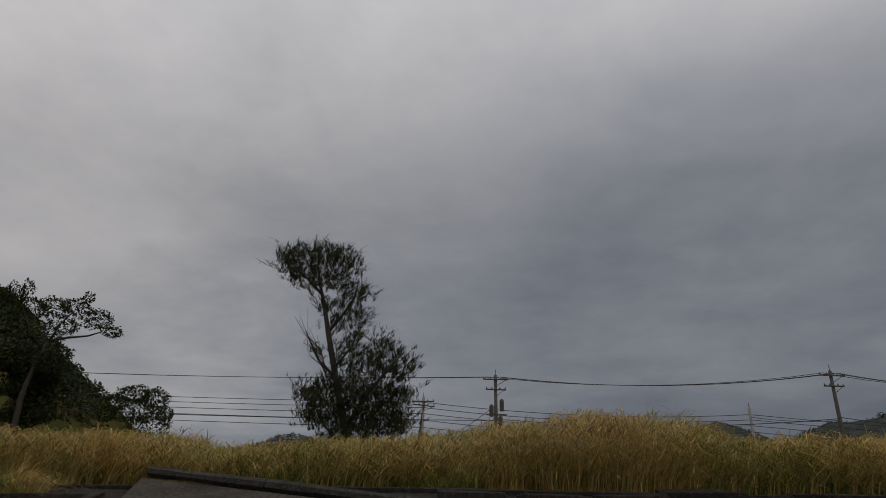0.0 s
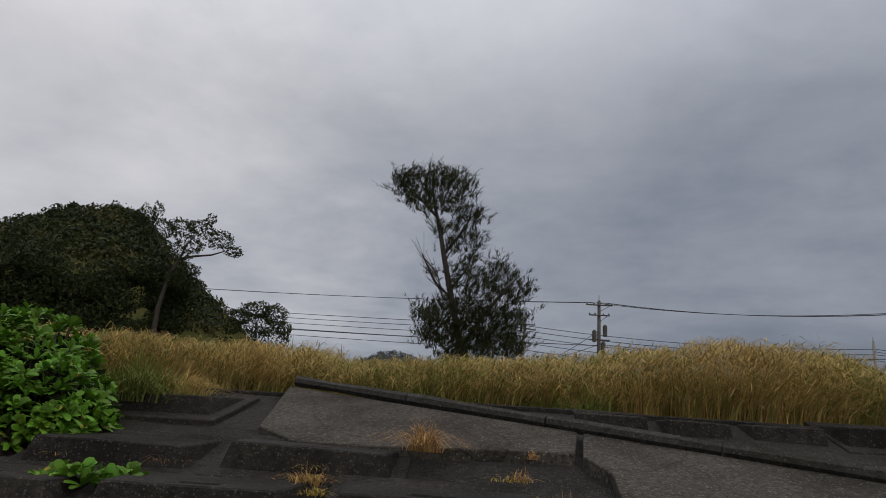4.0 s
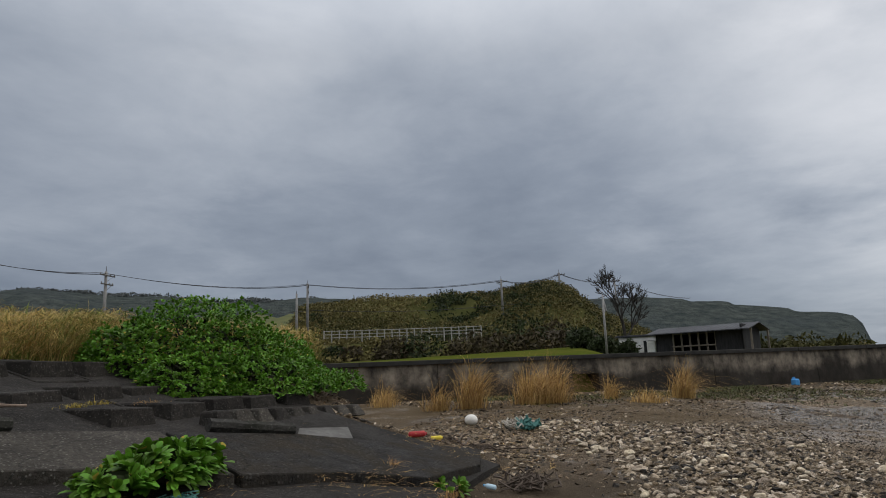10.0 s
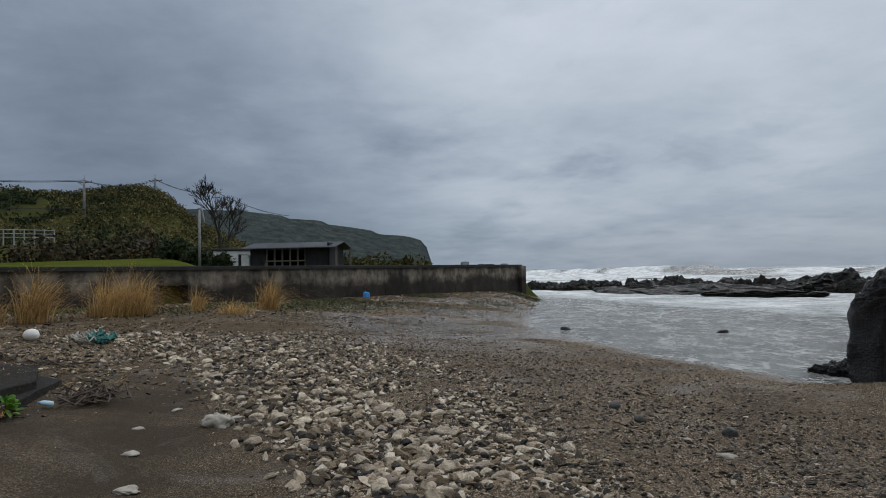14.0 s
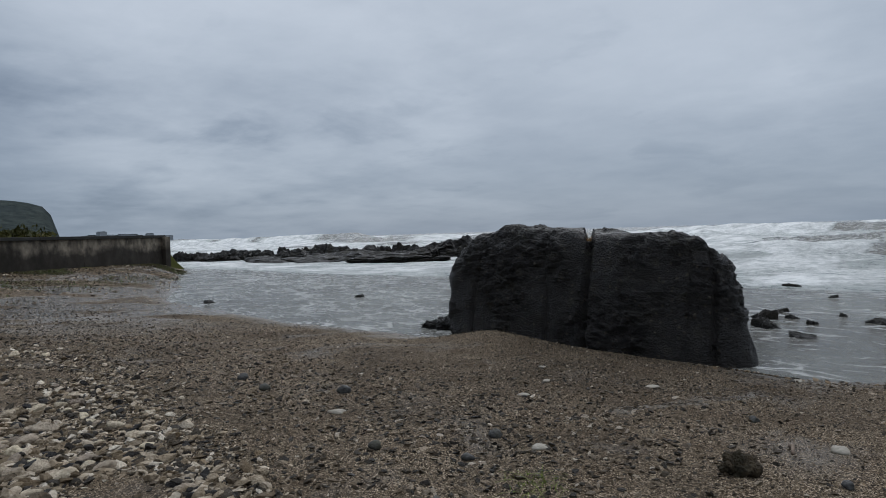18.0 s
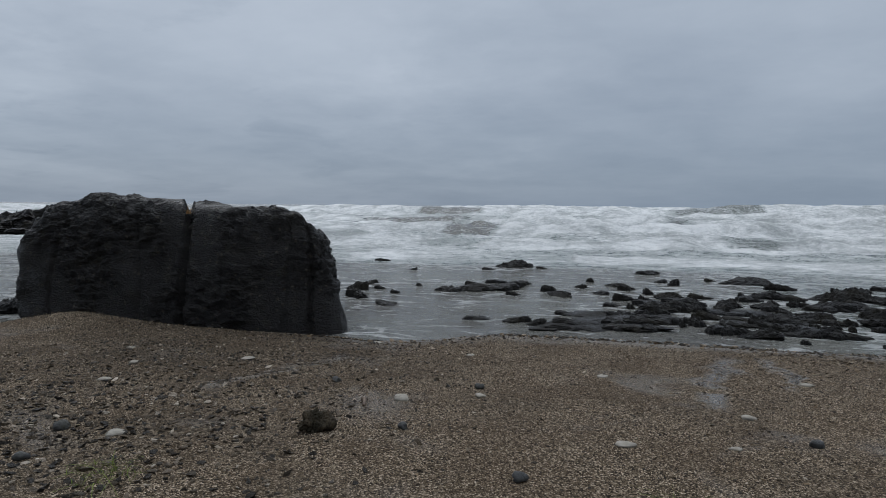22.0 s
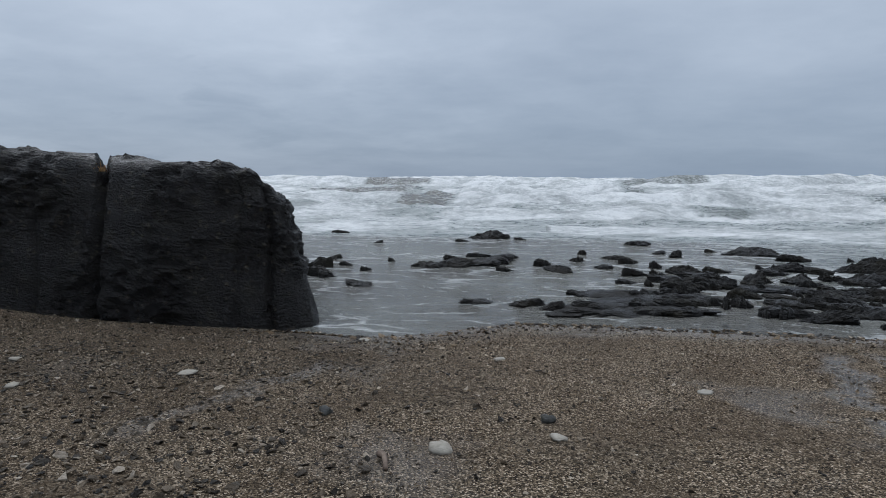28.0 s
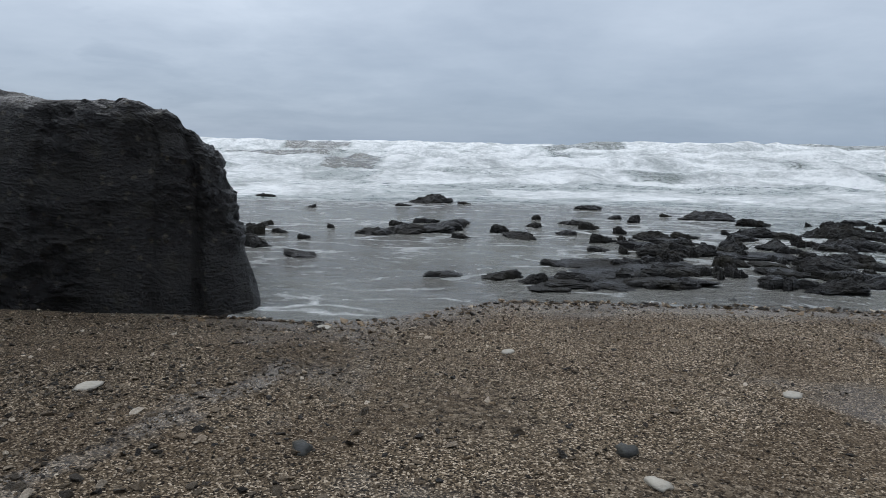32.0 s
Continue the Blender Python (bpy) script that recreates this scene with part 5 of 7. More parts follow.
# she-oak behind the cane: leaning trunk, wispy crown blown east
TB = (-1.95, 16.0)
oak = thing("sheoak_tree", (*TB, 2.0), "tall wispy sheoak tree with a thin crown blown by the wind", "tree")
S, BASE = 16.0, (800, 710)
limbs(oak, (
    ([local(S, BASE, q) for q in ((800, 715), (795, 640), (785, 570), (776, 510), (766, 440), (760, 390), (752, 340), (748, 300))], [0.12, 0.105, 0.09, 0.08, 0.068, 0.055, 0.038, 0.02]),
    ([local(S, BASE, q, w) for q, w in (((778, 515), 0), ((745, 480), 0.1), ((728, 440), 0.15), ((722, 425), 0.2))], [0.04, 0.028, 0.018, 0.008]),
    ([local(S, BASE, q, w) for q, w in (((790, 600), 0), ((830, 545), -0.1), ((870, 500), -0.2), ((900, 470), -0.25))], [0.07, 0.05, 0.035, 0.012]),
    ([local(S, BASE, q, w) for q, w in (((766, 430), 0), ((790, 395), 0.2), ((812, 360), 0.3), ((822, 320), 0.35))], [0.05, 0.035, 0.022, 0.01]),
    ([local(S, BASE, q, w) for q, w in (((755, 360), 0), ((722, 325), -0.2), ((695, 300), -0.3))], [0.04, 0.025, 0.01]),
    ([local(S, BASE, q, w) for q, w in (((772, 500), 0), ((800, 460), 0.2), ((820, 420), 0.3))], [0.04, 0.025, 0.01]),
    ([local(S, BASE, q, w) for q, w in (((795, 640), 0), ((750, 590), 0.2), ((728, 545), 0.3))], [0.045, 0.03, 0.01]),
))
LOBES = ((688, 306, 16, 14, 7), (700, 322, 16, 12, 6), (700, 300, 22, 16, 10), (722, 290, 26, 18, 14), (752, 280, 30, 18, 16), (782, 292, 28, 18, 15), (808, 315, 24, 20, 13), (740, 315, 30, 20, 15), (775, 325, 30, 22, 16), (712, 335, 20, 16, 8),
         (745, 350, 26, 18, 10), (800, 350, 26, 20, 14), (825, 365, 16, 18, 7), (790, 385, 28, 18, 12), (760, 385, 20, 16, 7), (800, 415, 24, 16, 9), (825, 400, 16, 14, 5), (775, 420, 16, 18, 5), (812, 440, 20, 14, 7),
         (795, 465, 24, 16, 8), (780, 490, 22, 16, 7), (742, 462, 20, 18, 2), (832, 470, 24, 18, 10), (862, 460, 24, 20, 11), (885, 478, 22, 20, 10), (908, 495, 14, 14, 5), (850, 500, 30, 20, 15), (815, 505, 26, 18, 12), (880, 510, 24, 20, 11),
         (745, 530, 26, 18, 11), (722, 545, 16, 14, 5), (775, 535, 28, 20, 14), (812, 540, 32, 22, 18), (850, 540, 34, 22, 18), (885, 545, 22, 18, 10), (740, 565, 28, 18, 13), (780, 570, 36, 22, 20), (825, 575, 38, 24, 22), (870, 575, 34, 22, 18), (735, 590, 24, 16, 10), (775, 602, 44, 24, 24), (830, 605, 48, 26, 26), (880, 600, 26, 22, 12), (800, 640, 50, 26, 20))
nb, tw = [], []
for lx, ly, rx, ry, n in LOBES:
    c = np.array(local(S, BASE, (lx, ly), RNG.uniform(-0.3, 0.3)))
    k = int(n * (4.4 if ly < 460 else 4.8 if ly < 530 else 6.0))
    p0 = c + RNG.normal(size=(k, 3)) * np.array((rx, rx, ry)) * 0.0138 * 0.52
    # each twig sweeps up and downwind, and carries a brush of needles
    out = np.stack([RNG.normal(0.07 if lx > 745 else -0.04, 0.13, k), RNG.normal(0, 0.12, k), RNG.uniform(0.0, 0.24, k) + (0.08 if ly < 320 else 0)], 1)
    m = 15
    q = RNG.uniform(0.0, 1.0, (k * m, 1))
    B = np.repeat(p0, m, 0) + np.repeat(out, m, 0) * q + RNG.normal(0, 0.014, (k * m, 3))
    H = RNG.uniform(0.02, 0.16, k * m)
    L_ = np.repeat(out[:, :2], m, 0) * 0.3 + np.stack([RNG.normal(0.03, 0.08, k * m), RNG.normal(0, 0.08, k * m)], 1)
    nb.append((blades(B, H, L_, RNG.uniform(0.011, 0.022, k * m), 2, 0.15), 0))
    tw.append((blades(p0, out[:, 2], out[:, :2], np.full(k, 0.012), 2, 0.1), 0))
    # forked twigs that tie the brushes to the limb below
    a0 = c - np.array((0.06, 0, 0.02)) + np.array((0, 0, -0.012 * ry))
    tw.append((blades(np.repeat(a0[None], max(2, k // 4), 0), (p0[:max(2, k // 4), 2] - a0[2]), (p0[:max(2, k // 4), :2] - a0[:2]), np.full(max(2, k // 4), 0.02), 2, 0.0), 0))
V, F, _ = join(tw)
build("branchwork", V, F, M_BARK, parent=oak)
V, F, _ = join(nb)
build("crown", V, F, M_NEEDLE, parent=oak)
# bare twigs on the windward side
qt = random.Random(8)
for k in range(16):
    bx_, by_ = 768 - 1.5 * k + qt.uniform(-4, 4), 520 - 4 * k
    p0 = local(S, BASE, (bx_, by_), qt.uniform(-0.2, 0.2))
    p1 = local(S, BASE, (bx_ - qt.uniform(6, 26), by_ - qt.uniform(14, 34)), qt.uniform(-0.3, 0.3))
    p2 = local(S, BASE, (bx_ - qt.uniform(10, 42), by_ - qt.uniform(34, 78)), qt.uniform(-0.4, 0.4))
    part("twig", tube([p0, p1, p2], [0.012, 0.007, 0.003], 5), M_BARK, oak)

# wooded hill to the west: the spreading tree, the dark mass before it and a round bush
def hill_tree(name, dist, base_px, az, lobes, lines, size, material, label, category="tree", per=90, rise=4.0):
    x, y = dist * math.sin(radians(az)), dist * math.cos(radians(az))
    t = thing(name, (x, y, g1(x, y)), label, category, rz=-az)
    k = dist * 0.000862
    lift = 1.55 + dist * math.tan(radians(rise)) - g1(x, y)
    sh = lambda q, w=0.0: ((q[0] - base_px[0] - 0.068 * (base_px[1] - q[1])) * k, w * k, (base_px[1] - q[1]) * k + lift)
    if lines:
        first = sh(lines[0][0][0])
        limbs(t, [([*([(first[0], 0, -0.3)] if i == 0 else []), *(sh(q) for q in pts)], [*([rad[0] * k * 1.1] if i == 0 else []), *(w * k for w in rad)]) for i, (pts, rad) in enumerate(lines)])
    crown("crown", [(sh((lx, ly), RNG.uniform(-20, 20)), (rx * k, rx * k, ry * k), n) for lx, ly, rx, ry, n in lobes], size, material, t, per)
    return t


hill_tree("spreading_tree", 44.0, (300, 620), -32.0,
          ((330, 402, 26, 15, 1.3), (362, 392, 24, 15, 1.3), (392, 412, 24, 16, 1.4), (345, 425, 26, 14, 1.2), (300, 405, 26, 18, 1.5), (272, 388, 18, 16, 0.9), (414, 430, 16, 10, 0.6), (375, 380, 10, 10, 0.3), (290, 380, 10, 12, 0.3), (325, 448, 26, 12, 0.8), (345, 475, 20, 12, 1.0), (355, 495, 14, 10, 0.7), (330, 490, 24, 16, 1.4), (262, 400, 14, 16, 0.8)),
          (([(300, 625), (305, 540), (318, 480), (330, 455)], [5, 4, 3, 2.4]), ([(330, 455), (352, 447), (380, 440), (400, 430)], [2.4, 1.8, 1.4, 0.8]), ([(330, 455), (338, 430), (355, 405)], [2, 1.4, 0.8]), ([(320, 470), (300, 440), (285, 405)], [1.8, 1.2, 0.7])),
          0.085, M_DARKLEAF, "dark spreading tree on the wooded slope", per=520)
hill_tree("hill_thicket", 46.0, (270, 620), -33.5,
          tuple((RNG.uniform(40, 325), RNG.uniform(480, 600), RNG.uniform(26, 44), RNG.uniform(16, 28), 1.3) for _ in range(56)) + ((290, 490, 30, 24, 1.6), (305, 530, 30, 24, 1.6)),
          (), 0.13, M_DARKLEAF, "dense dark thicket at the foot of the hill", "thicket", per=620)
hill_tree("hilltop_tree", 100.0, (106, 398), -38.9, ((105, 378, 8, 12, 1.2), (98, 372, 9, 6, 0.8), (112, 366, 7, 7, 0.8), (106, 354, 5, 6, 0.5)), (([(106, 400), (106, 355)], [1.4, 0.5]),), 0.5, M_DARKLEAF, "small tree on the hill's crest", per=80, rise=12.3)
hill_tree("round_bush", 36.0, (460, 610), -24.2, ((430, 552, 20, 16, 1.6), (455, 540, 26, 16, 2.0), (485, 546, 24, 18, 2.0), (505, 566, 14, 14, 1.2), (460, 565, 36, 20, 2.4), (420, 572, 18, 14, 1.2), (480, 585, 36, 18, 2.0)), (([(460, 612), (458, 560)], [2, 1]), ([(462, 600), (485, 555)], [1.4, 0.6])), 0.075, M_DARKLEAF, "dark rounded bush with brown twigs", "bush", per=420, rise=5.2)


# scrub on the slopes
def scrub(name, label, az0, az1, r0, r1, count, rad, size, per, material, seed, dens=0.0, flat=0.6):
    q = np.random.default_rng(seed)
    az, r = np.radians(q.uniform(az0, az1, count)), np.sqrt(q.uniform(r0 ** 2, r1 ** 2, count))
    x, y = r * np.sin(az), r * np.cos(az)
    keep = vnoise(x * 0.11, y * 0.11, 0, seed) > dens
    x, y = x[keep], y[keep]
    z = ground(x, y)
    sets = []
    for a, b, c in zip(x, y, z):
        w = rad * q.uniform(0.5, 1.4)
        sets.append((leaf_cloud((a, b, c + w * 0.25), (w, w, w * flat), per, size, 0.55), 0))
    V, F, _ = join(sets)
    return tagged(build(name, V, F, material, smooth=False), label, "scrub", kind="stuff")


scrub("hill_scrub", "dark green scrub covering the hill behind the road", 54, 90, 72, 112, 3000, 0.9, 0.14, 46, M_SCRUB, 11, -0.45, 0.5)
scrub("hill_grass", "dry yellow grass tufts between the scrub", 54, 90, 71, 112, 3000, 0.8, 0.17, 30, M_DRYSCRUB, 12, -0.6, 0.6)
scrub("hill_shrubs", "dark shrubs in the folds of the hill", 56, 86, 72, 96, 300, 1.2, 0.2, 90, M_DARKLEAF, 13, 0.0, 0.6)
scrub("west_hill_scrub", "dark scrub covering the steep wooded hill", -52, -27.5, 70, 118, 1500, 1.4, 0.28, 62, M_DARKLEAF, 14, -0.4, 0.6)
scrub("west_hill_grass", "olive patches of scrub on the wooded hill", -52, -27, 66, 118, 600, 1.4, 0.26, 45, M_SCRUB, 15, 0.05)
scrub("road_hedge", "brown and dark hedge along the road bank", 66, 86, 52, 60, 130, 0.95, 0.22, 70, M_BROWNBUSH, 16, -0.6, 0.9)
scrub("bank_scrub", "dry scrub on the road bank", 57, 84, 53, 64, 330, 0.6, 0.2, 30, M_DRYSCRUB, 17, -0.2)
scrub("point_scrub", "low scrub on the land behind the wall", 88, 104, 52, 110, 420, 0.8, 0.3, 34, M_SCRUB, 18, -0.2, 0.5)
scrub("point_bank", "low olive scrub on the bank behind the end of the wall", 93.5, 103.5, 46, 54, 150, 0.85, 0.2, 46, M_SCRUB, 20, -0.7, 0.75)
scrub("point_grass", "dry grass on the point", 84, 104, 49, 75, 320, 0.5, 0.25, 26, M_DRYSCRUB, 19, -0.3, 0.5)
for k, (az, r, w) in enumerate(((67.5, 54.5, 1.4), (70.5, 54, 1.6), (64.0, 56, 1.0), (78.5, 55, 2.0), (81.0, 55.5, 1.8), (62.5, 57, 0.9))):
    x, y = r * math.sin(radians(az)), r * math.cos(radians(az))
    t = thing("roadside_bush", (x, y, g1(x, y)), "dense dark brown bush below the road rail", "bush", "bushes on the bank")
    crown("crown", [((RNG.uniform(-0.4, 0.4) * w, RNG.uniform(-0.3, 0.3), w * 0.55), (w, w, w * 0.8), 3.0)], 0.2, M_BROWNBUSH if k % 2 == 0 else M_DARKLEAF, t, 120)

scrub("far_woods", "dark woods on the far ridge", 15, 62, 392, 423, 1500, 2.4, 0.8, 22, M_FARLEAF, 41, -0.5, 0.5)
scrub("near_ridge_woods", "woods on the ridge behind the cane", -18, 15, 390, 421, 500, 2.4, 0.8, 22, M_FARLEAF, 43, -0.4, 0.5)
# bare tree behind the hut
bare = thing("bare_tree", (52.5, 2.9, g1(52.5, 2.9)), "leafless dark tree beyond the wall", "tree")
qb = random.Random(26)


def grow(p, d, length, r, depth, out):
    q = p + d * length
    out.append(([p, p.lerp(q, 0.5) + Vector((qb.uniform(-1, 1), qb.uniform(-1, 1), 0)) * length * 0.06, q], [r, r * 0.85, r * 0.65]))
    if depth == 0:
        return
    for _ in range(4 if depth == 2 else 3):
        nd = (d + Vector((qb.uniform(-0.9, 0.9), qb.uniform(-0.9, 0.9), qb.uniform(-0.05, 0.5)))).normalized()
        grow(p.lerp(q, qb.uniform(0.45, 1.0)), nd, length * qb.uniform(0.56, 0.78), max(r * 0.60, 0.015), depth - 1, out)


segs = []
grow(Vector((0, 0, -0.1)), Vector((0.03, 0, 1)), 2.95, 0.15, 6, segs)
part("trunk", tube(*segs[0], 8), M_BARK, bare)
bm = bmesh.new()
for pts, rad in segs[1:]:
    tube(pts, rad, 4, bm, caps=False)
part("branchwork", bm, M_BARK, bare)


# ---------- beach cabbage shrubs: rosettes of fleshy leaves ----------
def rosettes(points, normals, leaf, per=9, seed=1):
    q = np.random.default_rng(seed)
    n = len(points)
    P_ = np.repeat(points, per, 0)
    N_ = np.repeat(normals, per, 0)
    ref = np.cross(N_, q.normal(size=(n * per, 3)))
    ref /= np.linalg.norm(ref, axis=1, keepdims=True)
    open_ = q.uniform(0.25, 1.25, n * per)[:, None]
    d = N_ * np.cos(open_) + ref * np.sin(open_)
    side = np.cross(d, N_)
    side /= np.linalg.norm(side, axis=1, keepdims=True) + 1e-9
    ln = (leaf * q.uniform(0.65, 1.2, n * per))[:, None]
    wd = ln * 0.19
    V = []
    up = np.cross(side, d)
    for t, w in ((0.05, 0.25), (0.38, 0.72), (0.72, 1.0), (0.93, 0.62)):
        sagv = np.array((0, 0, -1.0)) * ln * 0.22 * t ** 2
        c = P_ + d * ln * t + sagv
        V += [c - side * wd * w + up * 0.06 * ln * w, c + side * wd * w + up * 0.06 * ln * w]
    V.append(P_ + d * ln * 1.0 + np.array((0, 0, -1.0)) * ln * 0.22)
    A = np.stack(V, 1)
    o = (np.arange(n * per) * 9)[:, None]
    quads = np.concatenate([o + np.array((0, 1, 3, 2)), o + np.array((2, 3, 5, 4)), o + np.array((4, 5, 7, 6)), o + np.array((6, 7, 8, 8))], 0)
    return A.reshape(-1, 3), quads


def cabbage_bush(name, lobes, leaf, count, label, seed, at, per=9, stems=True):
    """lobes: centre and radii of the uneven mound, in metres from at."""
    q = np.random.default_rng(seed)
    t = thing(name, at, label, "shrub")
    pts, nr = [], []
    vol = np.array([r[0] * r[1] + r[0] * r[2] for _, r in lobes])
    for (c, r), k in zip(lobes, (count * vol / vol.sum()).astype(int)):
        d = q.normal(size=(k, 3))
        d[:, 2] = np.abs(d[:, 2]) * 0.9 - 0.25
        d /= np.linalg.norm(d, axis=1, keepdims=True)
        rr = q.uniform(0.8, 1.03, k)[:, None] * (1 + 0.12 * vnoise(d[:, 0] * 2.5, d[:, 1] * 2.5, d[:, 2] * 2.5, seed))[:, None]
        p = np.array(c) + d * rr * np.array(r)
        keep = np.ones(k, bool)
        for c2, r2 in lobes:
            if c2 is not c:
                keep &= (((p - np.array(c2)) / (np.array(r2) * 0.86)) ** 2).sum(1) > 1
        keep &= p[:, 2] > -0.05
        n_ = d * 0.6 + np.array((0, 0, 0.75)) + q.normal(0, 0.25, (k, 3))
        n_ /= np.linalg.norm(n_, axis=1, keepdims=True)
        pts.append(p[keep])
        nr.append(n_[keep])
    pts, nr = np.concatenate(pts), np.concatenate(nr)
    V, F = rosettes(pts, nr, leaf, per, seed)
    F = [tuple(dict.fromkeys(f)) for f in F.tolist()]
    isold = q.uniform(0, 1, len(F)) < 0.012
    build("foliage", V, F, [M_LEAF, M_LEAFOLD], parent=t, index=isold.astype(int))
    if stems:
        for k in range(0, len(pts), max(1, len(pts) // 34)):
            b = Vector((pts[k][0] * 0.55, pts[k][1] * 0.55, 0.0))
            e = Vector(pts[k])
            part("stem", tube([b, b.lerp(e, 0.6) + Vector((0, 0, 0.05)), e], [0.022, 0.016, 0.009], 5), M_BARK, t)
        # inner leaves, coloured dark to paint in the shade inside the shrub
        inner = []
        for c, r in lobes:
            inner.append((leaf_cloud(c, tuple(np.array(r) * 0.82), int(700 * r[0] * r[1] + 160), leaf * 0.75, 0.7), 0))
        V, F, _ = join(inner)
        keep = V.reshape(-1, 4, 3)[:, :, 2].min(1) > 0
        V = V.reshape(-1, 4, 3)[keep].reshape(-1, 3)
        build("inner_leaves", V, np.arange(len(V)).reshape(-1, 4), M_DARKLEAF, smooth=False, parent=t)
    return t


cabbage_bush("beach_shrub", (((-0.4, 0.5, 0.30), (1.55, 1.3, 1.32)), ((-1.35, 0.9, 0.45), (0.85, 0.9, 0.72)), ((0.75, 0.2, 0.1), (1.25, 1.15, 1.0)), ((2.0, 0.3, -0.05), (1.1, 0.8, 0.62)), ((-0.2, -0.6, -0.05), (1.1, 0.7, 0.75)), ((-1.2, 0.0, 0.1), (0.8, 0.7, 0.6)), ((1.75, -0.75, -0.25), (0.85, 0.7, 0.6)), ((0.7, -0.9, -0.25), (0.8, 0.5, 0.55)), ((-1.75, -0.15, 0.1), (0.6, 0.5, 0.5))),
             0.080, 12500, "large rounded green beach shrub with fleshy rosettes", 31, (9.46, 6.72, 1.32))
cabbage_bush("beach_shrub", (((-0.5, 0.3, 0.2), (1.0, 0.9, 1.0)), ((0.15, -0.1, 0.1), (0.75, 0.6, 0.62)), ((-1.3, 0.2, 0.1), (1.0, 0.9, 0.95)), ((0.35, -0.35, 0.0), (0.5, 0.35, 0.26))),
             0.135, 2000, "bright green beach shrub overhanging the concrete blocks", 32, (-5.2, 6.0, 1.24))
cabbage_bush("rosette_plant", (((0.0, 0.0, 0.0), (0.34, 0.24, 0.24)), ((0.40, 0.05, 0.0), (0.28, 0.2, 0.20)), ((-0.38, 0.05, 0.0), (0.26, 0.2, 0.12))),
             0.15, 190, "low bright green rosettes growing on the concrete", 33, (4.27, 3.80, 0.82), 10, True)

# ---------- land beyond the wall: rail, hut, block house ----------
M_WHITE = mat("white_paint", (0.62, 0.62, 0.60), (0.74, 0.74, 0.72), 5, c3=(0.45, 0.44, 0.42), big=0.9, bump=0.05)
M_RAIL = mat("dull_rail_paint", (0.24, 0.235, 0.22), (0.34, 0.33, 0.31), 4, bump=0)
M_ROOF = mat("grey_sheet_roof", (0.028, 0.030, 0.034), (0.052, 0.055, 0.062), 3, c3=(0.04, 0.04, 0.044), big=0.5, rough=(0.6, 0.8), bump=0.1)
M_DARKWOOD = mat("dark_boards", (0.010, 0.010, 0.011), (0.024, 0.024, 0.026), 9, stretch=(1, 1, 0.2), bump=0.3)
M_TIMBER = mat("grey_timber", (0.10, 0.085, 0.07), (0.17, 0.15, 0.125), 9, stretch=(1, 1, 0.25), bump=0.3)

rail = thing("road_rail", (0, 0, 0), "white road guard rail with posts on the bank", "guard rail")
RR = 64.0
prev = None
for k in range(22):
    az = radians(61.5 + k * 0.64)
    x, y = RR * math.sin(az), RR * math.cos(az)
    z = g1(x, y)
    part("post", box(0.09, 0.09, 1.5, (x, y, z + 0.66), 0.01), M_RAIL, rail)
    if prev:
        for dz in (0.72, 1.02, 1.34):
            part("rail_bar", tube([(prev[0], prev[1], prev[2] + dz), (x, y, z + dz)], 0.038, 6), M_RAIL, rail)
    prev = (x, y, z)

hut = thing("beach_hut", (42.7, -2.45, 1.9), "low dark timber hut with a grey sheet roof and open front", "hut", rz=-112)
W_, D_ = 5.0, 3.3
for sx, sy, px, py in ((0.12, D_, W_ / 2 - 0.06, 0), (0.12, D_, -W_ / 2 + 0.06, 0), (W_ - 0.26, 0.12, 0, D_ / 2 - 0.06)):
    part("wall", box(sx, sy, 1.35, (px, py, 0.675), 0.01), M_DARKWOOD, hut)
part("front_wall", box(W_ * 0.30, 0.12, 1.32, (W_ * 0.35, -D_ / 2 + 0.06, 0.66), 0.01), M_DARKWOOD, hut)
part("front_wall", box(W_ * 0.2, 0.12, 1.32, (-W_ * 0.398, -D_ / 2 + 0.06, 0.66), 0.01), M_DARKWOOD, hut)
part("counter", box(W_ * 0.5, 0.3, 0.08, (-W_ * 0.05, -D_ / 2 + 0.1, 0.55), 0.01), M_TIMBER, hut)
for k in range(6):
    part("post", box(0.09, 0.09, 1.32, (-W_ * 0.29 + k * W_ * 0.098, -D_ / 2 + 0.06, 0.66), 0.005), M_TIMBER, hut)
for sg in (-1, 1):
    bm = bmesh.new()
    n = 46
    ring = []
    for i in range(n + 1):
        xx = -W_ / 2 - 0.45 + (W_ + 0.95) * i / n
        w = 0.02 * (i % 2)
        ring.append([bm.verts.new((xx, 0, 1.74 + w)), bm.verts.new((xx, sg * (D_ / 2 + 0.5), 1.33 + w))])
    for p, q in zip(ring, ring[1:]):
        bm.faces.new((p[0], q[0], q[1], p[1]) if sg < 0 else (p[1], q[1], q[0], p[0]))
    up = bmesh.ops.extrude_face_region(bm, geom=bm.faces[:])
    for v in [g for g in up["geom"] if isinstance(g, bmesh.types.BMVert)]:
        v.co.z -= 0.05
    bmesh.ops.recalc_face_normals(bm, faces=bm.faces[:])
    part("roof", bm, M_ROOF, hut, "grey corrugated sheet roof")
for sy in (-1, 1):
    part("porch_post", box(0.1, 0.1, 1.4, (W_ / 2 + 0.45, sy * D_ / 2, 0.65), 0.005), M_TIMBER, hut)
part("gable", box(0.1, D_, 0.3, (W_ / 2 - 0.06, 0, 1.48)), M_DARKWOOD, hut)

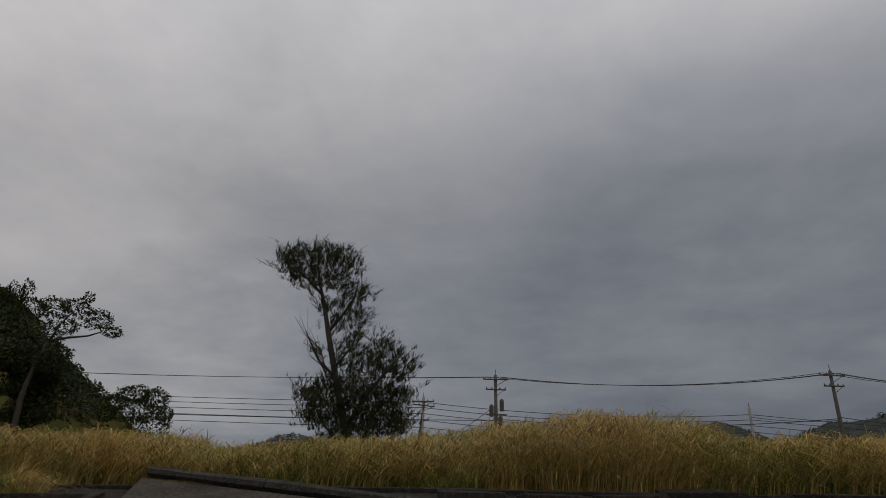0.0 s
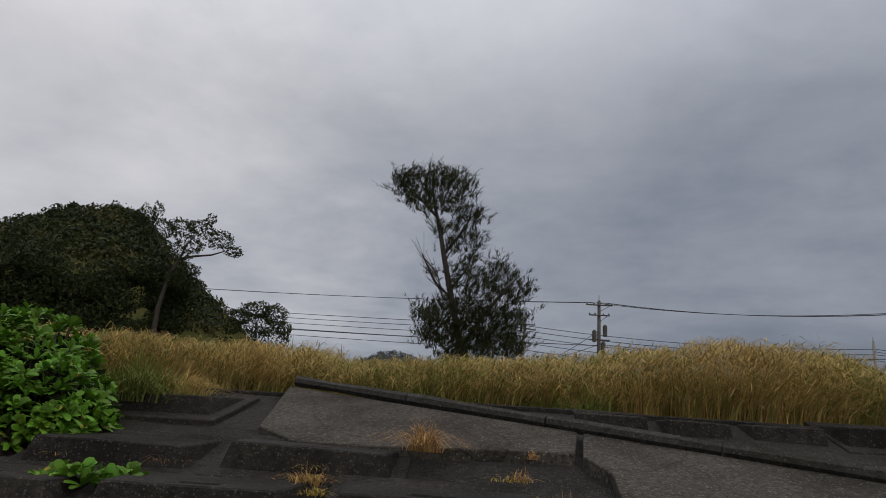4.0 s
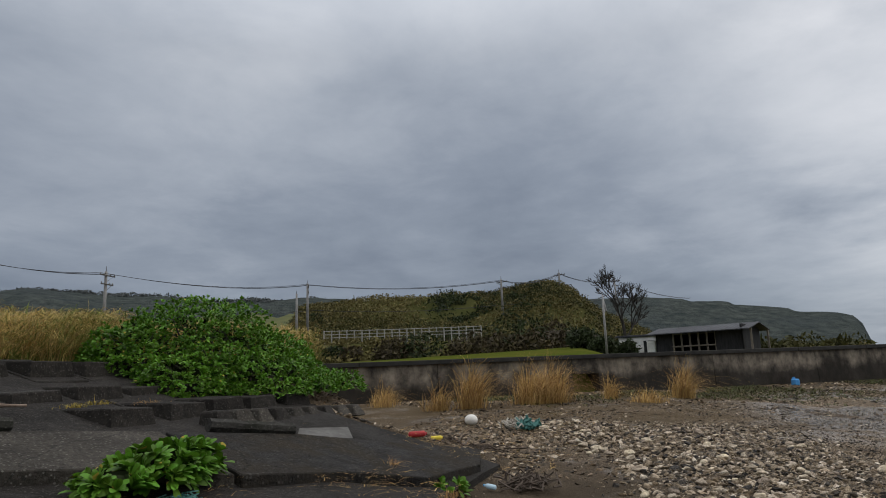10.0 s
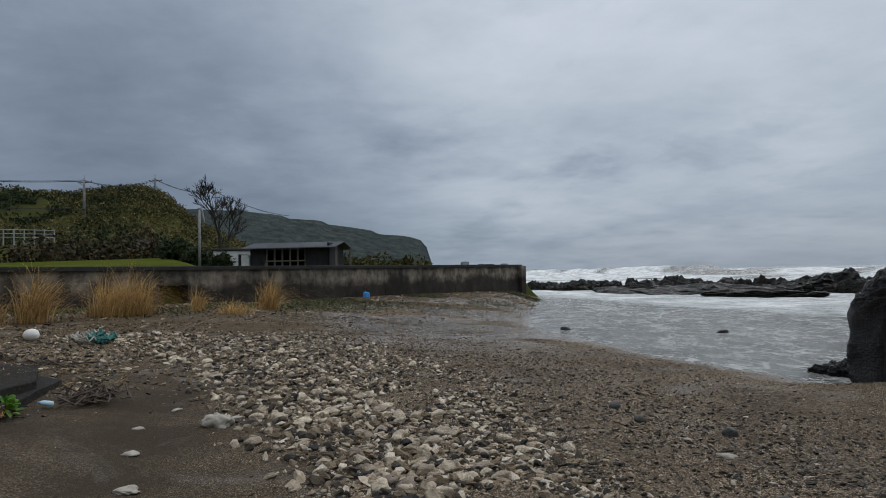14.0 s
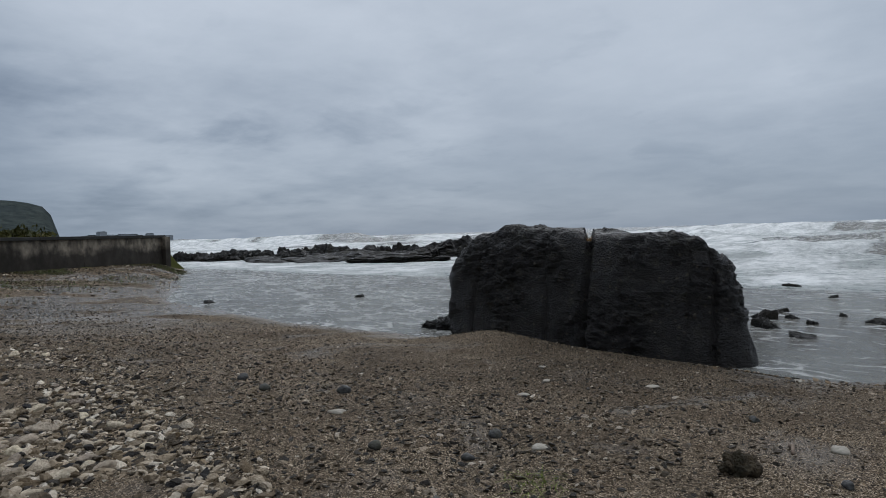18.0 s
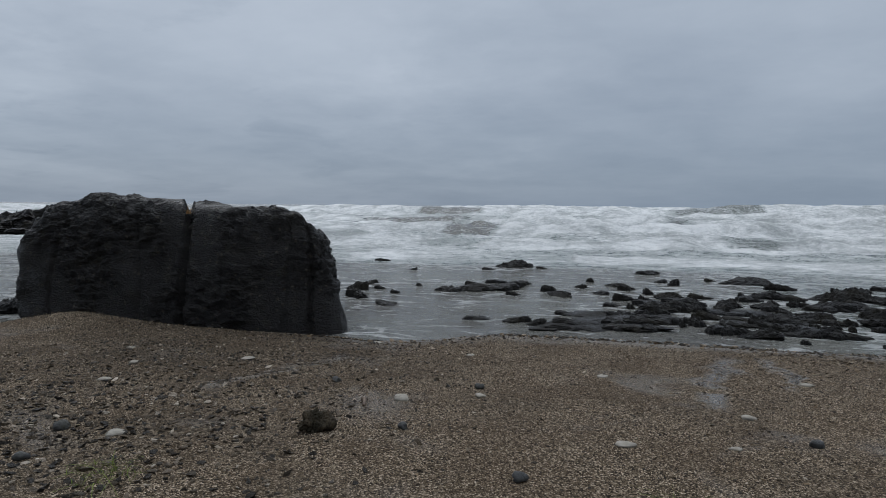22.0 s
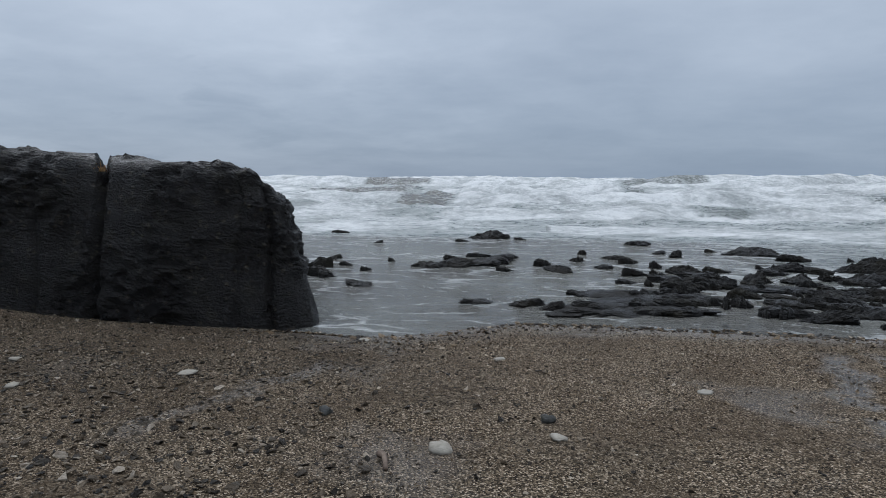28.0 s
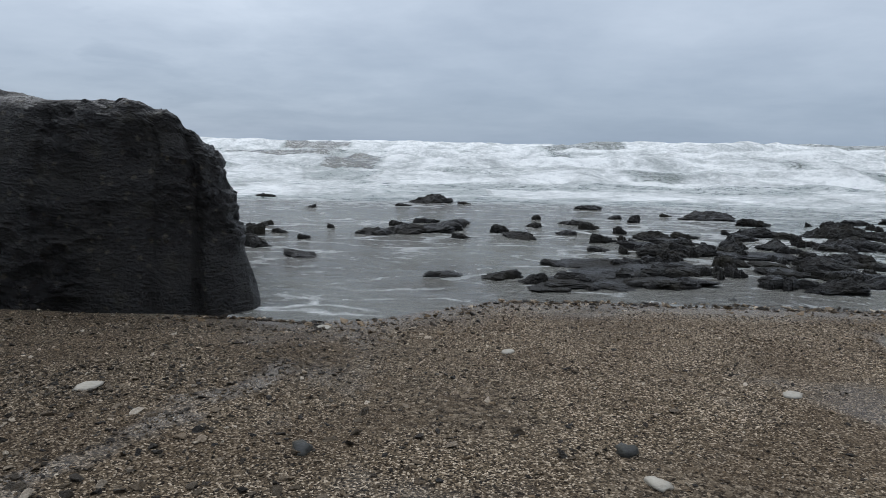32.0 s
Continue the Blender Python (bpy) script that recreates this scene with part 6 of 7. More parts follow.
shed = thing("block_house", (48.6, 1.35, 1.9), "small white block house behind the hut", "building", rz=-100)
part("wall", box(3.0, 2.4, 1.45, (0, 0, 0.72), 0.02), M_WHITE, shed)
part("roof", box(3.3, 2.7, 0.14, (0, 0, 1.52), 0.02), M_ROOF, shed)
part("door", box(0.8, 0.05, 1.15, (0.6, -1.22, 0.6), 0.01), M_DARKWOOD, shed)
part("window", box(0.7, 0.05, 0.5, (-0.7, -1.22, 0.9), 0.01), M_DARKWOOD, shed)
tank = thing("white_tank", (43.2, 0.75, 1.9), "white plastic box beside the hut", "tank", rz=-100)
part("body", box(0.55, 0.45, 0.95, (0, 0, 0.48), 0.05), M_WHITE, tank)
part("lid", box(0.58, 0.48, 0.06, (0, 0, 0.98), 0.02), M_WHITE, tank)
for bx, by, w in ((43.6, 3.9, 1.1), (45.4, 5.2, 1.2), (46.4, 2.6, 1.0)):
    t = thing("coastal_bush", (bx, by, g1(bx, by)), "dense dark green bush beside the block house", "bush", "bushes behind the wall")
    crown("crown", [((RNG.uniform(-0.5, 0.5) * w, RNG.uniform(-0.4, 0.4), w * RNG.uniform(0.35, 0.7)), (w * 0.8, w * 0.7, w * 0.6), 1.0) for _ in range(4)], 0.13, M_DARKLEAF, t, 420)
# dark retaining wall and steps where the road bends
ret = thing("road_retaining_wall", (0, 0, 0), "grey concrete retaining wall beside the road", "wall", kind="structure")
for k in range(5):
    az = radians(80.6 + 0.9 * k)
    x, y = 58 * math.sin(az), 58 * math.cos(az)
    ob = part("wall_panel", box(0.95, 0.35, 1.7, (0, 0, 0), 0.02), M_WALL, ret)
    ob.matrix_world = pose(x, y, g1(x, y) + 0.4, 0, 0, -math.degrees(az))

# ---------- rocks of the reef ----------
def rock_mesh(seed, n=9, flat=0.5):
    """A low wet rock of unit half-width: ragged in plan, built of thin tilted beds with broken edges."""
    v, f = rounded_box(n, 2.7)
    x, y, z = v.T
    s = seed * 7.3
    ang = np.arctan2(y, x)
    plan = 1 + 0.42 * vnoise(np.cos(ang) * 1.5 + s, np.sin(ang) * 1.5, 0, seed) + 0.26 * vnoise(np.cos(ang) * 4 + s, np.sin(ang) * 4, 0, seed + 1)
    x, y = x * plan, y * plan
    # the top is cut into beds that step down one way
    dip = 0.55 * x + 0.35 * y + 0.5 * fbm(x * 1.6 + s, y * 1.6, 0, 3, seed + 3)
    step = np.floor(dip * 4.0) / 4.0 + 0.25 * sm(((dip * 4.0) % 1.0 - 0.75) / 0.25)
    top = np.clip(z, 0, 1) * (0.72 + 0.75 * step + 0.45 * fbm(x * 4.4 + s, y * 4.4, 0, 4, seed + 7))
    edge = 1 + 0.20 * fbm(x * 5 + s, y * 5, z * 9, 3, seed + 5)
    v = np.stack([x * edge, y * edge, np.where(z > 0, np.maximum(top, 0.05), z) * flat], 1)
    me = bpy.data.meshes.new("rock")
    me.from_pydata(v.tolist(), [], f.tolist())
    me.materials.append(M_REEF)
    me.update()
    return me


ROCKS = [rock_mesh(k, 18) for k in range(14)]
LESSER = [rock_mesh(20 + k, 8) for k in range(10)]
qk = random.Random(11)


def reef_rock(x, y, w, h, z=SEA, label="", depth=None):
    ob = new("reef_rock", ROCKS[qk.randrange(14)] if w > 0.6 else LESSER[qk.randrange(10)])
    dp = depth or qk.uniform(0.55, 0.9)
    h = max(h, 0.05)
    ob.matrix_world = pose(x, y, z + h * 0.10, qk.uniform(-5, 5), qk.uniform(-5, 5), qk.uniform(-28, 28) + 180 * qk.randrange(2)) @ Matrix.Diagonal((w * 0.41, w * 0.34 * dp + 0.04, h * 1.3 + 0.03, 1))
    return tagged(ob, label or "wet black flat rock awash in the shallows", "rock", "rocks of the shore reef")


# east, by the boulder: x, y, width, height
REEF_A = ((6.11, -21.70, 0.52, 0.10), (4.25, -18.92, 0.20, 0.08), (4.23, -14.25, 0.45, 0.26), (3.81, -13.18, 0.60, 0.20), (4.34, -15.48, 0.34, 0.08), (3.81, -14.59, 0.27, 0.08), (3.29, -14.01, 0.22, 0.09), (3.09, -15.28, 0.15, 0.09), (2.87, -12.36, 0.64, 0.06), (1.58, -20.83, 1.12, 0.25), (2.18, -19.68, 0.39, 0.08), (0.70, -20.52, 0.34, 0.08), (1.97, -15.99, 0.39, 0.10), (2.27, -14.66, 0.59, 0.12), (1.87, -14.89, 0.83, 0.13), (1.47, -16.49, 0.58, 0.11), (1.18, -15.46, 1.21, 0.17), (0.79, -14.43, 0.29, 0.09), (0.74, -16.45, 0.39, 0.09), (0.11, -15.28, 0.40, 0.17), (-0.17, -14.56, 0.71, 0.10), (-0.55, -16.03, 0.30, 0.11), (-0.73, -17.33, 0.19, 0.13), (-1.01, -15.09, 0.34, 0.09))
REEF_B = ((-0.41, -12.15, 0.43, 0.05), (0.37, -11.19, 0.48, 0.09), (0.01, -10.96, 0.32, 0.10), (-0.55, -10.99, 0.57, 0.15), (0.97, -11.26, 0.43, 0.05), (-1.33, -16.64, 0.52, 0.09), (-2.28, -19.81, 0.83, 0.13), (-2.73, -17.21, 0.29, 0.18), (-1.47, -14.26, 0.47, 0.17), (-2.46, -17.82, 0.37, 0.08), (-2.37, -14.59, 0.69, 0.17), (-2.02, -12.97, 0.72, 0.19), (-2.59, -13.16, 0.62, 0.16), (-2.37, -13.84, 0.33, 0.12), (-4.53, -18.11, 1.30, 0.16), (-5.03, -17.01, 0.67, 0.20), (-4.36, -15.43, 0.72, 0.18), (-3.29, -13.70, 0.46, 0.20), (-4.02, -13.95, 0.54, 0.13), (-1.66, -10.96, 0.42, 0.10), (-3.34, -11.78, 0.47, 0.15), (-3.81, -12.35, 0.60, 0.15), (-4.02, -13.50, 0.34, 0.12), (-4.61, -14.22, 0.38, 0.15))
REEF_C = ((-5.76, -15.53, 1.01, 0.26), (-6.64, -16.94, 0.61, 0.16), (-5.07, -13.96, 0.89, 0.18), (-4.49, -12.80, 0.64, 0.15), (-6.36, -15.60, 0.44, 0.16), (-3.25, -10.87, 0.64, 0.14), (-3.94, -11.16, 0.59, 0.15), (-4.36, -11.11, 0.45, 0.18), (-3.77, -10.54, 0.18, 0.06), (-6.72, -15.18, 1.08, 0.26), (-8.70, -17.44, 1.35, 0.35), (-8.63, -16.87, 1.18, 0.25), (-9.29, -16.98, 0.42, 0.18), (-5.64, -12.99, 0.69, 0.22), (-7.65, -15.10, 0.85, 0.21), (-6.87, -13.24, 1.04, 0.24), (-8.92, -15.70, 1.01, 0.34), (-10.43, -17.72, 0.90, 0.34), (-5.19, -11.81, 0.32, 0.09), (-5.60, -11.67, 1.10, 0.26), (-5.76, -11.29, 0.75, 0.25), (-4.86, -10.42, 0.36, 0.09), (-5.52, -12.30, 0.79, 0.18), (-11.88, -19.24, 0.88, 0.30))
for group in (REEF_A, REEF_B, REEF_C):
    for x, y, w, h in group:
        reef_rock(x, y, w, h)
for x, y, w, h in ((-0.75, -11.05, 1.3, 0.03), (-1.6, -11.2, 1.0, 0.03), (-0.9, -11.9, 1.5, 0.02), (-1.9, -12.2, 1.1, 0.03), (-0.2, -10.75, 0.6, 0.04), (-3.4, -13.2, 1.2, 0.04)):
    reef_rock(x, y, w, h, label="broad flat ledge of wet layered rock", depth=0.95)
# lesser rocks that fill the reef to the west
sets = []
for k in range(320):
    x = qk.uniform(-15, -1.2)
    y = -10.9 - abs(qk.gauss(0, 1)) * 2.4 - 0.30 * max(0, -x - 4) * qk.uniform(0.4, 1.4)
    w, h = 0.14 + 0.7 * qk.random() ** 2.2, qk.uniform(0.05, 0.16)
    me = LESSER[qk.randrange(10)]
    v = np.array([p.co for p in me.vertices]) * (w * 0.41, w * 0.25 + 0.04, h * 1.3 + 0.03)
    a_ = qk.uniform(-0.5, 0.5)
    v = np.stack([v[:, 0] * math.cos(a_) - v[:, 1] * math.sin(a_) + x, v[:, 0] * math.sin(a_) + v[:, 1] * math.cos(a_) + y, v[:, 2] + SEA + h * 0.1], 1)
    sets.append(((v, np.array([tuple(p.vertices) for p in me.polygons])), 0))
V, F, _ = join(sets)
tagged(build("reef_rubble", V, F, M_REEF, smooth=False), "small wet black rocks between the reef's ledges", "rocks", kind="stuff")
for x, y, w, h in ((8.85, -9.75, 0.95, 0.36), (18.7, -9.4, 0.4, 0.12), (15.9, -13.0, 0.45, 0.1), (6.4, -8.25, 1.6, 0.06)):
    reef_rock(x, y, w, h, label="low dark rock at the water's edge")
# the outer reef, off the wall's end
OUTER = ((62.0, -26.5, 3.2, 0.5), (58.6, -28.0, 2.8, 0.7), (55.5, -29.5, 2.2, 1.1), (57.0, -27.8, 3.2, 0.5), (53.5, -31.0, 2.4, 0.8), (51.0, -32.0, 4.0, 1.0), (53.0, -35.8, 1.8, 0.5), (47.5, -34.6, 2.9, 1.35), (41.8, -31.9, 6.8, 0.9), (45.3, -37.2, 2.5, 1.2), (35.9, -30.5, 4.8, 0.6), (43.4, -37.8, 1.3, 1.2), (42.4, -38.5, 1.6, 1.0), (42.0, -40.0, 2.6, 1.2), (40.6, -39.5, 3.0, 1.0), (39.6, -40.0, 3.2, 1.7), (38.5, -41.0, 2.2, 1.0), (37.0, -41.8, 2.6, 0.8), (46.1, -27.9, 3.7, 0.5), (32.9, -31.2, 2.3, 0.25), (42.9, -29.3, 4.5, 0.35))
for x, y, w, h in OUTER:
    ob = reef_rock(x, y, w * 1.7, h * 1.15, label="dark jagged rock of the outer reef in the surf")
for k in range(70):
    t = qk.random()
    reef_rock(36 + 26 * t + qk.uniform(-2, 2), -41 + 14.5 * t + qk.uniform(-2, 2), qk.uniform(1.6, 4.2), qk.uniform(0.5, 1.25), label="dark jagged rock of the outer reef in the surf")

# ---------- stones of the beach ----------
def stone_material(name, stops, rough=(0.55, 0.85)):
    m = mat(name, (0.56, 0.53, 0.49), (1.0, 1.0, 1.0), 34, c3=(0.82, 0.73, 0.61), big=5.0, bigfac=0.5, bump=1.0, bscale=75, relief=0.03, rough=rough, spec=0.2)
    N, L = m.node_tree.nodes, m.node_tree.links
    p = N["Principled BSDF"]
    geo = N.new("ShaderNodeNewGeometry")
    r = N.new("ShaderNodeValToRGB")
    r.color_ramp.interpolation = "LINEAR"
    el = r.color_ramp.elements
    while len(el) < len(stops):
        el.new(0.5)
    for e, (q, c) in zip(el, stops):
        e.position, e.color = q, (*c, 1)
    L.new(geo.outputs["Random Per Island"], r.inputs[0])
    mx = N.new("ShaderNodeMix")
    mx.data_type, mx.blend_type = "RGBA", "MULTIPLY"
    mx.inputs[0].default_value = 1.0
    L.new(r.outputs[0], mx.inputs[6])
    old = p.inputs["Base Color"].links[0].from_socket
    L.new(old, mx.inputs[7])
    L.new(mx.outputs[2], p.inputs["Base Color"])
    return m


M_COBBLE = stone_material("pale_cobbles", ((0.0, (0.028, 0.026, 0.026)), (0.20, (0.070, 0.059, 0.046)), (0.40, (0.17, 0.126, 0.079)), (0.62, (0.36, 0.285, 0.195)), (0.84, (0.60, 0.50, 0.38)), (1.0, (0.88, 0.79, 0.66))))
M_GRAVEL = stone_material("grey_gravel", ((0.0, (0.02, 0.016, 0.013)), (0.36, (0.066, 0.049, 0.033)), (0.64, (0.150, 0.107, 0.066)), (0.9, (0.34, 0.255, 0.17)), (1.0, (0.70, 0.60, 0.48))))
M_WETGRAVEL = stone_material("wet_dark_gravel", ((0.0, (0.016, 0.0135, 0.011)), (0.36, (0.052, 0.041, 0.029)), (0.64, (0.118, 0.089, 0.058)), (0.9, (0.27, 0.212, 0.15)), (1.0, (0.62, 0.54, 0.44))), (0.35, 0.7))
M_PALE = mat("pale_limestone", (0.25, 0.22, 0.175), (0.38, 0.345, 0.285), 18, c3=(0.36, 0.33, 0.28), big=6, bump=0.5, bscale=40)
M_LIMESTONE = mat("weathered_limestone", (0.27, 0.215, 0.15), (0.58, 0.48, 0.355), 22, c3=(0.30, 0.255, 0.195), big=7, bump=1.0, bscale=60, relief=0.03, rnd=0.5)
M_DARKSTONE = mat("dark_stone", (0.03, 0.03, 0.03), (0.07, 0.068, 0.064), 18, c3=(0.06, 0.055, 0.03), big=5, bump=0.6, bscale=35, rough=(0.35, 0.7))


M_PUMICE = mat("pitted_brown_rock", (0.03, 0.022, 0.013), (0.11, 0.082, 0.05), 26, c3=(0.03, 0.03, 0.02), big=8, bump=1.0, bscale=60, relief=0.05)


def ico(sub):
    bm = bmesh.new()
    bmesh.ops.create_icosphere(bm, subdivisions=sub, radius=1)
    v = np.array([q.co for q in bm.verts])
    bm.verts.index_update()
    f = np.array([[q.index for q in t.verts] for t in bm.faces])
    bm.free()
    return v, f


ICO2, ICO3 = ico(2), ico(3)


def hull(seed, n):
    """An angular stone: the hull of a few points near a ball."""
    q = np.random.default_rng(seed)
    d = q.normal(size=(n, 3))
    d /= np.linalg.norm(d, axis=1, keepdims=True)
    bm = bmesh.new()
    for p in d * q.uniform(0.8, 1.15, (n, 1)):
        bm.verts.new(p)
    bmesh.ops.convex_hull(bm, input=bm.verts[:])
    bmesh.ops.triangulate(bm, faces=bm.faces[:])
    bm.verts.index_update()
    v = np.array([p.co for p in bm.verts])
    f = np.array([[p.index for p in t.verts] for t in bm.faces])
    bm.free()
    return v, f


CHIPS = [hull(k, 15) for k in range(10)]
GRITS = [hull(40 + k, 9) for k in range(6)]


def stones(name, x, y, size, bases, material, label, sink=0.25, seed=0, smooth=False):
    sets = []
    for k, base in enumerate(bases):
        sets.append((stone_set(x[k::len(bases)], y[k::len(bases)], size[k::len(bases)], base, sink, seed + 100 * k), 0))
    V, F, _ = join(sets)
    return tagged(build(name, V, F, material, smooth=smooth), label, "stones", kind="stuff")


def stone_set(x, y, size, base, sink, seed):
    q = np.random.default_rng(seed)
    n = len(x)
    v, f = base
    k = len(v)
    off = q.uniform(0, 100, (n, 1))
    sc = np.stack([q.uniform(0.8, 1.35, n), q.uniform(0.6, 1.0, n), q.uniform(0.30, 0.70, n)], 1) * size[:, None]
    bump = 1 + 0.25 * vnoise(v[None, :, 0] * 1.6 + off, v[None, :, 1] * 1.6, v[None, :, 2] * 1.6, seed + 1)
    P = v[None] * bump[:, :, None] * sc[:, None, :]
    th, ti = q.uniform(0, 6.283, n), q.normal(0, 0.25, n)
    cz, sz_ = np.cos(th)[:, None], np.sin(th)[:, None]
    px, py, pz = P[:, :, 0], P[:, :, 1], P[:, :, 2]
    pz, px = pz + px * np.sin(ti)[:, None], px
    W = np.stack([px * cz - py * sz_ + x[:, None], px * sz_ + py * cz + y[:, None], pz + (ground(x, y) + sc[:, 2] * (0.8 - 2 * sink))[:, None]], 2)
    F = (np.arange(n)[:, None, None] * k + f[None]).reshape(-1, 3)
    return W.reshape(-1, 3), F


q = np.random.default_rng(21)
# cobble bar: a tongue that widens from the path to the debris line
BAR_X = np.array((2.9, 3.4, 4.2, 5.6, 8.0, 11.0, 15.0, 18.0))
BAR_N = np.array((-1.4, -1.0, -0.75, -0.35, 0.35, 1.3, 3.6, 4.4))
BAR_S = np.array((-2.0, -2.45, -2.6, -2.85, -3.3, -3.3, -2.3, -0.8))


def bar(n, spread, seed):
    q = np.random.default_rng(seed)
    x = 2.9 + 12.5 * q.uniform(0, 1, n) ** 1.75 + q.normal(0, 0.2, n)
    t = q.beta(1.7, 1.7 / spread, n)
    edge = 0.18 * q.normal(size=n) * spread
    lo, hi = np.interp(x, BAR_X, BAR_N), np.interp(x, BAR_X, BAR_S)
    y = lo + (hi - lo) * t + edge
    thick = vnoise(x * 0.8, y * 1.1, 0, 51) > -0.95 + 0.5 * t
    return x[thick], y[thick], t[thick]


x, y, t = bar(19000, 1.2, 22)
size = (0.014 + 0.066 * q.uniform(0, 1, len(x)) ** 3.6) * (1 - 0.3 * t) * (1 + 0.2 * np.exp(-np.abs(x - 3.4) / 2.2))
stones("cobbles", x, y, size, CHIPS, M_COBBLE, "bar of pale limestone cobbles across the sand", 0.2, 23, False)
x, y, t = bar(20000, 1.6, 24)
stones("pebbles", x, y, 0.008 + 0.022 * q.uniform(0, 1, len(x)) ** 2.5, GRITS, M_COBBLE, "small pale pebbles scattered round the cobbles", 0.2, 25, False)
# the larger cobbles lie singly on the bar
qc = np.random.default_rng(77)
COBBLES = []
for k in range(8):
    v, f = ICO3
    me = bpy.data.meshes.new("cobble")
    me.from_pydata((v * (1 + 0.55 * fbm(v[:, 0] * 1.3 + 9 * k, v[:, 1] * 1.3, v[:, 2] * 1.3, 4, k))[:, None]).tolist(), [], f.tolist())
    me.polygons.foreach_set("use_smooth", np.ones(len(f), bool))
    me.materials.append(M_LIMESTONE)
    COBBLES.append(me)
x, y, t = bar(230, 0.8, 78)
for k in range(len(x)):
    ob = new("cobble", COBBLES[k % 8])
    w = qc.uniform(0.035, 0.085)
    ob.matrix_world = pose(x[k], y[k], g1(x[k], y[k]) + w * 0.35, qc.normal(0, 10), qc.normal(0, 10), qc.uniform(0, 360)) @ Matrix.Diagonal((w * 1.2, w * 0.85, w * 0.6, 1))
    tagged(ob, "rough pale limestone cobble lying on the bar", "cobble", "larger cobbles of the bar")
# darker shingle seaward of the bar
n = 30000
x = 1.6 + 20 * q.uniform(0, 1, n) ** 1.3 + q.normal(0, 0.75, n)
y = -4.2 + (x - 4) * 0.06 + q.normal(0, 1, n) * (1.35 + 0.09 * np.maximum(x - 6, 0))
keep = (y > np.interp(x, SHORE_X, SHORE_Y) + 0.25)
stones("shingle", x[keep], y[keep], 0.008 + 0.030 * q.uniform(0, 1, n)[keep] ** 3.5, GRITS, M_WETGRAVEL, "dark grey shingle on wet sand", 0.2, 26)
# loose gravel over the sand, thicker at the water's edge
n = 17000
x = q.uniform(-7, 13, n)
sh = np.interp(x, SHORE_X, SHORE_Y)
y = sh + np.abs(q.normal(0, 1, n)) * 3.4 + 0.05
keep = (y < 1.6)
stones("gravel", x[keep], y[keep], 0.006 + 0.014 * q.uniform(0, 1, n)[keep] ** 3, GRITS, M_GRAVEL, "fine brown gravel and small stones on the beach", 0.2, 27)
n = 34000
x, y = q.uniform(-5.0, 5.5, n), -4.2 - 5.4 * q.uniform(0, 1, n) ** 0.9
keep = (vnoise(x * 0.7, y * 0.7, 0, 34) > -0.45) & (y > np.interp(x, SHORE_X, SHORE_Y) + 0.3)
stones("grit", x[keep], y[keep], 0.004 + 0.008 * q.uniform(0, 1, n)[keep] ** 2, GRITS, M_GRAVEL, "coarse brown grit and shell bits on the sand", 0.2, 31)
n = 2200
x = q.uniform(-7, 3.2, n)
sh = np.interp(x, SHORE_X, SHORE_Y)
y = sh + 0.0 + np.abs(q.normal(0, 0.6, n)) * (0.6 + 0.8 * vnoise(x * 0.8, 0 * x, 0, 3))
stones("edge_gravel", x, y, 0.008 + 0.03 * q.uniform(0, 1, n) ** 2.5, GRITS, M_GRAVEL, "stones gathered along the water's edge", 0.2, 28)
# dark coarse gravel on the low wet ground before the boulder
n = 8000
x, y = q.normal(3.7, 1.3, n), q.normal(-7.7, 0.7, n)
keep = (y > np.interp(x, SHORE_X, SHORE_Y) + 0.2) & (y + 0.5 * q.normal(0, 1, n) < -6.1) & (vnoise(x * 0.9, y * 1.4, 0, 37) + 0.5 * q.normal(0, 1, n) > -0.1)
stones("dark_gravel", x[keep], y[keep], 0.006 + 0.018 * q.uniform(0, 1, n)[keep] ** 3, GRITS, M_WETGRAVEL, "dark coarse gravel on wet sand before the boulder", 0.2, 36)
# gravel and debris at the foot of the wall
n = 9000
s_ = q.uniform(9, 42, n)
d_ = 0.4 + np.abs(q.normal(0, 1, n)) * 4.5
x, y = WALL_A[0] + WDIR[0] * s_ + WOUT[0] * d_, WALL_A[1] + WDIR[1] * s_ + WOUT[1] * d_
stones("wall_rubble", x, y, 0.02 + 0.075 * q.uniform(0, 1, n) ** 3, GRITS, M_GRAVEL, "rubble and stones below the sea wall", 0.3, 29)
n = 2600
x, y = q.uniform(8.8, 17.5, n), q.uniform(0.8, 5.8, n)
stones("debris_gravel", x, y, 0.012 + 0.045 * q.uniform(0, 1, n) ** 2.5, GRITS, M_GRAVEL, "dark gravel among the washed-up debris", 0.2, 32)
n = 2600
x, y = q.uniform(8.6, 17, n), q.uniform(1.6, 5.4, n)
V, F = blades(np.stack([x, y, ground(x, y) + 0.015], 1), q.uniform(0.005, 0.03, n), q.normal(0, 0.16, (n, 2)), q.uniform(0.008, 0.02, n), 2, 0.0)
tagged(build("cane_litter", V, F, [M_STRAW2, M_BARK], index=(np.repeat(q.uniform(0, 1, n), 2) < 0.5).astype(int)), "broken cane stalks and twigs along the debris line", "litter", kind="stuff")
n = 2400
x, y = q.uniform(8.6, 15.5, n), q.uniform(1.8, 5.2, n)
stones("debris_stones", x, y, 0.015 + 0.05 * q.uniform(0, 1, n) ** 2.5, GRITS, M_COBBLE, "stones among the washed-up debris", 0.2, 30)


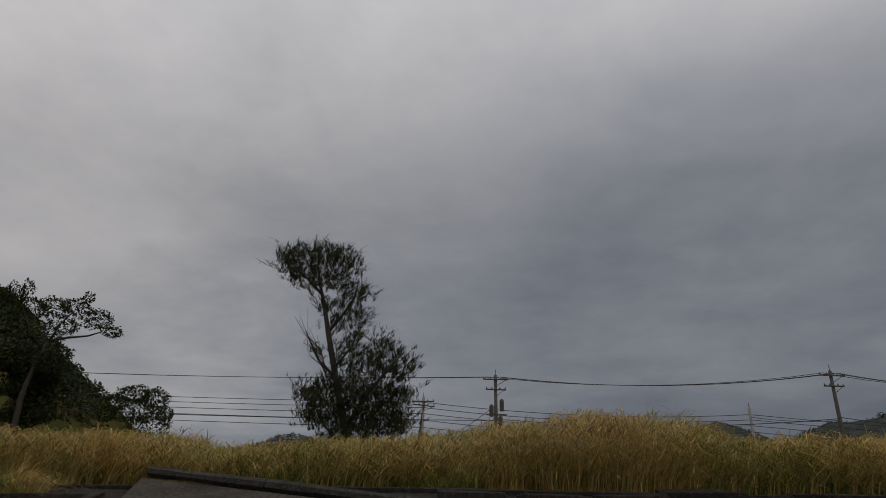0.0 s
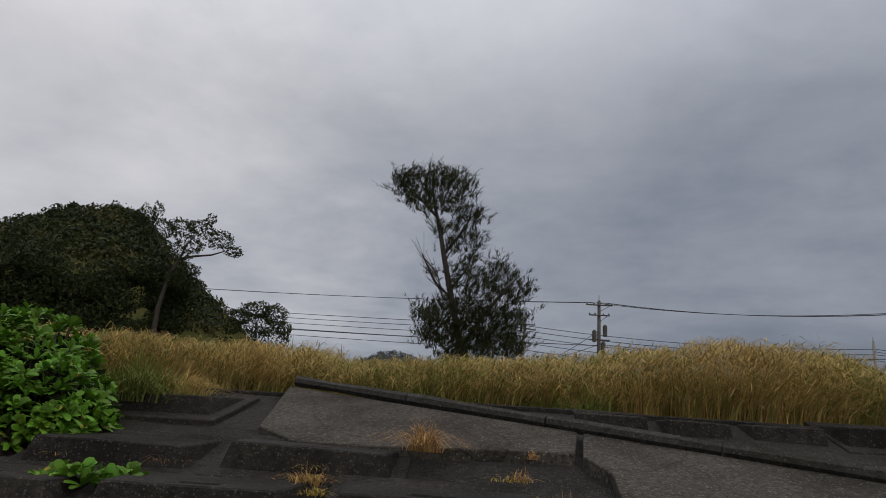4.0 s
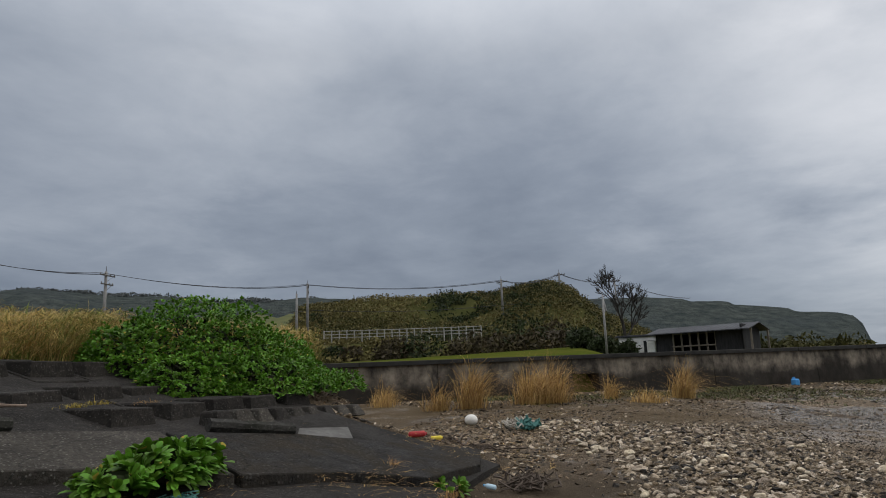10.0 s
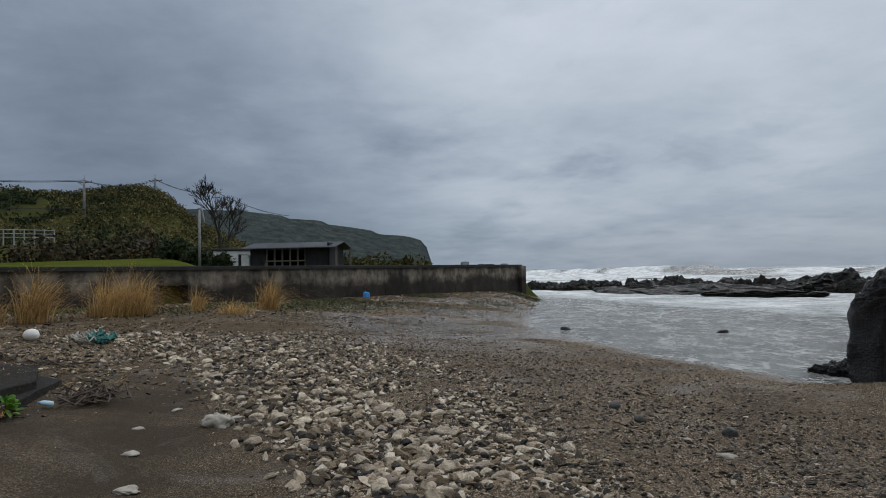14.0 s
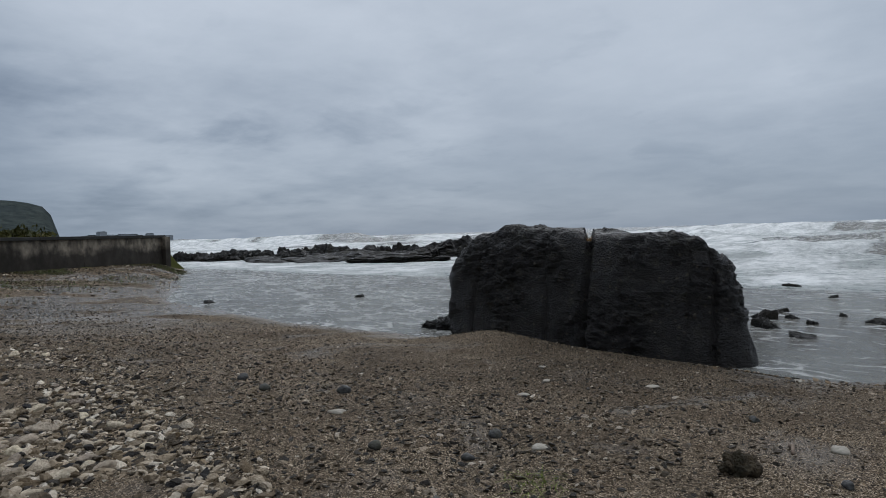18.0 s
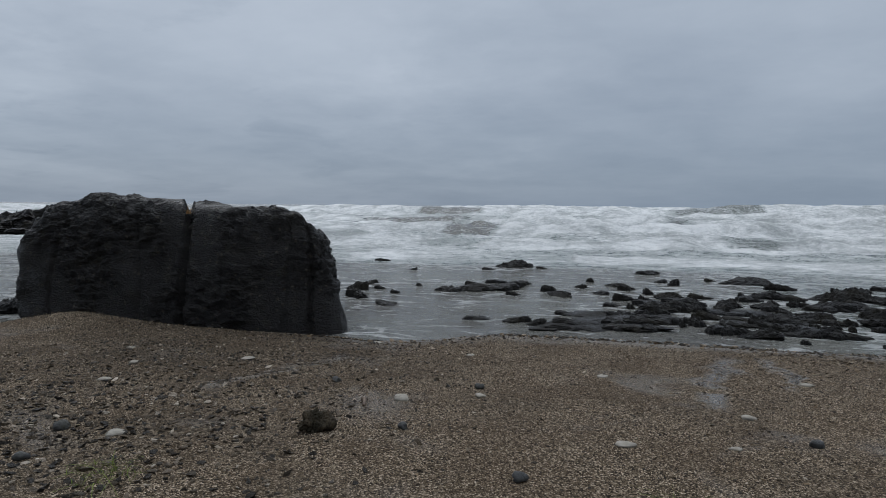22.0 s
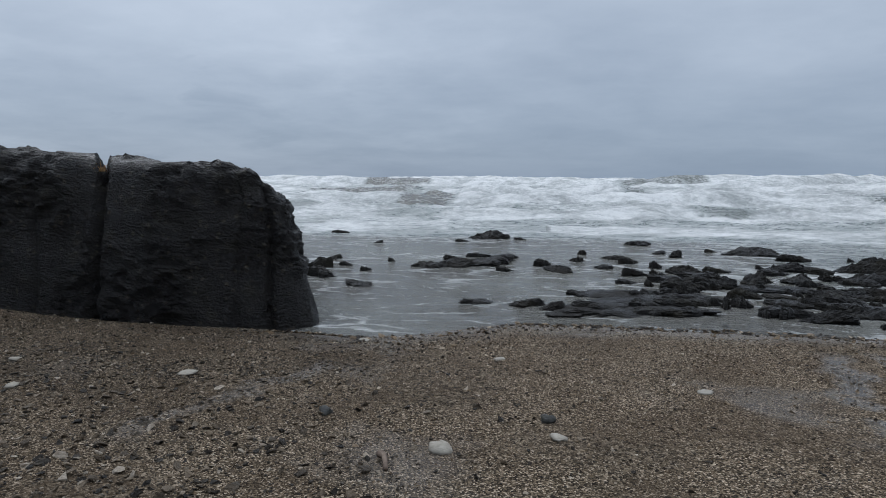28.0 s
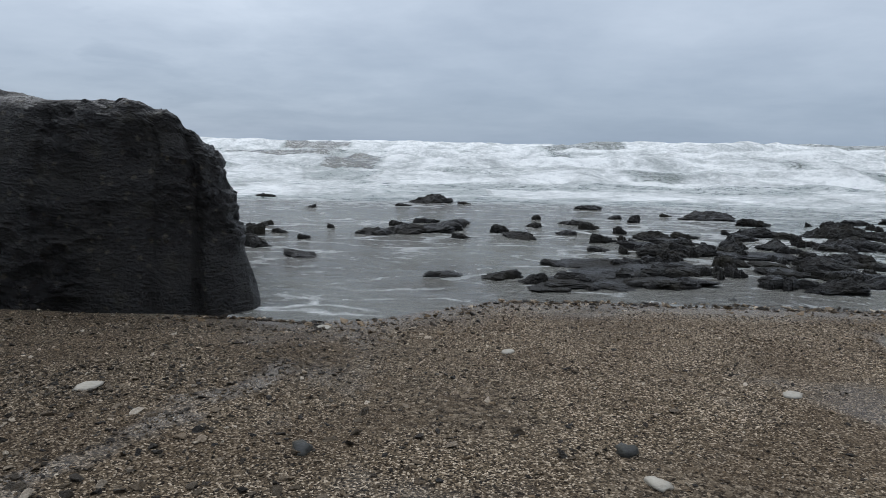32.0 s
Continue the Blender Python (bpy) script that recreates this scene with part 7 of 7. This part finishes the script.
def single_stone(x, y, w, material, label, tall=0.45, name="stone", seed=0):
    q = np.random.default_rng(seed + 500)
    v, f = ICO2 if w < 0.2 else ico(4)
    b = 1 + (1.3 if material is M_PUMICE else 0.75) * fbm(v[:, 0] * (2.6 if material is M_PUMICE else 1.5) + seed, v[:, 1] * 1.5, v[:, 2] * 1.5, 3, seed)
    P = v * b[:, None] * np.array((w * 0.5, w * 0.36, w * tall * 0.6))
    ob = build(name, P, f, material)
    ob.matrix_world = pose(x, y, g1(x, y) + w * tall * 0.22, 0, 0, q.uniform(0, 180))
    return tagged(ob, label, "stone", "loose stones on the sand")


for k, (x, y, w) in enumerate(((7.27, 0.08, 0.16), (6.17, -1.93, 0.15), (4.41, -4.02, 0.17), (2.36, -4.45, 0.15), (-1.13, -5.06, 0.14), (1.9, -8.8, 0.12), (4.9, 0.75, 0.2), (5.9, 0.9, 0.17), (7.9, 0.75, 0.15), (6.9, 1.0, 0.13), (0.05, -6.12, 0.12), (-1.85, -5.2, 0.09), (3.6, -5.8, 0.13), (2.9, -7.2, 0.14), (3.9, -6.6, 0.13), (4.5, -7.3, 0.12), (-2.1, -6.0, 0.13), (-2.9, -7.4, 0.13), (0.5, -8.0, 0.11), (-1.0, -7.2, 0.12))):
    single_stone(x, y, w, M_PALE, "pale flat limestone pebble on brown sand", 0.22, seed=k)
for k, (x, y, w) in enumerate(((1.03, -4.84, 0.22), (0.42, -5.02, 0.09), (5.8, -4.05, 0.16), (6.6, -4.2, 0.15), (5.1, -4.6, 0.15), (2.8, -4.45, 0.13), (2.1, -3.1, 0.14), (-1.94, -10.3, 0.14), (2.6, -3.9, 0.10), (0.2, -3.6, 0.10), (-0.5, -4.3, 0.11), (0.1, -6.4, 0.09), (-2.4, -5.4, 0.11), (1.5, -6.4, 0.10), (3.3, -3.6, 0.13))):
    single_stone(x, y, w, M_PUMICE if w > 0.2 else M_DARKSTONE, "rough pitted brown lump of rock on wet sand" if w > 0.2 else "dark rounded stone on wet sand", 0.72 if w > 0.2 else 0.6, seed=40 + k)
single_stone(0.68, -5.84, 0.17, M_PALE, "pale pitted coral stone half sunk in sand", 0.32, seed=77)
single_stone(6.9, 0.25, 0.3, M_PALE, "large pale limestone cobble", 0.5, seed=78)

# ---------- plants on the concrete and before the wall ----------
M_STRAWGREEN = mat("yellow_green_grass", (0.20, 0.16, 0.03), (0.30, 0.22, 0.05), 6, island=0.35, bump=0)
M_DRYTUFT = mat("dry_tuft", (0.30, 0.16, 0.06), (0.40, 0.25, 0.10), 6, island=0.4, bump=0)
for k, (x, y, h, n, s_) in enumerate(((-1.36, 5.78, 0.42, 420, 0.08), (-2.1, 5.15, 0.22, 90, 0.10), (-0.55, 5.55, 0.16, 60, 0.06), (-0.15, 5.0, 0.22, 90, 0.12), (-3.35, 5.35, 0.18, 70, 0.10), (-2.9, 4.35, 0.26, 120, 0.12), (0.75, 4.85, 0.16, 80, 0.12), (1.25, 4.8, 0.12, 60, 0.12), (2.3, 4.75, 0.16, 90, 0.15), (6.95, 3.0, 0.24, 80, 0.07), (6.4, 5.85, 0.10, 70, 0.15), (5.6, 2.35, 0.18, 60, 0.08), (6.6, 2.2, 0.16, 50, 0.08), (-0.45, 6.1, 0.14, 40, 0.04))):
    reed_clump((x, y, rev(y) + (0.10 if k in (0,) else 0.0)), h, n, s_, (0.1, -0.1), "dry orange grass tuft growing in a concrete joint", M_DRYTUFT, (0.004, 0.008), "grass_tuft", "grass tuft", 0.7)
reed_clump((-4.75, 7.0, 1.64), 0.75, 800, 0.24, (0.35, -0.15), "green arching grass clump on the revetment", M_GREEN, (0.008, 0.018), "grass_clump")
reed_clump((-4.45, 7.35, 1.75), 0.55, 420, 0.22, (0.5, -0.1), "green and straw grass clump on the revetment", M_STRAW, (0.006, 0.014), "grass_clump")
REEDS = ((18.6, 5.4, 1.55, 300, 0.32), (18.0, 6.2, 0.9, 140, 0.3), (19.6, 3.9, 1.25, 380, 0.38), (19.9, 3.3, 1.4, 420, 0.4), (21.6, 1.75, 0.85, 130, 0.2), (23.4, -0.4, 1.25, 260, 0.3), (20.2, 0.6, 0.5, 200, 0.4), (20.6, 9.0, 0.8, 160, 0.35), (19.6, 8.6, 0.65, 120, 0.3))
for x, y, h, n, s_ in REEDS:
    reed_clump((x, y, g1(x, y) - 0.02), h * 1.45, int(n * 1.5), s_ * 0.85, (0.08, -0.30), "dry golden reeds bent by the wind before the wall", M_STRAW2, (0.009, 0.018), wild=0.40, fan=0.18)
n = 34000
s_ = q.uniform(8, 41, n)
d_ = 0.5 + np.abs(q.normal(0, 1, n)) * 2.6
x, y = WALL_A[0] + WDIR[0] * s_ + WOUT[0] * d_, WALL_A[1] + WDIR[1] * s_ + WOUT[1] * d_
on = vnoise(x * 0.35, y * 0.35, 0, 64) > 0.0
x, y = x[on], y[on]
V, F = blades(np.stack([x, y, ground(x, y)], 1), q.uniform(0.05, 0.17, len(x)), q.normal(0, 0.17, (len(x), 2)), q.uniform(0.02, 0.05, len(x)), 2, 0.7)
tagged(build("beach_weeds", V, F, [M_WEED, M_BROWNBUSH], index=(np.repeat(q.uniform(0, 1, len(x)), 2) < 0.45).astype(int)), "sparse green and brown weeds on the gravel below the wall", "weeds", kind="stuff")
cabbage_bush("rosette_plant", (((0.0, 0.0, 0.0), (0.16, 0.14, 0.14)),), 0.13, 16, "small green sprout beside washed-up twigs", 34, (7.15, 2.35, 0.22), 8, False)
cabbage_bush("rosette_plant", (((0.0, 0.0, 0.0), (0.20, 0.16, 0.10)), ((0.3, 0.1, 0.0), (0.15, 0.12, 0.08))), 0.15, 30, "low green rosettes spilling over a block edge", 35, (-3.7, 4.75, 1.0), 8, False)

cabbage_bush("rosette_plant", (((0.0, 0.0, 0.0), (0.40, 0.16, 0.14)), ((-0.35, 0.0, 0.0), (0.25, 0.14, 0.10)), ((0.4, 0.0, 0.0), (0.2, 0.14, 0.08))), 0.13, 70, "low green rosettes growing in a joint of the ramp", 36, (1.75, 4.86, 1.00), 9, False)
n = 900
x = q.uniform(3.8, 9.3, n)
y = np.clip(q.normal(2.9, 0.55, n), 2.2, 4.6)
on = vnoise(x * 1.4, y * 1.4, 0, 66) > 0.02
x, y = x[on], y[on]
V, F = blades(np.stack([x, y, rev(y) + 0.062 + 0 * x], 1), q.uniform(0.004, 0.02, len(x)), q.normal(0, 0.12, (len(x), 2)), q.uniform(0.006, 0.014, len(x)), 2, 0.0)
tagged(build("dry_litter", V, F, M_STRAW2), "scattered dry stalks and litter on the ramp", "litter", kind="stuff")
n = 500
x, y = q.uniform(5.0, 9.4, n), q.normal(2.6, 0.35, n)
sz_ = 0.008 + 0.03 * q.uniform(0, 1, n) ** 3
V, F, _ = join([(stone_set(x[k::6], y[k::6], sz_[k::6], GRITS[k], 0.2, 70 + k), 0) for k in range(6)])
tagged(build("ramp_gravel", V + np.array((0, 0, 0.0)), F, M_GRAVEL, smooth=False), "gravel washed against the ramp's edge", "stones", kind="stuff")
for x, y, n in ((-2.15, 5.45, 60), (-2.1, 5.2, 70), (-2.0, 4.95, 60), (-0.62, 5.5, 40), (-0.35, 5.1, 60), (-4.2, 5.3, 60), (-3.9, 4.95, 70), (2.2, 5.0, 60), (5.4, 5.9, 50), (5.75, 5.95, 50)):
    reed_clump((x, y, rev(y) + 0.01), 0.12, n, 0.09, (0.1, -0.1), "yellow-green grass creeping along a concrete joint", M_STRAWGREEN, (0.006, 0.012), "joint_grass", "grass tuft", 1.3)
reed_clump((5.16, -9.47, 1.385), 0.16, 40, 0.03, (0.0, 0.0), "orange-green grass tuft in the boulder's notch", M_DRYTUFT, (0.006, 0.012), "grass_tuft", "grass tuft", 0.6)
reed_clump((1.83, -3.74, -0.02), 0.10, 60, 0.14, (0.0, 0.0), "yellow-green grass scraps on the sand", M_GREEN, (0.004, 0.008), "grass_tuft", "grass tuft", 2.2)
reed_clump((-1.46, -4.09, -0.04), 0.09, 40, 0.12, (0.0, 0.0), "yellow-green grass scraps on the sand", M_GREEN, (0.004, 0.008), "grass_tuft", "grass tuft", 2.2)
# ---------- washed-up things ----------
M_DRIFT = mat("bleached_driftwood", (0.10, 0.07, 0.052), (0.25, 0.19, 0.145), 16, c3=(0.12, 0.085, 0.065), big=3, stretch=(1, 1, 1), bump=0.4)
M_DRIFTDARK = mat("dark_driftwood", (0.06, 0.045, 0.035), (0.11, 0.085, 0.065), 12, bump=0.4)
M_BLACKPL = mat("black_plastic", (0.022, 0.022, 0.026), (0.04, 0.04, 0.045), 10, rough=(0.35, 0.6), bump=0.1)
M_WHITEPL = mat("white_foam_plastic", (0.62, 0.60, 0.55), (0.75, 0.73, 0.69), 15, c3=(0.5, 0.47, 0.40), big=3, bump=0.2)
M_RED = mat("red_plastic", (0.30, 0.02, 0.025), (0.40, 0.035, 0.035), 12, bump=0.1, rough=(0.4, 0.7))
M_YELLOW = mat("yellow_plastic", (0.60, 0.47, 0.05), (0.70, 0.56, 0.09), 12, bump=0.1)
M_TEAL = mat("teal_net", (0.03, 0.12, 0.11), (0.09, 0.22, 0.19), 20, bump=0.2)
M_GREENPL = mat("green_plastic", (0.02, 0.32, 0.16), (0.05, 0.42, 0.22), 12, bump=0.1)
M_BLUE = mat("blue_plastic", (0.04, 0.22, 0.50), (0.08, 0.30, 0.58), 12, bump=0.1)
M_PALEBLUE = mat("pale_blue_plastic", (0.36, 0.50, 0.58), (0.46, 0.60, 0.66), 12, rough=(0.3, 0.5), bump=0.1)
M_ROPE = mat("frayed_rope", (0.28, 0.26, 0.22), (0.42, 0.39, 0.33), 25, bump=0.5)


def branch(name, pts, r0, r1, label, material=M_DRIFT, forks=()):
    t = thing(name, pts[0], label, "driftwood", "washed-up driftwood")
    o = Vector(pts[0])
    P = [Vector(p) - o for p in pts]
    qd = random.Random(round(pts[0][0] * 100))
    fine = []
    for p, q in zip(P, P[1:]):
        fine += [p.lerp(q, i / 4) + Vector([qd.uniform(-0.22, 0.22) * r1 for _ in range(3)]) for i in range(4)]
    P = fine + [P[-1]]
    n = len(P)
    part("stem", tube(P, [(r0 + (r1 - r0) * i / (n - 1)) * qd.uniform(0.8, 1.15) for i in range(n)], 8), material, t, smooth=True)
    for fk in forks:
        part("fork", tube([Vector(p) - o for p in fk], [r1 * 1.1, r1 * 0.9, r1 * 0.5][:len(fk)], 7), material, t, smooth=True)
    return t


branch("driftwood_branch", ((2.80, 6.78, 1.66), (2.98, 6.78, 1.62), (3.12, 6.76, 1.58), (3.30, 6.74, 1.57)), 0.036, 0.026, "thick bleached driftwood branch lying on a block", M_DRIFT, (((3.20, 6.76, 1.58), (3.30, 6.72, 1.68), (3.38, 6.70, 1.78)),))
branch("driftwood_branch", ((2.84, 6.88, 1.64), (3.15, 6.92, 1.63), (3.45, 6.86, 1.61), (3.62, 6.86, 1.64), (3.78, 6.90, 1.64)), 0.026, 0.015, "reddish brown driftwood branch on the revetment", M_DRIFTDARK)
branch("driftwood_branch", ((3.16, 6.66, 1.55), (3.50, 6.66, 1.55), (3.86, 6.64, 1.55), (4.06, 6.66, 1.57), (4.16, 6.68, 1.65)), 0.021, 0.012, "long thin bleached branch with an upturned tip", M_DRIFT, (((4.04, 6.66, 1.57), (4.12, 6.66, 1.56), (4.20, 6.66, 1.57)), ((3.60, 6.66, 1.55), (3.56, 6.60, 1.52))))
branch("driftwood_branch", ((2.98, 6.84, 1.68), (3.22, 6.86, 1.69), (3.48, 6.84, 1.66), (3.60, 6.84, 1.65)), 0.022, 0.012, "thin dark driftwood stick across the pile", M_DRIFTDARK)
branch("driftwood_stick", ((4.42, 6.12, 1.40), (4.60, 6.10, 1.40), (4.76, 6.06, 1.39), (4.94, 6.02, 1.38)), 0.028, 0.014, "pale twisted stick lying on the concrete", M_DRIFT)


def float_ball(name, at, r, material, label, squash=0.9, eyes=True, rope=True):
    t = thing(name, at, label, "fishing float")
    bm = bmesh.new()
    bmesh.ops.create_uvsphere(bm, u_segments=24, v_segments=14, radius=r, matrix=Matrix.Diagonal((1, 1, squash, 1)))
    part("body", bm, material, t, smooth=True)
    part("seam", tube([(r * 1.0 * math.cos(k * 0.5236), r * math.sin(k * 0.5236), 0) for k in range(13)], r * 0.03, 5, caps=False), material, t)
    if eyes:
        part("lug", box(r * 0.5, r * 0.3, r * 0.35, (0, 0, r * squash + r * 0.1), r * 0.08), material, t)
    if rope:
        part("rope", tube([(0, -r * 0.2, r * squash), (r * 0.6, -r * 0.5, r * 0.8), (r * 1.15, -r * 0.6, 0.0), (r * 1.9, -r * 0.7, -r * 0.6)], r * 0.09, 6), M_ROPE, t, "frayed pale rope")
    return t


float_ball("net_float", (4.33, 6.82, 1.60), 0.105, M_BLACKPL, "black plastic net float with rope on the revetment")
single = single_stone(4.42, 6.68, 0.09, M_WHITEPL, "white foam scrap beside the black float", 0.4, "foam_scrap", 91)
single.location.z = 1.55
float_ball("white_float", (14.9, 4.35, g1(14.9, 4.35) + 0.11), 0.15, M_WHITEPL, "large white foam float on the debris line", 0.85, False, False)
for (x, y, w, m, lab, cat) in ((9.5, 3.63, 0.26, M_RED, "faded red plastic float among stones", "plastic float"), (9.76, 3.42, 0.18, M_YELLOW, "small yellow plastic block among stones", "plastic scrap"), (8.86, 4.02, 0.24, M_GREENPL, "bright green plastic scrap by the ramp", "plastic scrap")):
    t = thing("plastic_scrap", (x, y, g1(x, y) + w * 0.16), lab, cat, "washed-up plastic", -55)
    part("body", tube([(-w / 2, 0, 0.01), (-w * 0.42, 0, 0.01), (w * 0.42, 0, 0.01), (w / 2, 0, 0.01)], [w * 0.10, w * 0.18, w * 0.18, w * 0.10], 10), m, t, smooth=True)
    part("cap", tube([(w / 2, 0, 0.01), (w * 0.58, 0, 0.01)], w * 0.09, 8), m, t)
bottle = thing("plastic_bottle", (7.7, 2.05, g1(7.7, 2.05) + 0.05), "pale blue plastic bottle beside twigs", "bottle", rz=70)
part("body", tube([(-0.07, 0, 0), (-0.06, 0, 0), (0.04, 0, 0.01), (0.065, 0, 0.015), (0.08, 0, 0.015)], [0.02, 0.03, 0.03, 0.02, 0.012], 10), M_PALEBLUE, bottle, smooth=True)
part("cap", tube([(0.08, 0, 0.015), (0.10, 0, 0.018)], 0.014, 8), M_BLUE, bottle)
jug = thing("blue_can", (32.0, -5.15, g1(32.0, -5.15) + 0.12), "blue plastic can against the sea wall", "can", rz=20)
part("body", box(0.34, 0.24, 0.30, (0, 0, 0.0), 0.05), M_BLUE, jug)
part("neck", tube([(0.1, 0, 0.15), (0.1, 0, 0.22)], 0.04, 8), M_BLUE, jug)


def tangle(name, at, r, n, material, label, category, thick=0.008, flat=0.35, seed=1):
    q = random.Random(seed)
    t = thing(name, at, label, category)
    for k in range(n):
        a0 = q.uniform(0, 6.28)
        c = Vector((q.gauss(0, r * 0.45), q.gauss(0, r * 0.35), 0))
        pts = []
        for i in range(8):
            aa = a0 + i * q.uniform(0.5, 0.9)
            rr = r * q.uniform(0.25, 0.55)
            pts.append(c + Vector((math.cos(aa) * rr, math.sin(aa) * rr, abs(q.gauss(0, r * flat)))))
        part("strand", tube(pts, thick, 4), material, t)
    return t


tangle("fishing_net", (14.15, 2.9, g1(14.15, 2.9) + 0.02), 0.26, 22, M_TEAL, "heap of teal fishing net on cobbles", "fishing net", 0.03, 0.30, 2)
tangle("rope_heap", (14.45, 3.1, g1(14.45, 3.1) + 0.02), 0.35, 12, M_ROPE, "tangled pale rope on cobbles", "rope", 0.022, 0.3, 3)
tangle("net_scrap", (4.05, 3.5, rev(3.5) + 0.03), 0.22, 8, M_TEAL, "teal net scrap under the rosettes", "fishing net", 0.006, 0.12, 4)
tangle("twig_heap", (8.15, 1.75, g1(8.15, 1.75) + 0.02), 0.40, 26, M_DRIFTDARK, "dark heap of washed-up twigs and roots", "twigs", 0.012, 0.16, 5)
tangle("twig_heap", (12.4, 4.3, g1(12.4, 4.3) + 0.02), 0.5, 18, M_DRIFTDARK, "twigs and cane stalks on the debris line", "twigs", 0.012, 0.14, 6)
tangle("twig_heap", (10.6, 2.9, g1(10.6, 2.9) + 0.02), 0.55, 18, M_DRIFTDARK, "dark twigs washed against the ramp", "twigs", 0.012, 0.12, 7)
for k, (x, y, ln, a) in enumerate(((12.2, 3.7, 1.4, 10), (11.0, 3.4, 1.1, 40), (4.2, 0.2, 0.6, 70), (4.0, -0.4, 0.5, 20))):
    c, s2 = math.cos(radians(a)), math.sin(radians(a))
    z = g1(x, y) + 0.05
    r = 0.08 if ln > 1.5 else 0.025
    branch("driftwood_log" if ln > 1.5 else "driftwood_stick", [(x + c * ln * (i / 4 - 0.5), y + s2 * ln * (i / 4 - 0.5), z + 0.02 * math.sin(i * 2)) for i in range(5)], r, r * 0.6, "dark driftwood log on the tide line" if ln > 1.5 else "thin driftwood stick on the stones", M_DRIFTDARK)
stick = branch("driftwood_stick", ((0.98, -5.72, -0.09), (0.93, -5.62, -0.06), (0.9, -5.52, -0.08)), 0.02, 0.012, "short pale stick lying on wet sand", M_DRIFT)
# paler patch of fresh concrete by the toe blocks
bm = bmesh.new()
f = bm.faces.new([bm.verts.new((x, y, rev(y) + 0.02)) for x, y in ((6.95, 4.17), (7.78, 3.85), (8.3, 4.18), (7.44, 4.42))])
up = bmesh.ops.extrude_face_region(bm, geom=[f])
for v in [g for g in up["geom"] if isinstance(g, bmesh.types.BMVert)]:
    v.co.z -= 0.12
bmesh.ops.recalc_face_normals(bm, faces=bm.faces[:])
part("patch_slab", bm, M_PATCH, revetment, "pale smooth concrete patch")
# far town across the bay
town = np.random.default_rng(9)
for k in range(16):
    az = radians(105.6 + k * 0.42 + town.uniform(-0.1, 0.1))
    x, y = 900 * math.sin(az), 900 * math.cos(az)
    t = thing("far_building", (x, y, -0.3), "hazy pale building across the bay", "building", "far buildings across the bay")
    h = town.uniform(3, 8) * (1.6 if k in (4, 5) else 1)
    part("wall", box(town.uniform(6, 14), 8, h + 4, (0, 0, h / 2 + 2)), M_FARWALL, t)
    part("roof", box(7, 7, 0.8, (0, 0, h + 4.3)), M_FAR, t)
